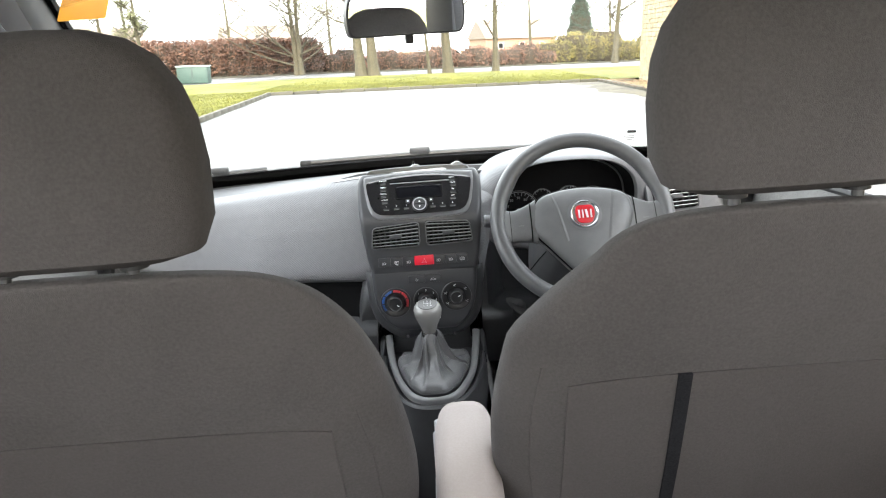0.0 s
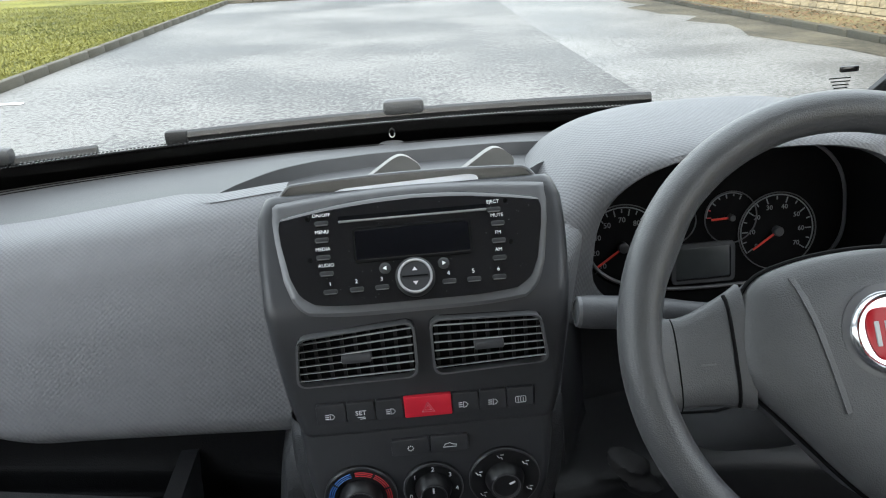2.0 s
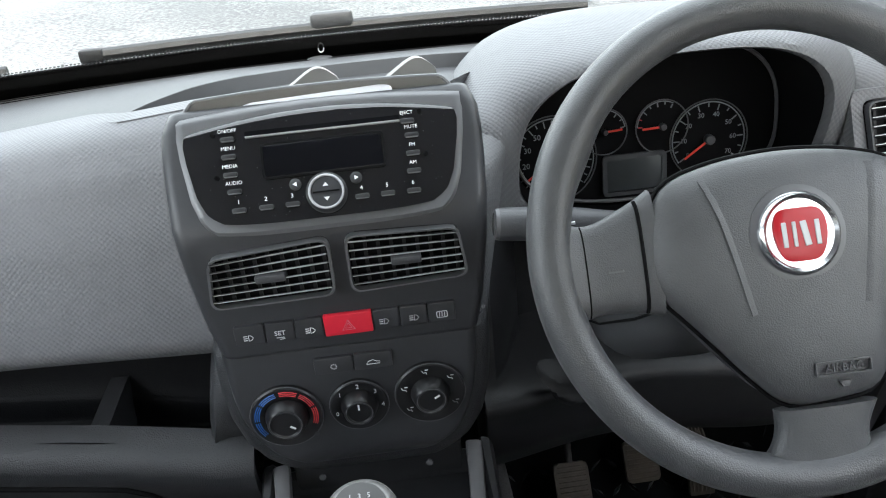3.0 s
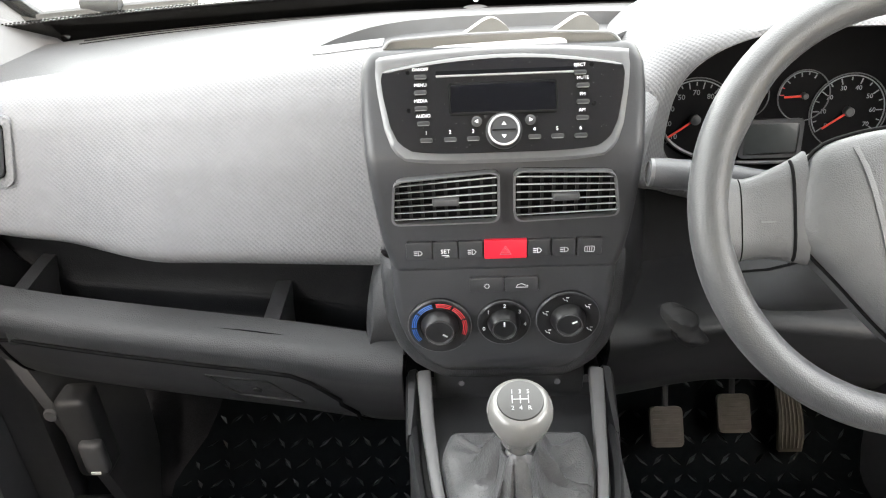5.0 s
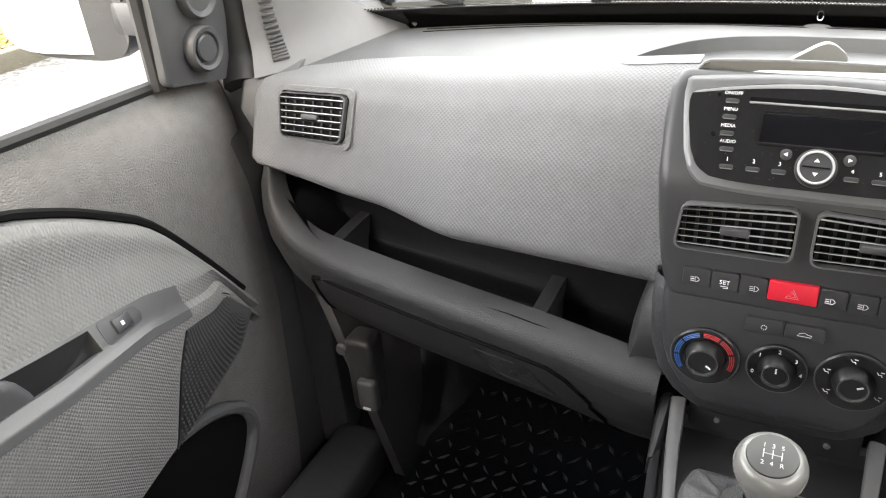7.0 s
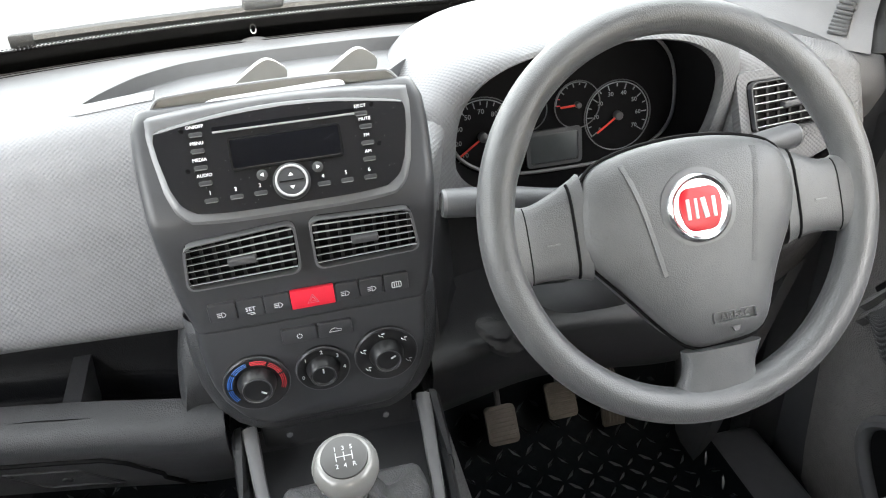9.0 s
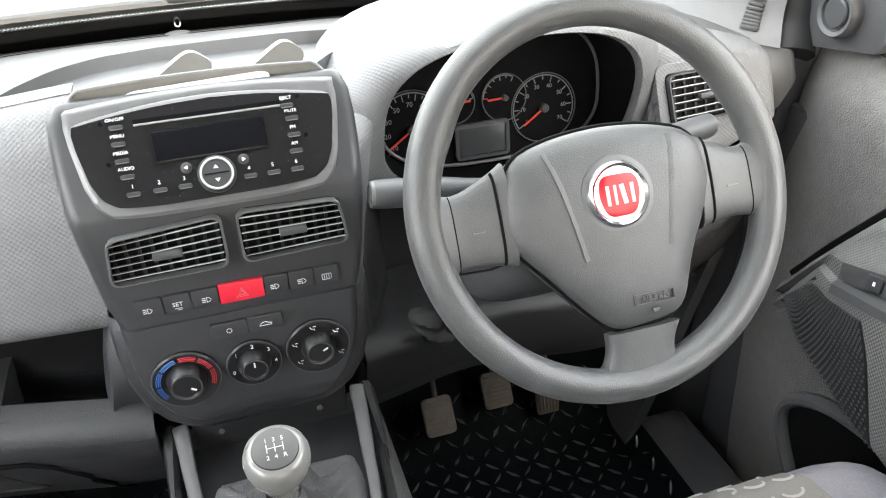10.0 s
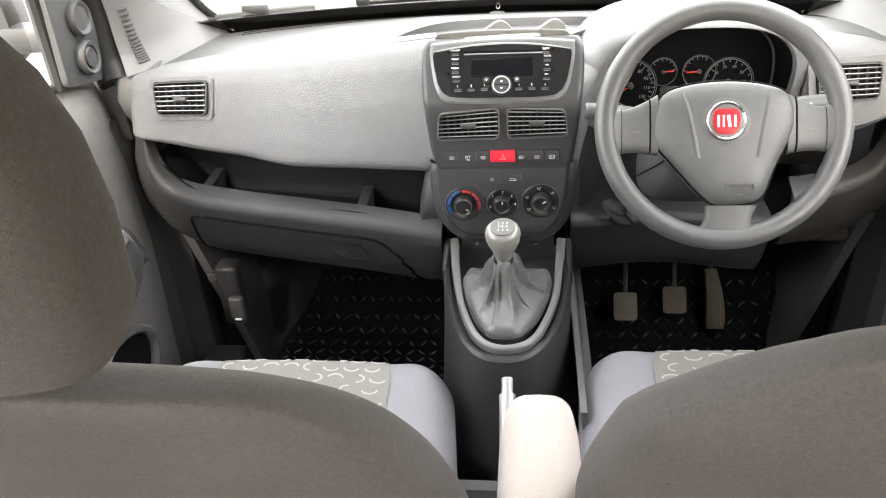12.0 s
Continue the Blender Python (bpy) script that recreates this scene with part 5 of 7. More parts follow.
part("panel", sheet(bmesh.new(), knee_face, 24, 48, (0, 0.015, 0)), M_BLACK, knee)
rings = []
for k in range(13):
    t = k / 12
    c = Vector((0.192 + 0.026 * t, 1.592 - 0.010 * math.sin(math.pi * t), 1.040 - 0.050 * t ** 1.2))
    g = 0.007 + 0.008 * math.sin(math.pi * min(1.0, 0.15 + 0.75 * t)) + 0.0022 * math.sin(11 * t)
    if k == 12:
        g *= 0.45
    rings.append([c + Vector((g * 1.25 * math.cos(a) + 0.002 * math.sin(3 * a + 9 * t), -g * 0.8 * math.sin(a) + 0.002 * math.sin(2 * a + 14 * t), 0.003 * math.cos(a + 2))) for a in [2 * math.pi * i / 20 for i in range(20)]])
part("cable_boot", loft(bmesh.new(), rings), M_SEAL, knee, "creased black rubber boot")

# ---- console, gear lever and handbrake ----
console = thing("centre_console", (0, 1.4, FLOOR), "black plastic floor console with grey top rails", "centre console")
OUT_PTS = [(-0.113, 1.578), (-0.106, 1.48), (-0.092, 1.39), (-0.068, 1.30), (-0.035, 1.246), (0.006, 1.232), (0.047, 1.246), (0.082, 1.30), (0.107, 1.39), (0.117, 1.48), (0.121, 1.578)]
outl = spline([(x, y, 0) for x, y in OUT_PTS], 48)


def console_ring(z, grow, dy=0.0):
    return [Vector((0.005 + (p.x - 0.005) * grow, 1.42 + (p.y - 1.42) * grow + dy, z)) for p in outl]


bm = loft(bmesh.new(), [console_ring(0.56, 1.25), console_ring(0.70, 1.12), console_ring(0.86, 1.03), console_ring(0.945, 1.0), console_ring(0.962, 0.985), console_ring(0.966, 0.95), console_ring(0.962, 0.90), console_ring(0.945, 0.88)], cap=True)
part("body", bm, M_BLACK, console)
RAIL = spline([(-0.0915, 1.558, 0.9860), (-0.0885, 1.530, 0.9790), (-0.0835, 1.483, 0.9735), (-0.0690, 1.390, 0.9705), (-0.0480, 1.315, 0.9695), (-0.0260, 1.276, 0.9690), (0.0060, 1.262, 0.9690), (0.0420, 1.276, 0.9690), (0.0640, 1.315, 0.9695), (0.0850, 1.390, 0.9705), (0.0955, 1.480, 0.9735), (0.1005, 1.530, 0.9790), (0.1025, 1.558, 0.9860)], 72)
rings = []
for i, p in enumerate(RAIL):
    d = (RAIL[min(71, i + 1)] - RAIL[max(0, i - 1)]).normalized()
    side = d.cross(Vector((0, 0, 1))).normalized()
    up = side.cross(d)
    w = 0.0052 + 0.0032 * max(0.0, (p.y - 1.38) / 0.18)
    rings.append([p + side * (w * a) + up * b for a, b in ((-1.0, -0.010), (-1.0, -0.001), (-0.86, 0.0016), (-0.5, 0.0026), (0.4, 0.0020), (0.84, 0.0004), (1.0, -0.0022), (1.0, -0.010))])
part("top_rail", loft(bmesh.new(), rings), M_RAIL, console, "satin grey rail round the gaiter")
for s, x in ((-1, -0.104), (1, 0.114)):
    part("rail_end", loft(bmesh.new(), [[Vector((x + s * a * g, y, z)) for a, z in ((-0.010, 0.94), (-0.010, 0.978 + h), (-0.004, 0.984 + h), (0.005, 0.982 + h), (0.010, 0.972 + h), (0.012, 0.94))] for y, g, h in ((1.480, 0.4, -0.018), (1.505, 0.6, -0.012), (1.540, 0.8, -0.004), (1.562, 0.85, 0.002), (1.568, 0.7, -0.002))]), M_BLACK, console)
    part("screw", lathe(bmesh.new(), [(0, 0), (0.0035, 0), (0.003, 0.0015), (0, 0.0015)], pose(s * 0.052 + 0.004, 1.530, 0.992, 75), 12), M_DARK, console)
part("front_wall", box(bmesh.new(), (0.005, 1.565, 0.96), (0.17, 0.01, 0.12), bev=0.003), M_BLACK, console)
part("carpet_side", sheet(bmesh.new(), lambda u, v: Vector((0.128 + 0.035 * v, 1.20 + 0.42 * u, 0.90 - 0.30 * v)), 6, 6, (-0.01, 0, 0)), M_FLANK, console, "grey carpet flank")

gear = thing("gear_lever", (0.005, 1.40, 0.96), "gear lever with a silver-grey knob and black leather gaiter", "gear lever")
rim_pts = rounded([(-0.060, 1.474), (0.078, 1.472), (0.083, 1.44), (0.076, 1.39), (0.054, 1.325), (0.028, 1.286), (-0.016, 1.286), (-0.040, 1.325), (-0.060, 1.39), (-0.069, 1.44)], 0.012, 4)
part("gaiter_frame", frame_ring(bmesh.new(), [(0.006 + (x - 0.006) * 1.03, 1.385 + (y - 1.385) * 1.03) for x, y in rim_pts], rim_pts, pose(0, 0, 0.966), 0.012, 0.002), M_BLACK, gear)
hem = spline([(x, y, 0.0) for x, y in rim_pts + rim_pts[:1]], 97)[:96]
SHAPE = [(0.0, 1.0, 0.0), (0.05, 1.0, 0.010), (0.14, 0.93, 0.017), (0.30, 0.77, 0.020), (0.45, 0.60, 0.027), (0.58, 0.46, 0.042), (0.70, 0.37, 0.062), (0.82, 0.30, 0.080), (0.92, 0.225, 0.092), (1.0, 0.17, 0.097)]
rings = []
for k in range(29):
    t = k / 28
    gz, zz = lerp([(a, b) for a, b, c in SHAPE], t), 0.964 + lerp([(a, c) for a, b, c in SHAPE], t)
    loose = math.sin(math.pi * min(1.0, max(0.0, (t - 0.04) / 0.92)))
    ring = []
    for i, p in enumerate(hem):
        a = 2 * math.pi * i / 96
        crease = 1 - 2 * abs(math.sin(2.5 * a + 1.1 * t + 0.5)) ** 0.6
        ripple = math.sin(9 * a - 7 * t + 1.3 * math.sin(3 * a))
        d = Vector((p.x - 0.006, p.y - 1.385)) * gz
        d += d.normalized() * loose * (0.0065 * crease + 0.0022 * ripple)
        ring.append(Vector((0.006 - 0.002 * t + d.x, 1.385 - 0.012 * t + d.y, zz + loose * (0.0055 * math.sin(2.5 * a + 2.4 * t + 1.4) ** 2 - 0.0045 * crease * (1 - t) + 0.0015 * ripple))))
    rings.append(ring)
part("gaiter", loft(bmesh.new(), rings, cap=False), M_LEATHER, gear, "creased black leather gaiter")
part("gaiter_seam", tube(bmesh.new(), [rings[k][30] + Vector((0, 0, 0.0012)) for k in range(2, 22)], 0.0011, 6), M_LEATHER, gear)
GK = pose(0.004, 1.362, 1.098, 14)
part("collar", lathe(bmesh.new(), [(0, -0.046), (0.015, -0.046), (0.016, -0.042), (0.015, -0.038), (0.0135, -0.034), (0, -0.034)], GK, 28), M_CHROME, gear, "chrome collar")
knob = part("knob", lathe(bmesh.new(), [(0, -0.036), (0.0135, -0.036), (0.0155, -0.030), (0.0185, -0.018), (0.0235, -0.006), (0.0268, 0.006), (0.0272, 0.013), (0.0258, 0.019), (0.0228, 0.0235), (0.0195, 0.0255), (0, 0.0258)], GK, 40), M_KNOB, gear, "satin silver-grey knob")
part("shift_plate", lathe(bmesh.new(), [(0, 0.0250), (0.0192, 0.0250), (0.0185, 0.0268), (0, 0.0278)], GK, 36), M_PLATE, knob, "dark glossy shift plate")
mg = at(GK, 0, 0, 0.0279)
for t, x, y in (("1", -0.0065, 0.0072), ("3", 0.0, 0.0072), ("5", 0.0065, 0.0072), ("2", -0.0065, -0.0082), ("4", 0.0, -0.0082), ("R", 0.0072, -0.0082)):
    writing(t, 0.0054, at(mg, x, y, -0.0003), M_LETTER, knob, "shift_letter")
for a, b in (((-0.0065, 0.0038), (-0.0065, -0.0038)), ((0, 0.0038), (0, -0.0038)), ((0.0065, 0.0038), (0.0065, -0.0038)), ((-0.0065, 0), (0.0065, 0))):
    part("shift_line", tube(bmesh.new(), [mg @ Vector((*a, -0.0002)), mg @ Vector((*b, -0.0002))], 0.0004, 5), M_LETTER, knob)

tray = thing("rear_console", (0.01, 1.0, FLOOR), "open black tray between the seats, lined in grey", "console tray")
bm = loft(bmesh.new(), [[Vector((0.012 + x * g, 0.93 + y * h, z)) for x, y in ((-0.07, -0.30), (0.07, -0.30), (0.075, 0.25), (-0.075, 0.25))] for z, g, h in ((0.56, 1.15, 1.05), (0.76, 1.05, 1.0), (0.78, 1.0, 0.98), (0.775, 0.86, 0.92), (0.66, 0.8, 0.88))])
part("tray", bm, M_DARK, tray)
part("cup_recess", lathe(bmesh.new(), [(0, 0), (0.034, 0), (0.036, 0.004), (0.036, 0.05), (0.040, 0.052), (0.042, 0.048), (0.042, 0.0), (0, -0.002)], pose(0.045, 1.10, 0.70), 32), M_HOLE, tray)
hb = thing("handbrake", (0.015, 1.0, 0.70), "grey handbrake lever with a push button tip", "handbrake")
pts = spline([(0.018, 0.86, 0.755), (0.016, 1.00, 0.83), (0.014, 1.12, 0.895), (0.012, 1.195, 0.935)], 24)
part("grip", tube(bmesh.new(), pts, [0.012 + 0.0045 * math.sin(math.pi * min(1, i / 16)) for i in range(24)], 16), M_SILVER, hb, "satin grey grip")
part("button", tube(bmesh.new(), [(0.012, 1.193, 0.934), (0.0115, 1.217, 0.947)], 0.0085, 14), M_SILVER, hb)
part("gaiter", loft(bmesh.new(), [[Vector((0.016 + g * 0.045 * math.cos(a), 0.93 + g * 0.10 * math.sin(a), z)) for a in [2 * math.pi * i / 20 for i in range(20)]] for z, g in ((0.72, 1.0), (0.76, 0.75), (0.80, 0.4))], True), M_BLACK, hb)

# ---- seats ----
def super_ring(cx, cy, z, hx, hy, e=0.55, n=40, tilt=0.0):
    out = []
    for i in range(n):
        a = 2 * math.pi * i / n
        c, s = math.cos(a), math.sin(a)
        x, y = hx * math.copysign(abs(c) ** e, c), hy * math.copysign(abs(s) ** e, s)
        out.append(Vector((cx + x, cy + y, z + tilt * y)))
    return out


def sy(z):
    """Depth of the reclined backrest at a height."""
    return 0.695 + (1.40 - z) * 0.46


def seat(cx, inner, lift, fwd, label, arm, head=0.0, broad=0.0, slim=0.0):
    """A front seat. inner: +1 where its inboard side is to the right."""
    root = thing("front_seat", (cx, 0.95 + fwd, FLOOR), label, "car seat", "front seats")
    # backrest
    rings = []
    table = ((0.80, 0.245, 0.055, 0), (0.92, 0.280, 0.070, 0), (1.05, 0.298, 0.072, 0), (1.15, 0.296, 0.068, 0), (1.25, 0.279, 0.062, 0), (1.31, 0.260, 0.053, -0.002), (1.345, 0.242, 0.046, -0.006), (1.375, 0.218, 0.037, -0.012), (1.396, 0.184, 0.028, -0.018), (1.406, 0.140, 0.021, -0.021), (1.411, 0.07, 0.012, -0.022))
    shift = [(z, dx) for z, hx, hy, dx in table]
    for p in spline([(z, hx, hy) for z, hx, hy, dx in table], 48):
        z, hx, hy = p
        slimmer = 1 - slim * max(0.0, min(1.0, (z - 1.26) / 0.10))
        rings.append(super_ring(cx, sy(z) + fwd + lerp(shift, z), z + lift, hx * slimmer, hy, 0.62, 72, -0.12))
    back = part("backrest", loft(bmesh.new(), rings), M_FABRIC, root, "grey cloth backrest")
    widths = [(0.80, 0.245), (0.92, 0.280), (1.05, 0.298), (1.15, 0.296), (1.25, 0.279), (1.31, 0.260), (1.345, 0.242)]
    depths = [(0.80, 0.055), (0.92, 0.070), (1.05, 0.072), (1.15, 0.068), (1.25, 0.062), (1.31, 0.056), (1.345, 0.046)]

    def rear(x, z, off=0.0):
        """A point on the back of the backrest."""
        hx, hy = lerp(widths, z), lerp(depths, z)
        y = -hy * max(0.0, 1 - abs(x / hx) ** 3.226) ** 0.31
        return Vector((cx + x, sy(z) + fwd + y - off, z + lift - 0.12 * y))

    bm = sheet(bmesh.new(), lambda u, v: rear((2 * u - 1) * 0.215, 1.205 - 0.36 * v - 0.012 * (2 * u - 1) ** 4, 0.002 + 0.002 * (1 - v)), 24, 14, (0, 0.012, 0))
    part("back_panel", bm, M_BACKCLOTH, back, "dark map pocket across the back of the seat")
    if arm:
        part("pocket_strap", sheet(bmesh.new(), lambda u, v: rear(inner * (0.096 - 0.016 * u - 0.012 * v), 1.205 - 0.34 * v, 0.006), 3, 12, (0, 0.005, 0)), M_CARPET, back, "narrow dark strap")
    for s in (-1, 1):
        pts = [rear(s * 0.86 * lerp(widths, z), z, 0.0) for z in [0.86 + 0.36 * i / 24 for i in range(25)]]
        part("seam", tube(bmesh.new(), pts, 0.0016, 6), M_FABRIC, back)
    # headrest
    rings = []
    yc = 0.668 + fwd
    for z, hx, hy in ((1.424, 0.095, 0.030), (1.432, 0.122, 0.042), (1.46, 0.134, 0.048), (1.51, 0.1365, 0.051), (1.55, 0.133, 0.050), (1.58, 0.124, 0.047), (1.605, 0.108, 0.042), (1.622, 0.085, 0.034), (1.631, 0.055, 0.022), (1.633, 0.02, 0.008)):
        rings.append(super_ring(cx, yc - (z - 1.45) * 0.05, z + lift + head, hx * 1.05, hy, 0.6, 72))
    hr = part("headrest", loft(bmesh.new(), rings), M_FABRIC, root, "grey cloth headrest")
    for s in (-1, 1):
        part("headrest_post", tube(bmesh.new(), [(cx + s * 0.06, yc, 1.38 + lift + head), (cx + s * 0.06, yc - 0.002, 1.46 + lift + head)], 0.006, 10), M_DARK, hr)
        part("post_sleeve", lathe(bmesh.new(), [(0, -0.012), (0.014, -0.012), (0.015, 0.006), (0.012, 0.009), (0, 0.009)], pose(cx + s * 0.06, yc + 0.004, 1.428 + lift + head), 16), M_BLACK, hr)
    # cushion
    def cushion(u, v, grow=0.0):
        x = 2 * u - 1
        y = 0.86 + 0.505 * v
        side = max(0.0, (abs(x) - 0.62) / 0.38)
        z = 0.865 + 0.035 * v + 0.018 * side - 0.055 * side ** 4 - 0.085 * max(0, (v - 0.86) / 0.14) ** 2.2
        half = 0.243 + broad + 0.012 * math.sin(math.pi * v) - 0.040 * max(0, (v - 0.78) / 0.22) ** 2
        return Vector((cx - inner * 0.012 + x * half, y + fwd - 0.02 * abs(x) ** 3 * v, z + lift * 0.5 + grow))

    bm = sheet(bmesh.new(), cushion, 44, 36, (0, -0.02, -0.13))
    cu = part("cushion", bm, M_BOLSTER, root, "pale grey-lilac cloth cushion bolsters")
    bm = sheet(bmesh.new(), lambda u, v: cushion(0.205 + 0.59 * u, v * 0.99, 0.003), 30, 36, (0, 0, -0.006))
    ins = part("cushion_insert", bm, M_INSERT, cu, "grey cushion centre with a pale hook pattern")
    rnd = random.Random(5)
    bm = bmesh.new()
    for i in range(8):
        for j in range(13):
            u0, v0 = 0.225 + 0.555 * (i + 0.5 + 0.3 * (j % 2 - 0.5)) / 8, 0.36 + 0.62 * (j + 0.5) / 13
            kind = rnd.choice((0, 1, 2, 3))
            a0 = kind * 90 + rnd.choice((0, 0, 15))
            pts = []
            for k in range(7):
                a = radians(a0 + 165 * k / 6)
                uu, vv = u0 + 0.025 * math.cos(a), v0 + 0.0165 * math.sin(a)
                pts.append(cushion(min(max(uu, 0.21), 0.79), min(vv, 0.985), 0.0036))
            tube(bm, pts, 0.0017, 4, flat=0.3, up=(0, 0, 1))
    tagged(part("hook_pattern", bm, M_PATTERN, ins), kind="stuff")
    bm = box(bmesh.new(), (cx, 1.02 + fwd, 0.70), (0.42, 0.52, 0.10), bev=0.02)
    part("seat_base", bm, M_BLACK, root)
    for s in (-1, 1):
        part("seat_rail", box(bmesh.new(), (cx + s * 0.17, 1.0 + fwd, 0.60), (0.05, 0.55, 0.10), bev=0.005), M_BLACK, root)
    if arm:
        rings = []
        for y, hx, hz, dz in ((0.78, 0.030, 0.040, 0.0), (0.785, 0.040, 0.055, 0.0), (0.82, 0.044, 0.068, 0.0), (0.92, 0.046, 0.072, 0.004), (1.00, 0.046, 0.071, 0.006), (1.035, 0.043, 0.064, 0.004), (1.055, 0.036, 0.050, 0.0), (1.064, 0.020, 0.028, -0.004)):
            rings.append([Vector((0.054 + hx * math.copysign(abs(math.cos(a)) ** 0.6, math.cos(a)), y + 0.25 * hz * math.sin(a), 0.998 + dz + hz * math.copysign(abs(math.sin(a)) ** 0.6, math.sin(a)))) for a in [2 * math.pi * i / 28 for i in range(28)]])
        part("armrest", loft(bmesh.new(), rings), M_ARMREST, root, "pale cloth folding armrest, tilted up")
    return root


seat(-0.310, 1, 0.0, 0.0, "passenger seat in grey cloth with a headrest", False)
seat(0.385, -1, 0.018, 0.030, "driver's seat in grey cloth with a headrest and folding armrest", True, 0.002, 0.025, 0.20)

# ---- doors ----
def door(s, name, label):
    root = thing(name, (s * 0.78, 1.2, FLOOR), label, "door", kind=structure)
    card_x = [(0.45, 0.750), (0.60, 0.742), (0.90, 0.735), (1.10, 0.738), (1.22, 0.748), (1.27, 0.768), (1.30, 0.785)]

    def card(u, v):
        y, z = 0.50 + 1.19 * u, 0.52 + 0.765 * v
        z += 0.015 * (1 - u) * v
        x = ease(card_x, z) + 0.02 * max(0, (u - 0.9) / 0.1) ** 2
        return Vector((s * x, y, z))

    part("door_card", sheet(bmesh.new(), card, 40, 40, (s * 0.02, 0, 0)), M_DOOR, root, "dark grained door card")
    arch = [(0.50, 1.240), (1.10, 1.246), (1.22, 1.245), (1.30, 1.234), (1.375, 1.200), (1.467, 1.143), (1.524, 1.070), (1.585, 0.985), (1.61, 0.94)]

    def station(y):
        """Section of the bulging door body at y: points from the arch to its foot."""
        a = ease(arch, y)
        p = 0.092 * lerp([(1.05, 1.0), (1.25, 0.94), (1.40, 0.72), (1.50, 0.48), (1.60, 0.2)], y)
        zo, zi = min(lerp([(0.5, 1.135), (1.2, 1.115), (1.4, 1.085), (1.5, 1.05)], y), a - 0.02), min(lerp([(0.5, 1.09), (1.16, 1.072), (1.38, 1.055), (1.5, 1.02)], y), a - 0.035)
        zl = lerp([(0.5, 0.80), (1.2, 0.815), (1.38, 0.855), (1.54, 0.895), (1.60, 0.945)], y)
        zl = min(zl, zi - 0.02)
        b = 0.742
        return [(b, a), (b - 0.014, a - 0.006), (b - 0.018 - 0.06 * p, a - 0.02), (b - 0.016 - 0.12 * p, a * 0.5 + zo * 0.5), (b - 0.016 - 0.42 * p, zo), (b - p + 0.010, zi + 0.006), (b - p + 0.002, zi), (b - p, zi - 0.012), (b - 0.92 * p, zi * 0.6 + zl * 0.4), (b - 0.55 * p - 0.012, zl + 0.01), (b - 0.45 * p, zl), (b, zl - 0.004)]

    def body(i0, i1):
        def f(u, v):
            y = 0.50 + 1.105 * u
            pts = station(y)
            k = i0 + (i1 - i0) * v
            i = min(int(k), i1 - 1)
            (x0, z0), (x1, z1) = pts[i], pts[i + 1]
            return Vector((s * (x0 + (x1 - x0) * (k - i)), y, z0 + (z1 - z0) * (k - i)))

        return f

    part("door_insert", sheet(bmesh.new(), body(0, 4), 56, 12, (s * 0.012, 0, 0)), M_DOORPAD, root, "dimpled grey door insert")
    part("lower_insert", sheet(bmesh.new(), body(7, 11), 56, 12, (s * 0.012, 0, 0)), M_DOORPAD, root, "dimpled grey face below the armrest")
    top = body(4, 7)
    bm = bmesh.new()
    U0, U1, U2, V0, V1 = 0.47, 0.735, (0.862 if s < 0 else 0.905), 0.035, 0.285
    for u0, u1, v0, v1, nu, nv in ((0, U0, 0, 1, 24, 12), (U1, U2, 0, 1, 10, 12), (U0, U1, 0, V0, 16, 1), (U0, U1, V1, 1, 16, 9)):
        sheet(bm, lambda u, v: top(u0 + (u1 - u0) * u, v0 + (v1 - v0) * v) + Vector((-s * 0.001, 0, 0.001)), nu, nv, (s * 0.010, 0, -0.004))
    part("armrest", bm, M_DOORARM, root, "smooth grey armrest plate")
    part("armrest_tip", sheet(bmesh.new(), lambda u, v: top(U2 + (1 - U2) * u, v), 12, 9, (s * 0.012, 0, -0.004)), M_DOORPAD, root)

    def cup(u, v):
        e = max(abs(2 * u - 1) ** 8, abs(2 * v - 1) ** 5)
        return top(U0 + (U1 - U0) * u, V0 + (V1 - V0) * v) + Vector((s * 0.012, 0, -0.035)) * (1 - e)

    part("pull_cup", sheet(bmesh.new(), cup, 40, 20, (s * 0.004, 0, -0.006)), M_BLACK, root, "dark recessed pull cup")

    def grip(u, v):
        p = top(0.49 + 0.165 * u, V0 + (V1 - V0) * (0.02 + 0.72 * v))
        return p + Vector((-s * 0.003, 0, 0.010)) * math.sin(math.pi * min(1, 0.15 + 0.85 * v)) ** 0.7 + Vector((0, 0, -0.03)) * max(abs(2 * u - 1) ** 8, v ** 6)

    part("pull_grip", sheet(bmesh.new(), grip, 24, 14, (s * 0.004, 0, -0.008)), M_DARK, root, "dark curved grip")
    us = 0.771 if s < 0 else 0.845
    p0, px, py = top(us, 0.15), top(us, 0.05) - top(us, 0.25), top(us + 0.03, 0.15) - top(us - 0.03, 0.15)
    ax, ay = px.normalized(), py.normalized()
    az = ax.cross(ay).normalized()
    az = az if az.z > 0 else -az
    ax = ay.cross(az)
    mp = Matrix(((ax.x, ay.x, az.x, p0.x), (ax.y, ay.y, az.y, p0.y), (ax.z, ay.z, az.z, p0.z), (0, 0, 0, 1)))
    ln = 0.065 if s > 0 else 0.03
    plate = part("switch_plate", slab(bmesh.new(), rounded([(-0.016, -ln), (0.016, -ln), (0.010, ln), (-0.010, ln)], 0.008), mp, 0.006, 0.001, 0.0022), M_DARK, root)
    for k in range(2 if s > 0 else 1):
        yk = -0.028 + 0.034 * k if s > 0 else 0.0
        part("window_switch", box(bmesh.new(), (0, yk, 0.0035), (0.018, 0.026, 0.006), mp, bev=0.0022), M_STACK, plate)
        part("switch_mark", box(bmesh.new(), (0, yk - 0.002, 0.0068), (0.005, 0.004, 0.0005), mp), M_WHITE, plate)
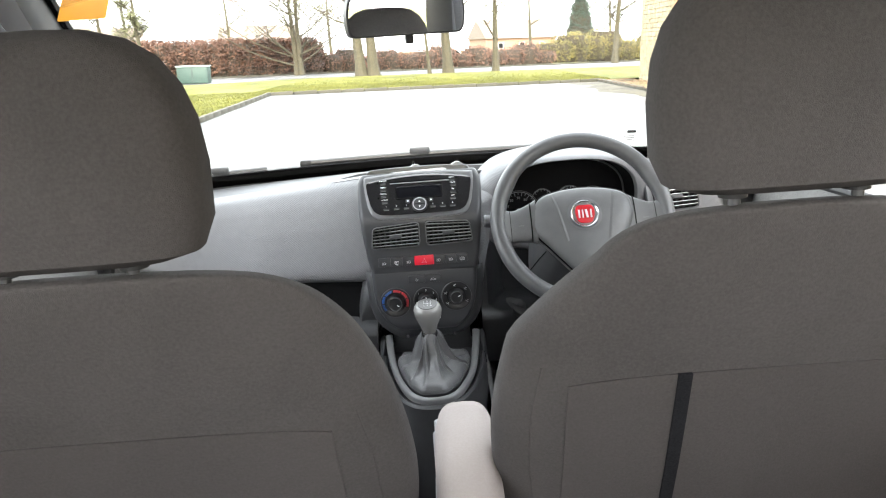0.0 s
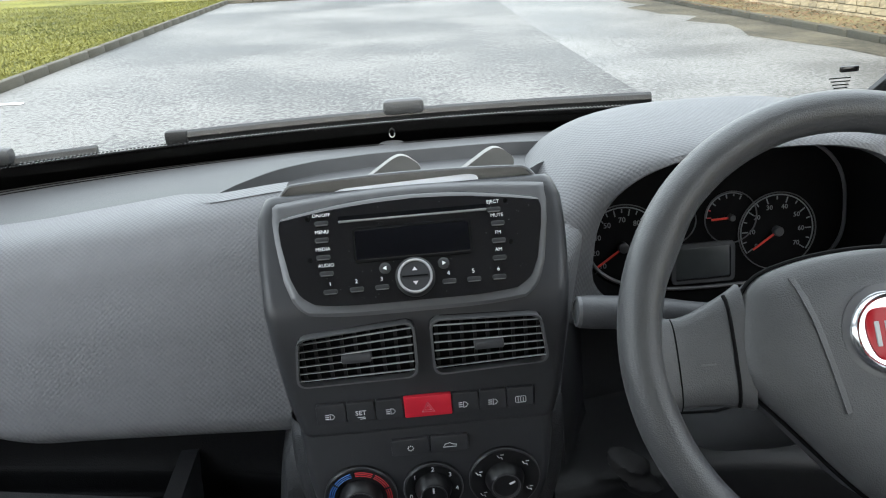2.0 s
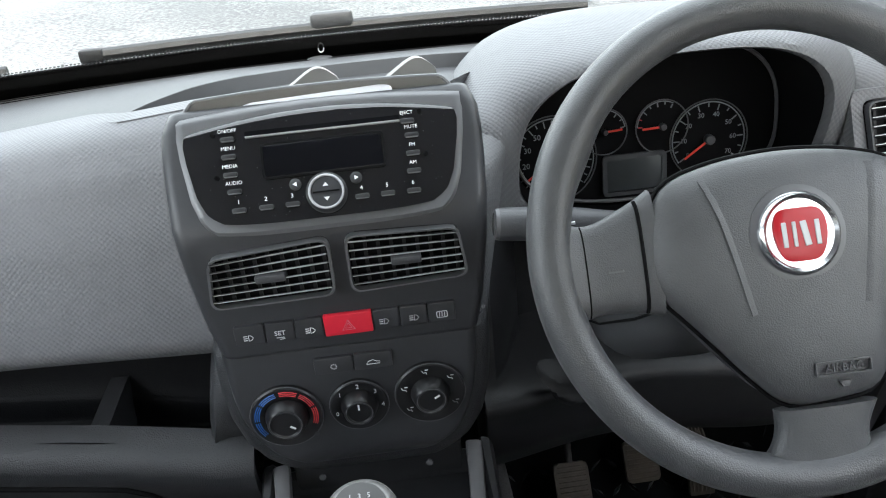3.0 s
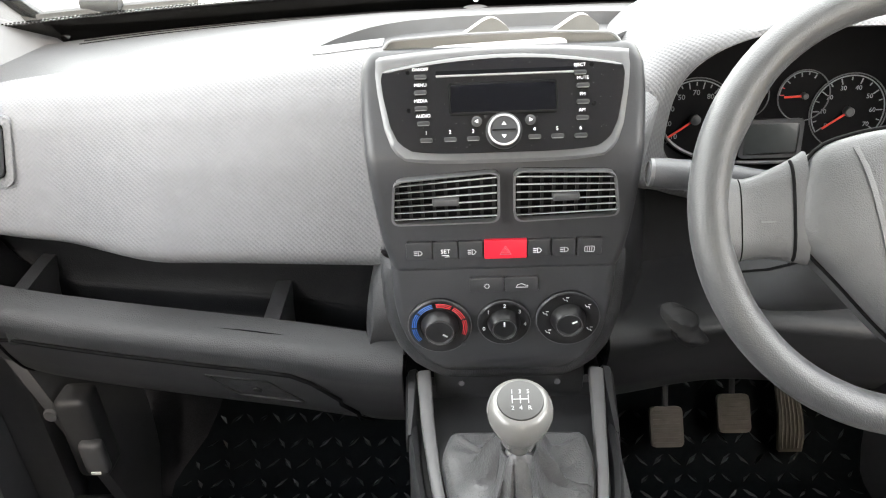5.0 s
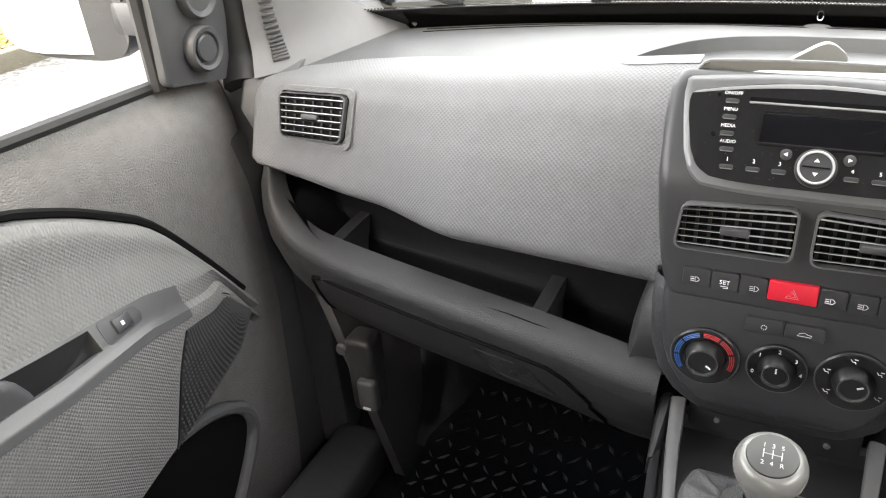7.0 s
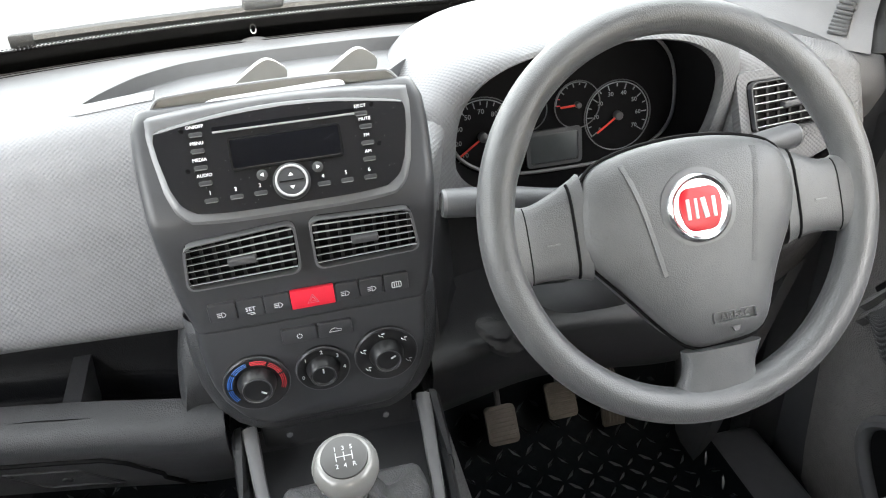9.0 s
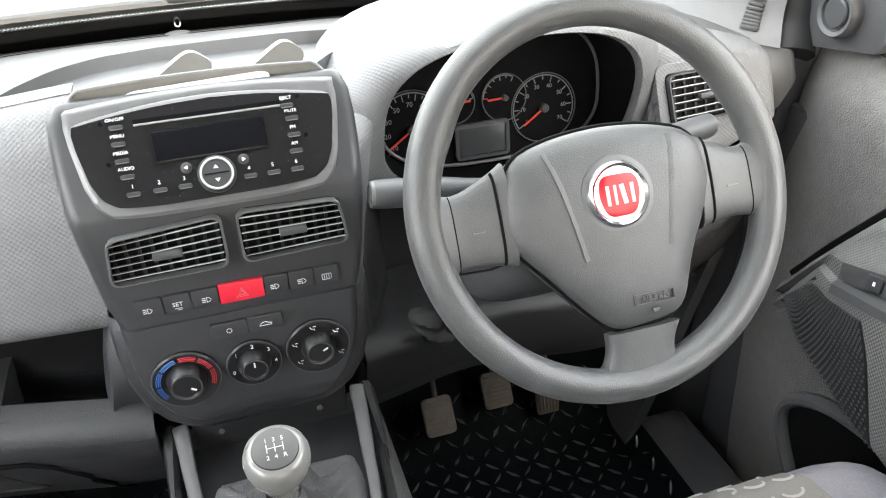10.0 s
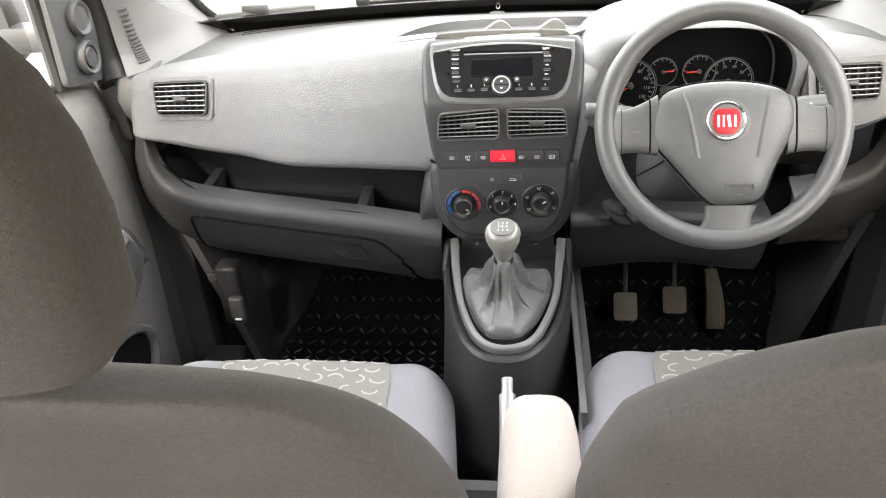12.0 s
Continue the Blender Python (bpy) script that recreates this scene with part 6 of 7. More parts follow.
    gap = [Vector((s * 0.7385, y, ease(arch, y) + 0.004)) for y in [0.5 + 1.10 * i / 60 for i in range(61)]]
    part("insert_gap", tube(bmesh.new(), gap, 0.006, 6), M_HOLE, root)

    # speaker mesh
    face = body(7, 11)

    def mesh_face(u, v):
        edge = 0.80 + 0.045 * (1 - v) - 0.035 * v
        p = face(edge + (0.985 - edge) * u, 0.06 + 0.66 * v)
        return p + Vector((-s * 0.003, 0, 0))

    grille = part("speaker_grille", sheet(bmesh.new(), mesh_face, 16, 16, (s * 0.004, 0, 0)), M_BLACK, root, "dark perforated speaker grille")
    bm = bmesh.new()
    for i in range(26):
        for j in range(34):
            p = mesh_face((i + 0.5 + 0.5 * (j % 2)) / 27, (j + 0.5) / 34)
            box(bm, p + Vector((-s * 0.0004, 0, 0)), (0.0016, 0.0024, 0.0030))
    tagged(part("grille_studs", bm, M_DOORARM, grille), kind="stuff")
    # lower pocket
    bin_out = spline([(0, 0.55, 0.84), (0, 1.20, 0.845), (0, 1.40, 0.845), (0, 1.50, 0.815), (0, 1.54, 0.76), (0, 1.50, 0.68), (0, 1.42, 0.60), (0, 1.30, 0.57)], 40)
    pts = [(p.y, p.z) for p in bin_out]
    bm = bmesh.new()
    m = Matrix(((0, 0, -s, s * 0.734), (1, 0, 0, 0), (0, 1, 0, 0), (0, 0, 0, 1)))
    # flat slab; its near-black colour paints the shade inside the pocket
    slab(bm, pts, m, 0.008, 0, 0.006)
    part("door_pocket", bm, M_HOLE, root, "door pocket drawn as a flat panel of painted shade")
    part("pocket_rim", tube(bmesh.new(), [Vector((s * 0.725, p.y, p.z)) for p in bin_out[8:]], 0.013, 10, flat=0.8), M_DOORARM, root)
    bm = sheet(bmesh.new(), lambda u, v: Vector((s * (0.70 + 0.02 * math.cos(math.pi * u)), 0.55 + 0.95 * u, 0.52 + (0.20 - 0.10 * u ** 3) * v)), 24, 6, (s * 0.012, 0, 0))
    part("pocket_wall", bm, M_DOOR, root)
    # window: sail panel, sealing strips, pane and frame
    sail = [(1.565, 1.285), (1.695, 1.262), (1.705, 1.36), (1.66, 1.43), (1.60, 1.52), (1.575, 1.52)]
    m = Matrix(((0, 0, -s, s * 0.748), (1, 0, 0, 0), (0, 1, 0, 0), (0, 0, 0, 1)))
    sp = part("mirror_sail", slab(bmesh.new(), rounded(sail, 0.012), m, 0.03, 0.004), M_DARK, root, "dark sail panel with a tweeter")
    part("tweeter", lathe(bmesh.new(), [(0, 0), (0.031, 0), (0.031, 0.010), (0.028, 0.014), (0.024, 0.013), (0.021, 0.010), (0, 0.012)], at(m, 1.645, 1.385, 0.0), 32), M_DARK, sp)
    kb = part("mirror_adjuster", lathe(bmesh.new(), [(0, 0), (0.030, 0), (0.030, 0.012), (0.027, 0.016), (0.022, 0.014), (0.020, 0.010), (0, 0.010)], at(m, 1.635, 1.318, 0.0), 32), M_DARK, sp)
    part("adjuster_cap", lathe(bmesh.new(), [(0, 0.008), (0.018, 0.008), (0.018, 0.013), (0.016, 0.015), (0, 0.015)], at(m, 1.635, 1.318, 0.0), 28), M_STACK, sp)
    part("window_seal", tube(bmesh.new(), [(s * 0.782, 0.5, 1.298), (s * 0.782, 1.2, 1.294), (s * 0.778, 1.57, 1.284)], 0.009, 8), M_SEAL, root)
    part("window_seal", tube(bmesh.new(), [(s * 0.770, 1.572, 1.28), (s * 0.768, 1.572, 1.50), (s * 0.760, 1.50, 1.62), (s * 0.735, 1.25, 1.82)], 0.012, 8), M_SEAL, root)
    part("window_seal", tube(bmesh.new(), [(s * 0.735, 1.25, 1.82), (s * 0.735, 0.5, 1.84)], 0.016, 8), M_SEAL, root)
    pane = part("window_pane", sheet(bmesh.new(), lambda u, v: Vector((s * (0.792 - 0.045 * v), 0.5 + (1.06 - 0.28 * v * v) * u, 1.28 + 0.55 * v)), 8, 8, (s * 0.004, 0, 0)), M_GLASS, root)
    pane.visible_shadow = False
    part("outer_skin", sheet(bmesh.new(), lambda u, v: Vector((s * (0.83 + 0.02 * math.sin(math.pi * v)), 0.48 + 1.30 * u, 0.42 + 0.85 * v)), 8, 8, (-s * 0.03, 0, 0)), M_BODY, root, "grey painted outer skin")
    return root


door(-1, "door_1", "closed passenger door with grey armrest and open pocket")
door(1, "door_2", "closed driver's door with switches on the armrest")
for s in (-1, 1):
    bm = sheet(bmesh.new(), lambda u, v, s=s: Vector((s * (0.56 + 0.12 * v), 1.70 + 0.24 * u, 0.54 + 0.42 * v)), 6, 10, (s * 0.02, 0, 0))
    kick = tagged(part("kick_panel", bm, M_DARK), "dark footwell side trim by the door hinge", "kick panel", "footwell side trims", structure)
    bm = box(bmesh.new(), (s * 0.66, 1.20, 0.555), (0.11, 1.1, 0.07), bev=0.02, seg=3)
    tagged(part("sill", bm, M_DARK), "black plastic door sill", "door sill", "door sills", structure)
release = thing("bonnet_release", (-0.60, 1.66, 0.70), "black bonnet release lever in the footwell", "release lever")
part("housing", box(bmesh.new(), (-0.605, 1.70, 0.77), (0.05, 0.05, 0.15), pose(0, 0, 0, 0, 0, 0), bev=0.012, seg=3), M_BLACK, release)
part("handle", box(bmesh.new(), (-0.590, 1.672, 0.745), (0.035, 0.02, 0.06), bev=0.008, seg=3), M_DARK, release)
part("lever_mark", box(bmesh.new(), (-0.590, 1.661, 0.722), (0.014, 0.002, 0.004)), M_WHITE, release)
part("stud", lathe(bmesh.new(), [(0, 0), (0.011, 0), (0.009, 0.005), (0, 0.005)], pose(-0.635, 1.68, 0.82, 90), 14), M_DARK, release)

# ---- rubber mats with a tread-plate pattern ----
def mat_piece(x0, x1, y0, y1, label, shape):
    def f(u, v):
        x, y = x0 + (x1 - x0) * u, y0 + (y1 - y0) * v
        rise = max(0.0, y - 1.76)
        z = FLOOR + 0.022 + 0.75 * rise + 0.9 * max(0.0, rise - 0.07)
        if shape < 0:
            x += 0.09 * (1 - u) * max(0.0, (y - 1.77) / 0.11)
        side = max(0.0, 0.4 - u / 0.10) if shape < 0 else max(0.0, (0.05 - (x1 - x)) / 0.05)
        return Vector((x, y - 0.2 * max(0.0, rise - 0.1), z + 0.05 * side ** 2))

    root = tagged(part("floor_mat", sheet(bmesh.new(), f, 24, 40, (0, 0, -0.006)), M_RUBBER), label, "floor mat", "footwell mats")
    bm = bmesh.new()
    nx, ny = int((x1 - x0) / 0.026), int((y1 - y0) / 0.026)
    for i in range(nx):
        for j in range(ny):
            u, v = (i + 0.5) / nx, (j + 0.5) / ny
            p, q, r = f(u, v), f(min(u + 0.02, 1), v), f(u, min(v + 0.02, 1))
            ex, ey = (q - p).normalized(), (r - p).normalized()
            nrm = ex.cross(ey).normalized()
            a = radians(45 if (i + j) % 2 else -45)
            d, w = ex * math.cos(a) + ey * math.sin(a), -ex * math.sin(a) + ey * math.cos(a)
            L, W = 0.0135, 0.0036
            base = [bm.verts.new(p + d * sx * L + w * sy * W * 0) if sy == 0 else bm.verts.new(p + w * sy * W) for sx, sy in ((1, 0), (0, 1), (-1, 0), (0, -1))]
            t1, t2 = bm.verts.new(p + d * L * 0.55 + nrm * 0.0030), bm.verts.new(p - d * L * 0.55 + nrm * 0.0030)
            for fc in ((base[0], base[1], t1), (base[1], base[2], t2), (base[1], t2, t1), (base[2], base[3], t2), (base[3], base[0], t1), (base[3], t1, t2)):
                bm.faces.new(fc)
    # bars get the paler colour that stands in for their glints
    tagged(part("tread_pattern", bm, M_TREAD, root), kind="stuff")


mat_piece(-0.54, -0.135, 1.10, 1.885, "shiny black rubber passenger mat with tread-plate bars", -1)
mat_piece(0.165, 0.60, 1.10, 1.96, "black rubber driver's mat with tread-plate bars", 1)



def toe_board(u, v):
    """Carpet rising under the dashboard."""
    rise = 0.26 * v
    return Vector((-0.70 + 0.57 * u, 1.76 + rise - 0.2 * max(0.0, rise - 0.1), FLOOR + 0.012 + 0.75 * rise + 0.9 * max(0.0, rise - 0.07)))


tagged(part("toe_board", sheet(bmesh.new(), toe_board, 8, 16, (0, 0.006, -0.006)), M_CARPET), "dark carpet rising under the dashboard", "carpet", kind=structure)

# ---- pedals ----
def pedal(x, y, z, w, h, lean, name, label, ribs):
    root = thing(name, (x, y + 0.06, FLOOR + 0.1), label, "pedal", "pedals")
    m = pose(x, y, z, 90 - lean)
    pad_ = part("pad", slab(bmesh.new(), rounded([(-w / 2, -h / 2), (w / 2, -h / 2), (w / 2, h / 2), (-w / 2, h / 2)], 0.008), m, 0.010, 0.002), M_PEDAL, root)
    for k in range(ribs):
        part("rib", box(bmesh.new(), (0, -h * 0.40 + h * 0.80 * k / (ribs - 1), 0.001), (w * 0.84, h * 0.04, 0.003), m, bev=0.0006, seg=1), M_PEDAL, pad_)
    top = m @ Vector((0, h * 0.3, -0.01))
    part("arm", tube(bmesh.new(), spline([top, top + Vector((0, 0.03, 0.08)), top + Vector((0.0, 0.05, 0.20))], 10), 0.0048, 8), M_DARK, root)


pedal(0.260, 1.768, 0.690, 0.050, 0.062, 38, "clutch_pedal", "worn ribbed rubber clutch pedal on a black arm", 8)
pedal(0.371, 1.795, 0.690, 0.050, 0.060, 38, "brake_pedal", "worn ribbed rubber brake pedal on a black arm", 8)
throttle = thing("accelerator_pedal", (0.462, 1.85, FLOOR + 0.1), "long curved accelerator pedal with upright ribs", "pedal", "pedals")


def throttle_face(u, v):
    x = 0.462 + (u - 0.5) * ease([(0, 0.026), (0.3, 0.034), (0.8, 0.040), (1, 0.036)], v) - 0.012 * (1 - v) ** 2
    return Vector((x, 1.835 - 0.060 * v - 0.012 * math.sin(math.pi * v), 0.745 - 0.120 * v))


pad_ = part("pad", sheet(bmesh.new(), throttle_face, 6, 16, (0, 0.010, -0.004)), M_PEDAL, throttle)
for k in range(6):
    part("rib", tube(bmesh.new(), [throttle_face(0.1 + 0.16 * k, 0.06 + 0.88 * i / 10) + Vector((0, -0.001, 0.0006)) for i in range(11)], 0.0017, 6), M_PEDAL, pad_)
part("arm", tube(bmesh.new(), spline([(0.452, 1.842, 0.735), (0.444, 1.850, 0.80), (0.440, 1.850, 0.90)], 10), 0.006, 8), M_DARK, throttle)
bm = box(bmesh.new(), (0.15, 1.60, 0.62), (0.02, 0.62, 0.30), pose(0, 0, 0, 0, 0, 0), bev=0.008)
tagged(part("console_flank", bm, M_FLANK), "grey carpeted flank beside the driver's footwell", "console flank", kind=structure)

# ---- mirrors, sun card, wipers ----
mirror = thing("rear_view_mirror", (0.006, 1.46, 1.66), "black framed rear-view mirror hung from the windscreen", "mirror")
mm = pose(0.006, 1.462, 1.652, 90 + 2.3, 0, 16)
shape = rounded([(-0.112, -0.030), (0.110, -0.030), (0.116, 0.012), (0.108, 0.044), (-0.108, 0.044), (-0.116, 0.012)], 0.012, 5)
part("case", slab(bmesh.new(), shape, mm, 0.032, 0.004), M_BLACK, mirror)
part("mirror_glass", slab(bmesh.new(), [(p[0] * 0.965, 0.007 + (p[1] - 0.007) * 0.92) for p in shape], mm, 0.003, 0.0, 0.0015), M_MIRROR, mirror)
part("dip_tab", slab(bmesh.new(), rounded([(-0.002, -0.030), (0.014, -0.030), (0.013, -0.046), (-0.001, -0.046)], 0.003), mm, 0.010, 0.002, -0.012), M_BLACK, mirror)
part("stem", tube(bmesh.new(), [(0.006, 1.48, 1.66), (0.006, 1.52, 1.735)], 0.011, 12), M_BLACK, mirror)

tagged(part("parking_card", slab(bmesh.new(), rect(-0.045, -0.03, 0.045, 0.03, 0.003), pose(-0.575, 1.43, 1.712, 52, 0, -4), 0.001), M_ORANGE), "orange card fixed high on the windscreen", "card")
for s in (-1, 1):
    vis = thing("sun_visor", (s * 0.36, 1.38, 1.82), "pale padded sun visor folded up under the roof", "sun visor", "sun visors")
    part("visor_board", box(bmesh.new(), (s * 0.36, 1.30, 1.835), (0.42, 0.17, 0.02), bev=0.008, seg=3), M_HEADLINER, vis)

for x0, x1, hub, z0 in ((-0.30, 0.33, 0.0, 0.064), (-0.72, -0.40, -0.52, 0.060)):
    wp = thing("windscreen_wiper", (hub, 2.0, 1.30), "black windscreen wiper lying along the foot of the glass", "wiper", "windscreen wipers")
    pts = [screen_point((x + 0.72) / 1.44, (0.030 if hub > -0.1 else 0.018), -0.016) for x in [x0 + (x1 - x0) * i / 16 for i in range(17)]]
    part("blade", tube(bmesh.new(), pts, 0.008, 8), M_BLACK, wp)
    part("blade_end", box(bmesh.new(), pts[0], (0.03, 0.016, 0.018), bev=0.004), M_SEAL, wp)
    h = screen_point((hub + 0.72) / 1.44, 0.038 if hub > -0.1 else 0.026, -0.024)
    part("blade_clip", box(bmesh.new(), h, (0.055, 0.022, 0.02), bev=0.006), M_DARK, wp)

for s in (-1,):
    dm = thing("door_mirror", (s * 0.90, 1.62, 1.30), "dark door mirror on a stub arm outside the passenger window", "door mirror")
    rings = []
    for y, g in ((1.64, 1.0), (1.66, 1.02), (1.72, 0.92), (1.77, 0.6), (1.785, 0.2)):
        rings.append([Vector((s * (1.0 + 0.125 * g * math.copysign(abs(math.cos(a)) ** 0.5, math.cos(a))), y, 1.372 + 0.085 * g * math.copysign(abs(math.sin(a)) ** 0.5, math.sin(a)))) for a in [2 * math.pi * i / 32 for i in range(32)]])
    part("housing", loft(bmesh.new(), rings), M_BLACK, dm)
    part("mirror_glass", slab(bmesh.new(), [(0.116 * math.copysign(abs(math.cos(a)) ** 0.5, math.cos(a)), 0.076 * math.copysign(abs(math.sin(a)) ** 0.5, math.sin(a))) for a in [2 * math.pi * i / 32 for i in range(32)]], pose(s * 1.0, 1.634, 1.372, 90, 0, 8), 0.004), M_MIRROR, dm)
    part("arm", box(bmesh.new(), (s * 0.855, 1.66, 1.35), (0.09, 0.05, 0.05), bev=0.012), M_BLACK, dm)

# ---- outdoors: the car park falls gently to the right ----
OUT = pose(0, 0, 0, 0, 2.29, 0)
random.seed(11)


def gpoint(x, y, z=0.0):
    return OUT @ Vector((x, y, z))


def poly_sheet(bm, pts, z, cells=1):
    vs = [bm.verts.new(gpoint(x, y, z)) for x, y in pts]
    bm.faces.new(vs)
    return bm


bm = bmesh.new()
bmesh.ops.create_grid(bm, x_segments=60, y_segments=60, size=400, matrix=OUT @ pose(0, 100, -0.12))
tagged(part("ground", bm, M_GRASS), "wide grassy ground around the car park", "ground", kind=structure)
bm = bmesh.new()
poly_sheet(bm, [(-5.2, -14), (7.2, -14), (7.4, 33.4), (-6.25, 30.2), (-5.30, 11)], 0.0)
poly_sheet(bm, [(-26, -14), (-5.2, -14), (-5.25, 3.0), (-26, 3.0)], 0.0)
tagged(part("car_park", bm, M_TARMAC), "worn grey tarmac car park, damp in places", "tarmac", kind=structure)


bm = bmesh.new()
poly_sheet(bm, [(2.50, -14), (2.55, 9), (2.75, 17), (3.05, 24), (3.45, 32.3), (7.25, 33.2), (7.1, -14)], 0.004)
tagged(part("tarmac_patch", bm, M_PATCH), "paler strip of tarmac", "tarmac", kind=structure)


rnd = random.Random(21)
edge = [(6.3 + rnd.uniform(-0.5, 0.4) - 0.02 * (y - 20) , y) for y in range(4, 34)]
bm = bmesh.new()
poly_sheet(bm, edge + [(7.36, 33.2), (7.2, 4)], 0.008)
tagged(part("moss_strip", bm, M_MOSS), "dark mossy strip of tarmac along the kerb", "moss", kind=structure)


def kerb(pts, name):
    root = thing(name, gpoint(*pts[0], 0), "worn concrete kerb edging the tarmac", "kerb", kind=structure)
    shared = None
    for (x0, y0), (x1, y1) in zip(pts, pts[1:]):
        a, b = gpoint(x0, y0), gpoint(x1, y1)
        n = max(1, round((b - a).length / 0.92))
        d = (b - a).normalized()
        ang = math.degrees(math.atan2(d.y, d.x))
        if shared is None:
            bm = box(bmesh.new(), (0, 0, 0.03), (0.905, 0.13, 0.20), bev=0.018, seg=2)
            first = part("kerb_stone", bm, M_KERB, root)
            shared = first.data
            for v in shared.vertices:
                v.co += offset_of(root)
            first.matrix_basis = pose(*(a + d * 0.46 - offset_of(root)), 0, 0, ang)
            k0 = 1
        else:
            k0 = 0
        for k in range(k0, n):
            o = new("kerb_stone", shared)
            o.parent = root
            c = a + d * ((b - a).length * (k + 0.5) / n)
            o.matrix_basis = pose(*(c - offset_of(root)), random.uniform(-1, 1), random.uniform(-0.6, 0.6), ang + random.uniform(-0.5, 0.5))


kerb([(-5.25, 3.0), (-5.30, 11), (-6.25, 30.2)], "kerb_west")
kerb([(-6.25, 30.2), (7.45, 33.4)], "kerb_north")
kerb([(7.40, 33.4), (7.22, 5.0)], "kerb_east")

# lawns on both sides with short blades near the kerb
bm = bmesh.new()
poly_sheet(bm, [(-60, 3.0), (-5.35, 3.0), (-5.40, 11), (-6.35, 30.3), (-14, 40), (-60, 14)], 0.09)
poly_sheet(bm, [(-6.35, 30.3), (7.5, 33.5), (30, 40), (40, 58), (14, 52), (-7, 46.5), (-14, 40)], 0.09)
tagged(part("lawn", bm, M_GRASS), "short yellow-green lawn beyond the kerb", "lawn", kind=structure)
rnd = random.Random(3)
verts, faces = [], []


def blade_patch(n, pick, h0, h1):
    for _ in range(n):
        x, y = pick()
        p = gpoint(x, y, 0.088)
        a, h, w = rnd.uniform(0, 6.28), rnd.uniform(h0, h1), rnd.uniform(0.008, 0.02)
        dx, dy = math.cos(a) * w, math.sin(a) * w
        k = len(verts)
        verts.extend(((p.x - dx, p.y - dy, p.z), (p.x + dx, p.y + dy, p.z), (p.x + rnd.uniform(-0.05, 0.05), p.y + rnd.uniform(-0.05, 0.05), p.z + h)))
        faces.append((k, k + 1, k + 2))


def pick_west():
    y = 7 + 24 * rnd.random() ** 1.3
    edge = -5.38 if y < 11 else -5.38 - 0.95 * (y - 11) / 19.2
    return edge - rnd.expovariate(0.22), y


def pick_north():
    x = rnd.uniform(-7, 8)
    return x, 30.45 + (x + 6.25) * 0.234 + rnd.expovariate(0.28)


blade_patch(70000, pick_west, 0.015, 0.055)
blade_patch(45000, pick_north, 0.02, 0.07)
me = bpy.data.meshes.new("grass_blades")
me.from_pydata(verts, [], faces)
me.materials.append(M_BLADES)
tagged(new("grass_blades", me), "short uneven blades of grass on the lawn", "grass", kind="stuff")

bm = bmesh.new()
poly_sheet(bm, [(7.45, 5.0), (8.75, 5.0), (8.75, 32.0), (7.6, 33.4)], 0.085)
tagged(part("soil_strip", bm, M_SOIL), "strip of bare soil and fallen leaves at the wall's foot", "soil", kind=structure)
verts, faces = [], []
for k in range(9000):
    x, y = (rnd.uniform(7.2, 8.75), rnd.uniform(5, 33)) if k % 3 else (-5.2 - abs(rnd.gauss(0, 0.5)), rnd.uniform(1.5, 7))
    p = gpoint(x, y, 0.10 if k % 3 or x < -5.3 else 0.02)
    a, w = rnd.uniform(0, 6.28), rnd.uniform(0.015, 0.035)
    i = len(verts)
    for q in range(4):
        verts.append((p.x + w * math.cos(a + q * 1.57), p.y + w * math.sin(a + q * 1.57) * 0.7, p.z + rnd.uniform(0, 0.025)))
    faces.append((i, i + 1, i + 2, i + 3))
me = bpy.data.meshes.new("fallen_leaves")
me.from_pydata(verts, [], faces)
me.materials.append(M_LEAFLITTER)
tagged(new("fallen_leaves", me), "brown fallen leaves lying along the kerbs", "leaves", kind="stuff")

# road with its dashes, and the far verge
bm = bmesh.new()
near, far = [(-70, 14), (-40, 27), (-14, 41), (-7, 46.6), (13, 53), (40, 64), (90, 84)], [(-76, 24), (-44, 37), (-18, 51), (-9, 57), (12, 64), (38, 75), (90, 96)]
for k in range(len(near) - 1):
    vs = [bm.verts.new(gpoint(*p, 0.02)) for p in (near[k], near[k + 1], far[k + 1], far[k])]
    bm.faces.new(vs)
tagged(part("road", bm, M_TARMAC), "grey tarmac road beyond the lawn", "road", kind=structure)
for k in range(26):
    t = k / 25 * (len(near) - 1.001)
    i = int(t)
    a = (Vector(near[i]).lerp(Vector(near[i + 1]), t - i) + Vector(far[i]).lerp(Vector(far[i + 1]), t - i)) / 2
    d = (Vector(near[i + 1]) - Vector(near[i])).normalized()
    ob = part("lane_dash", box(bmesh.new(), (0, 0, 0), (1.9, 0.12, 0.006), OUT @ pose(a.x, a.y, 0.026, 0, 0, math.degrees(math.atan2(d.y, d.x)))), M_ROADPAINT)
    tagged(ob, "worn white lane dash on the road", "road marking", "lane dashes", structure)
kerb([(-44, 37.2), (-18, 51.2), (-9, 57.2), (12, 64.2), (38, 75.2)], "kerb_far")

# stone wall of the building to the right
wall = thing("wall_building", gpoint(8.8, 20, 0), "cream limestone block wall of a building", "stone wall", kind=structure)
bm = bmesh.new()
box(bm, (9.05, 10.0, 2.2), (0.46, 44.0, 5.0), OUT)
box(bm, (9.9, 32.3, 2.2), (1.2, 0.5, 5.0), OUT)
part("wall_core", bm, M_MORTAR, wall)
proto = part("stone_block", box(bmesh.new(), (0, 0, 0), (0.06, 1.0, 1.0), bev=0.03, seg=1), M_STONE, wall)
for v in proto.data.vertices:
    v.co += offset_of(wall)
first = True
rnd = random.Random(8)
z, count = 0.02, 0
verts, faces = [], []
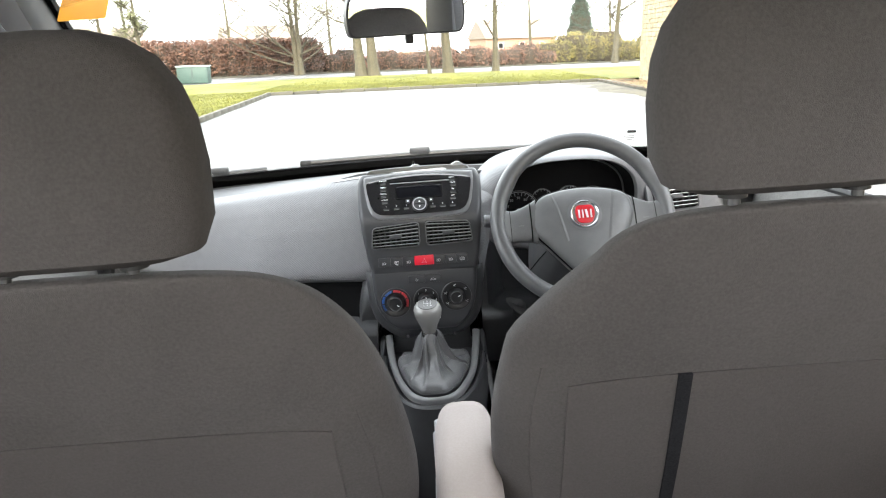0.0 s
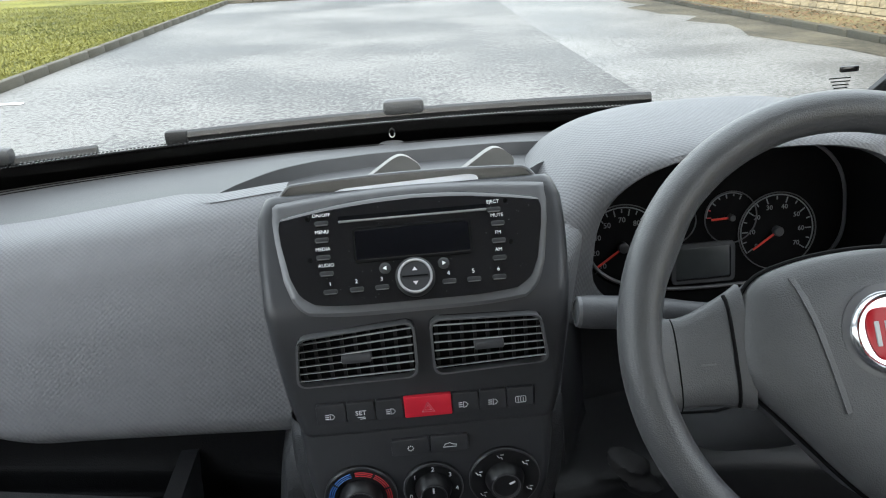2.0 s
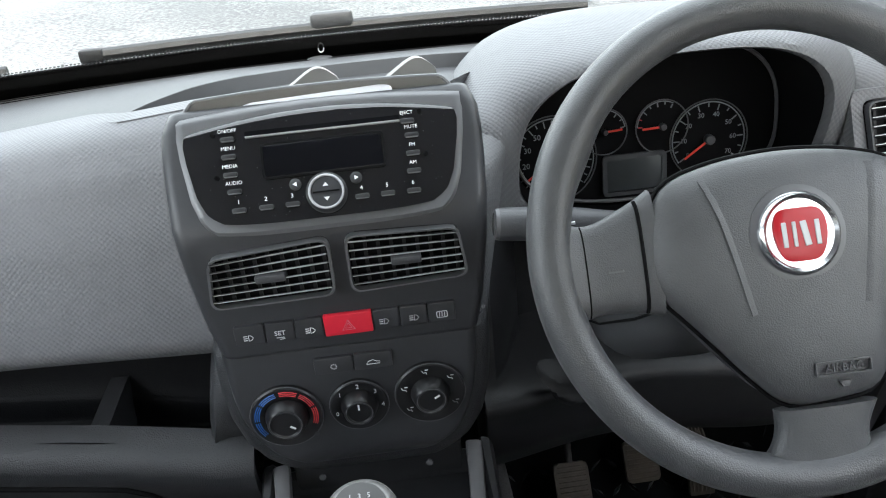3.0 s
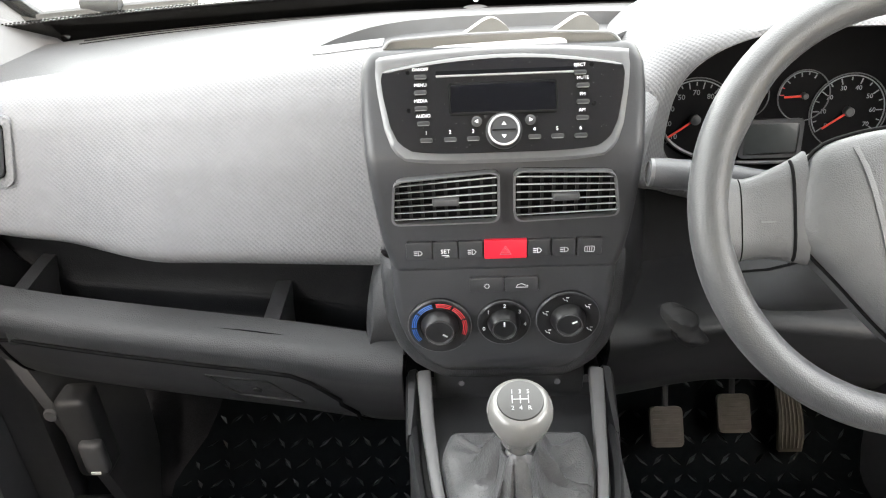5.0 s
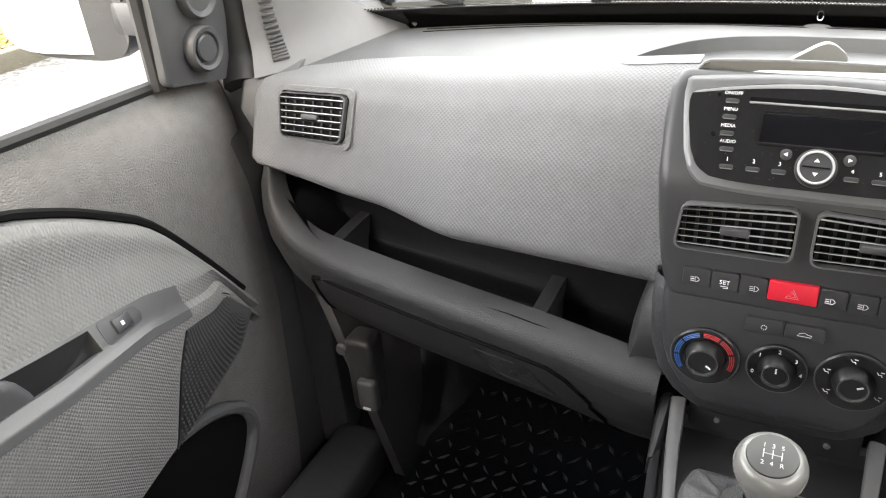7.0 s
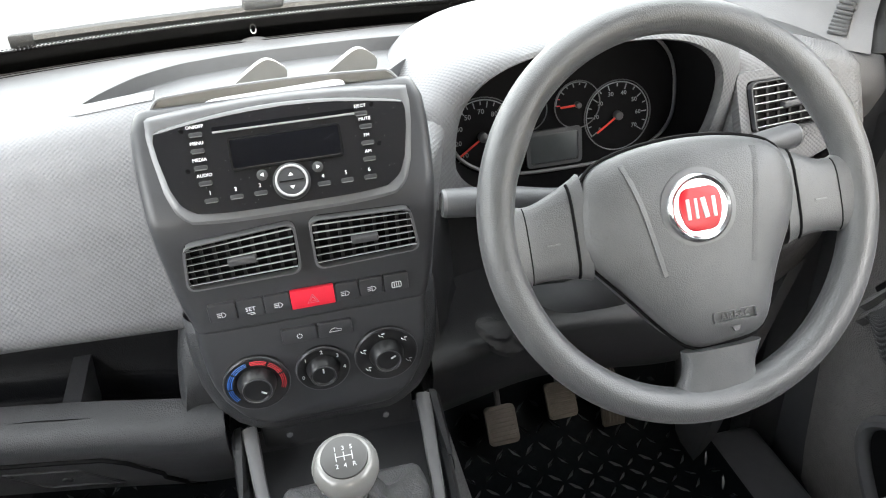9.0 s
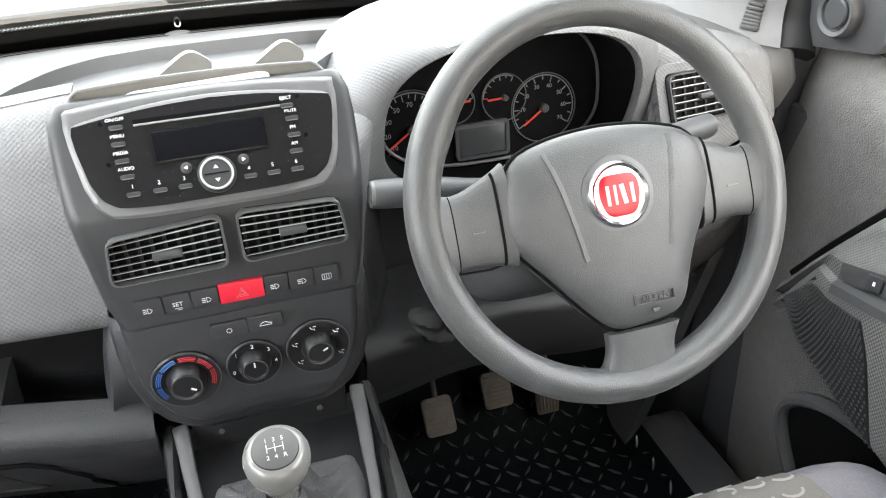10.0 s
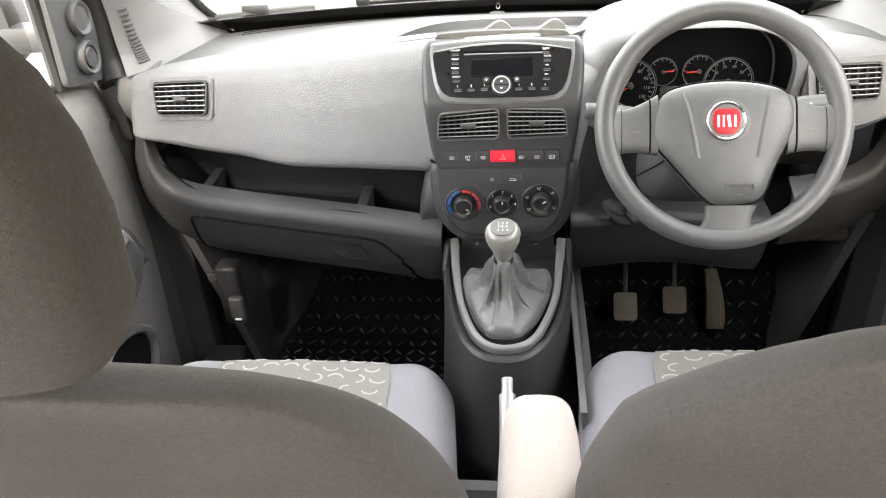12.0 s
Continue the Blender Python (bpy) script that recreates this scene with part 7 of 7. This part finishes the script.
cube_f = ((0, 1, 3, 2), (4, 6, 7, 5), (0, 4, 5, 1), (2, 3, 7, 6), (0, 2, 6, 4), (1, 5, 7, 3))
while z < 4.6:
    h = rnd.choice((0.135, 0.16, 0.19))
    y = 32.0
    while y > -10:
        w = rnd.uniform(0.22, 0.52)
        yc = y - w / 2
        px = 8.795 + rnd.uniform(-0.008, 0.008)
        if 9 < yc < 22 and z < 1.9 and count < 300:
            m = OUT @ Matrix.LocRotScale((px, yc, z + h / 2), Euler((0, 0, 0)), (1, w - 0.016, h - 0.016))
            o = proto if first else new("stone_block", proto.data)
            first = False
            o.parent = wall
            o.matrix_basis = Matrix.Translation(-offset_of(wall)) @ m
            count += 1
        else:
            i = len(verts)
            for sx in (-0.03, 0.03):
                for sy in (-1, 1):
                    for sz in (-1, 1):
                        verts.append(gpoint(px + sx + (0.006 if abs(sy) else 0), yc + sy * (w / 2 - 0.008), z + h / 2 + sz * (h / 2 - 0.008)) - offset_of(wall))
            faces += [tuple(i + q for q in f) for f in cube_f]
        y -= w
    z += h
me = bpy.data.meshes.new("stone_blocks")
me.from_pydata(verts, [], faces)
me.materials.append(M_STONE)
o = new("stone_blocks", me)
o.parent = wall
o["kind"] = "stuff"
post = thing("drain_pipe", gpoint(8.6, 27.2, 0.1), "rusty brown square drain pipe on the stone wall", "drain pipe")
part("pipe", box(bmesh.new(), (8.66, 27.2, 2.3), (0.16, 0.30, 4.4), OUT, bev=0.02), M_PIPE, post)
part("foot_block", box(bmesh.new(), (8.62, 27.2, 0.25), (0.24, 0.40, 0.35), OUT, bev=0.03), M_MORTAR, post)
kerb([(7.5, 31.4), (8.7, 31.6)], "kerb_step")

# green cabinet
kiosk = thing("utility_cabinet", gpoint(-13.6, 45.2, 0.09), "green glass-fibre utility cabinet on the lawn", "utility cabinet")
part("cabinet", box(bmesh.new(), (-13.6, 45.2, 0.52), (1.75, 0.8, 0.95), OUT, bev=0.03), M_KIOSK, kiosk)
part("lid", box(bmesh.new(), (-13.6, 45.2, 1.01), (1.85, 0.9, 0.08), OUT, bev=0.03), material("pale_green_lid", (0.35, 0.42, 0.38), 0.5, bump=0.1), kiosk, "paler overhanging lid")
part("door_seam", box(bmesh.new(), (-13.6, 44.795, 0.52), (0.02, 0.02, 0.85), OUT), M_DARK, kiosk)


# ---- trees, hedges, shrubs ----
def limb(bm, a, b, r0, r1, bend, n=6, rings=5):
    mid = (a + b) / 2 + bend
    pts = spline([a, mid, b], rings)
    tube(bm, pts, [r0 + (r1 - r0) * i / (rings - 1) for i in range(rings)], n)


def tree(x, y, h, r, seed, label, spread=0.5, fork=1, buds=True, lean=0.0, low=0.35):
    rnd = random.Random(seed)
    base = gpoint(x, y, 0.05)
    root = thing("tree", base, label, "tree", "bare spring trees")
    trunk, crown = bmesh.new(), bmesh.new()
    tips = []
    for f in range(fork):
        off = Vector((rnd.uniform(-0.3, 0.3) * (fork > 1), 0, 0)) + Vector(((f - (fork - 1) / 2) * r * 2.0, 0, 0))
        top = base + off * 1.5 + Vector((lean * h + rnd.uniform(-0.2, 0.2), rnd.uniform(-0.3, 0.3), h))
        pts = spline([base + off, base + off * 1.2 + (top - base - off) * 0.4 + Vector((rnd.uniform(-0.1, 0.1), 0, 0)), top], 12)
        tube(trunk, pts, [r * (1.25 if i == 0 else 1) * (1 - 0.85 * i / 11) for i in range(12)], 9)
        for k in range(16):
            t = low + (1 - low) * rnd.random()
            p = pts[min(int(t * 11), 10)]
            a = rnd.uniform(0, 6.28)
            ln = h * spread * (1.1 - t) * rnd.uniform(0.6, 1.1)
            q = p + Vector((math.cos(a) * ln, math.sin(a) * ln, ln * rnd.uniform(0.5, 1.1)))
            limb(trunk, p, q, r * 0.32 * (1.2 - t), r * 0.06, Vector((0, 0, -0.08 * ln)), 5)
            for _ in range(14):
                s = p.lerp(q, rnd.uniform(0.3, 1))
                a2, l2 = rnd.uniform(0, 6.28), ln * rnd.uniform(0.25, 0.5)
                e = s + Vector((math.cos(a2) * l2, math.sin(a2) * l2, l2 * rnd.uniform(0.2, 1.0)))
                limb(crown, s, e, max(r * 0.10, 0.026), max(r * 0.05, 0.014), Vector((0, 0, -0.05 * l2)), 3, 3)
                tips.append((s, e))
    part("trunk", trunk, M_BARK, root)
    part("crown", crown, M_TWIG, root)
    if buds:
        verts, faces = [], []
        for s, e in tips:
            for _ in range(26):
                p = s.lerp(e, rnd.uniform(0.2, 1.05)) + Vector((rnd.gauss(0, 0.12), rnd.gauss(0, 0.12), rnd.gauss(0, 0.12)))
                w = rnd.uniform(0.025, 0.065)
                i = len(verts)
                verts.extend((tuple(p + Vector((w, 0, 0)) - base), tuple(p + Vector((-w * 0.5, w, w)) - base), tuple(p + Vector((-w * 0.5, -w, w * 0.5)) - base)))
                faces.append((i, i + 1, i + 2))
        me = bpy.data.meshes.new("buds")
        me.from_pydata(verts, [], faces)
        me.materials.append(M_BUDS)
        o = new("buds", me)
        o.parent = root
        o["kind"] = "stuff"


tree(-18.0, 43.8, 7, 0.16, 1, "young slender tree with bare twigs", 0.35, lean=-0.02)
tree(-15.4, 42.6, 7, 0.16, 2, "young slender tree with bare twigs", 0.35, lean=-0.03)
tree(-3.6, 48.0, 11, 0.36, 3, "old twin-stemmed tree with mossy bark and buds", 0.5, fork=2, low=0.3)
tree(-9.0, 55.0, 9, 0.22, 9, "broad spreading tree with yellow-green spring buds", 0.75, fork=2, low=0.16)
tree(0.1, 48.5, 8, 0.12, 4, "thin young tree beside larger trees", 0.3, low=0.5)
tree(1.3, 49.5, 11, 0.34, 5, "sturdy bare tree on the lawn", 0.45, lean=-0.05, low=0.35)
tree(4.3, 49.0, 10, 0.22, 6, "straight bare tree on the lawn", 0.4, lean=0.03, low=0.35)
tree(15.0, 62.0, 11, 0.26, 7, "leaning bare tree beside the road", 0.4, lean=0.12)
for k, (x, y, h) in enumerate(((-60, 95, 15), (-38, 100, 15), (-24, 96, 14), (-12, 98, 15), (2, 100, 14), (14, 105, 15), (26, 110, 14), (40, 112, 15), (20, 98, 12), (-46, 90, 13))):
    tree(x, y, h, 0.25, 20 + k, "tall bare tree far behind the road", 0.45, buds=k % 3 == 0)


def leaf_mass(name, label, category, pieces, mat, seed, group="", leaf=(0.05, 0.11)):
    """Shrubs and hedges: many small leaves over twiggy stems. pieces: (x, y, z, rx, ry, rz, count)."""
    rnd = random.Random(seed)
    x0, y0 = pieces[0][0], pieces[0][1]
    root = thing(name, gpoint(x0, y0, 0.05), label, category, group)
    verts, faces = [], []
    stems = bmesh.new()
    off = offset_of(root)
    for x, y, z, rx, ry, rz, n in pieces:
        for _ in range(n):
            while True:
                a, b, c = rnd.uniform(-1, 1), rnd.uniform(-1, 1), rnd.uniform(-1, 1)
                if abs(a) ** 3 + abs(b) ** 3 + abs(c) ** 3 < 1 and rnd.random() < 0.25 + abs(a * b * c) + max(abs(a), abs(b), abs(c)) ** 3:
                    break
            bump_ = 1 + 0.10 * noise.noise(Vector((x + a * rx, y + b * ry, c * 3)) * 1.5)
            p = gpoint(x + a * rx * bump_, y + b * ry * bump_, max(0.05, z + c * rz * bump_)) - off
            w = rnd.uniform(*leaf)
            u = Vector((rnd.gauss(0, 1), rnd.gauss(0, 1), rnd.gauss(0, 1))).normalized() * w
            v = u.orthogonal().normalized() * w * 0.6
            i = len(verts)
            verts.extend((tuple(p - u), tuple(p + v), tuple(p + u), tuple(p - v)))
            faces.append((i, i + 1, i + 2, i + 3))
        core = [[gpoint(x + rx * 0.85 * g * math.cos(a), y + ry * 0.6 * g * math.sin(a), z + rz * h) for a in [2 * math.pi * i / 12 for i in range(12)]] for h, g in ((-0.95, 0.9), (-0.3, 1.0), (0.4, 0.95), (0.74, 0.7))]
        loft(stems, core)
        for _ in range(max(3, int(rx * 2.5))):
            a = gpoint(x + rnd.uniform(-0.9, 0.9) * rx, y + rnd.uniform(-0.5, 0.5) * ry, 0.0)
            limb(stems, a, a + Vector((rnd.uniform(-0.4, 0.4), rnd.uniform(-0.3, 0.3), (z + rz) * 0.9)), 0.035, 0.01, Vector((0.05, 0, 0)), 4, 4)
    part("stems", stems, M_TWIG, root)
    me = bpy.data.meshes.new("leaves")
    me.from_pydata(verts, [], faces)
    me.materials.append(mat)
    o = new("leaves", me)
    o.parent = root
    o["kind"] = "stuff"


pieces = []
for k in range(36):
    t = k / 35
    pieces.append((-46 + 37 * t, 39.5 + 19 * t, 1.35, 1.25, 1.0, 1.35, 3000))
leaf_mass("hedge", "clipped copper beech hedge with brown winter leaves", "hedge", pieces, M_BEECH, 4)
leaf_mass("hedge", "thin broken beech hedge with gaps", "hedge", [(-7.6 + 1.45 * k, 59.5 + 0.6 * k, (0.75, 0.95, 0.62, 0.85, 0.7)[k % 5], 1.3, 0.9, (0.8, 1.0, 0.6, 0.9, 0.7)[k % 5], 1000) for k in range(13)], M_BEECH, 5)
leaf_mass("shrub", "rounded olive-green shrubs beyond the road", "shrub", [(11.5 + 1.7 * k, 70.5 + 0.7 * k, (1.0, 1.35, 1.2, 1.5, 0.9)[k % 5], 1.9, 1.4, (1.0, 1.4, 1.15, 1.6, 0.95)[k % 5], 2000) for k in range(8)], M_SHRUB, 6)
leaf_mass("shrub", "brown twiggy shrub at the road's edge", "shrub", [(-19.5, 33.0, 0.7, 2.6, 1.6, 1.1, 4200), (-23, 31.5, 0.9, 2.5, 1.6, 1.4, 3200)], M_TWIG, 7, leaf=(0.02, 0.06))
leaf_mass("conifer", "dark conical conifer behind the shrubs", "conifer", [(16.5, 84, 1.5 + 1.2 * k, 2.2 - 0.4 * k, 2.2 - 0.4 * k, 1.2, 1500) for k in range(5)], M_DARKFIR, 8)


# ---- far houses and parked cars ----
def house(x, y, w, d, h, turn):
    root = thing("house", gpoint(x, y, 0), "low house with a dark pitched roof far behind the hedge", "house", "far houses")
    m = OUT @ pose(x, y, 0, 0, 0, turn)
    part("wall", box(bmesh.new(), (0, 0, h / 2), (w, d, h), m), M_BRICK, root)
    prof = [(-d / 2 - 0.4, h), (d / 2 + 0.4, h), (0, h + d * 0.42)]
    bm = loft(bmesh.new(), [[m @ Vector((sx, a, b)) for a, b in prof] for sx in (-w / 2 - 0.3, w / 2 + 0.3)])
    part("roof", bm, M_ROOFTILE, root)
    for k in (-1, 0, 1):
        wn_ = part("window", box(bmesh.new(), (k * w * 0.3, -d / 2 - 0.02, h * 0.55), (1.2, 0.08, 1.2), m), M_WHITE, root)
        part("window_pane", box(bmesh.new(), (k * w * 0.3, -d / 2 - 0.065, h * 0.55), (1.04, 0.02, 1.04), m), M_SCREEN, wn_)


house(-58, 140, 14, 9, 3.0, 30)
house(-32, 150, 14, 9, 3.0, 28)
house(18, 165, 16, 9, 3.2, 20)


def parked_car(x, y, turn, colour, label):
    root = thing("parked_car", gpoint(x, y, 0.02), label, "car", "parked cars")
    m = OUT @ pose(x, y, 0.02, 0, 0, turn)
    side = rounded([(-2.1, 0.25), (2.1, 0.25), (2.1, 0.75), (1.2, 0.92), (0.6, 1.42), (-1.1, 1.45), (-1.9, 0.95), (-2.1, 0.8)], 0.15)
    part("body", slab(bmesh.new(), [(p[0], p[1]) for p in side], m @ pose(0, -0.85, 0, 90), 1.7, 0.06), colour, root)
    for sy in (-1, 1):
        win = rounded([(-1.55, 0.95), (1.0, 0.93), (0.52, 1.34), (-1.05, 1.36)], 0.08)
        part("window", slab(bmesh.new(), win, m @ pose(0, sy * 0.855 if sy < 0 else 0.855, 0, 90), 0.01, 0, 0.004 if sy < 0 else 0.006), M_SCREEN, root)
        for wx in (-1.3, 1.3):
            wh = part("wheel", lathe(bmesh.new(), [(0, 0), (0.31, 0), (0.33, 0.04), (0.33, 0.16), (0.31, 0.2), (0, 0.2)], m @ pose(wx, sy * 0.86 + (0 if sy < 0 else 0.02), 0.33, 90), 20), M_SEAL, root)
            part("hub_cap", lathe(bmesh.new(), [(0, 0), (0.2, 0), (0.18, 0.02), (0, 0.03)], m @ pose(wx, sy * 0.86 - 0.005, 0.33, 90), 16), M_SILVER, wh)


WHITECAR = material("white_car_paint", (0.72, 0.73, 0.75), 0.25, coat=0.6, bump=0.0, spread=0.03)
REDCAR = material("red_car_paint", (0.4, 0.03, 0.03), 0.25, coat=0.6, bump=0.0, spread=0.03)
parked_car(-7.5, 72, 25, WHITECAR, "white car parked behind the broken hedge")
parked_car(-4.0, 70, 25, REDCAR, "red car parked behind the broken hedge")
parked_car(2.0, 74, 25, WHITECAR, "white car parked behind the broken hedge")
parked_car(27, 88, 20, WHITECAR, "white car parked far beyond the road")
litter = tagged(part("litter", box(bmesh.new(), (-4.7, 10.2, 0.012), (0.30, 0.07, 0.012), OUT, bev=0.003), M_PAPER), "white scrap of litter by the kerb", "litter")
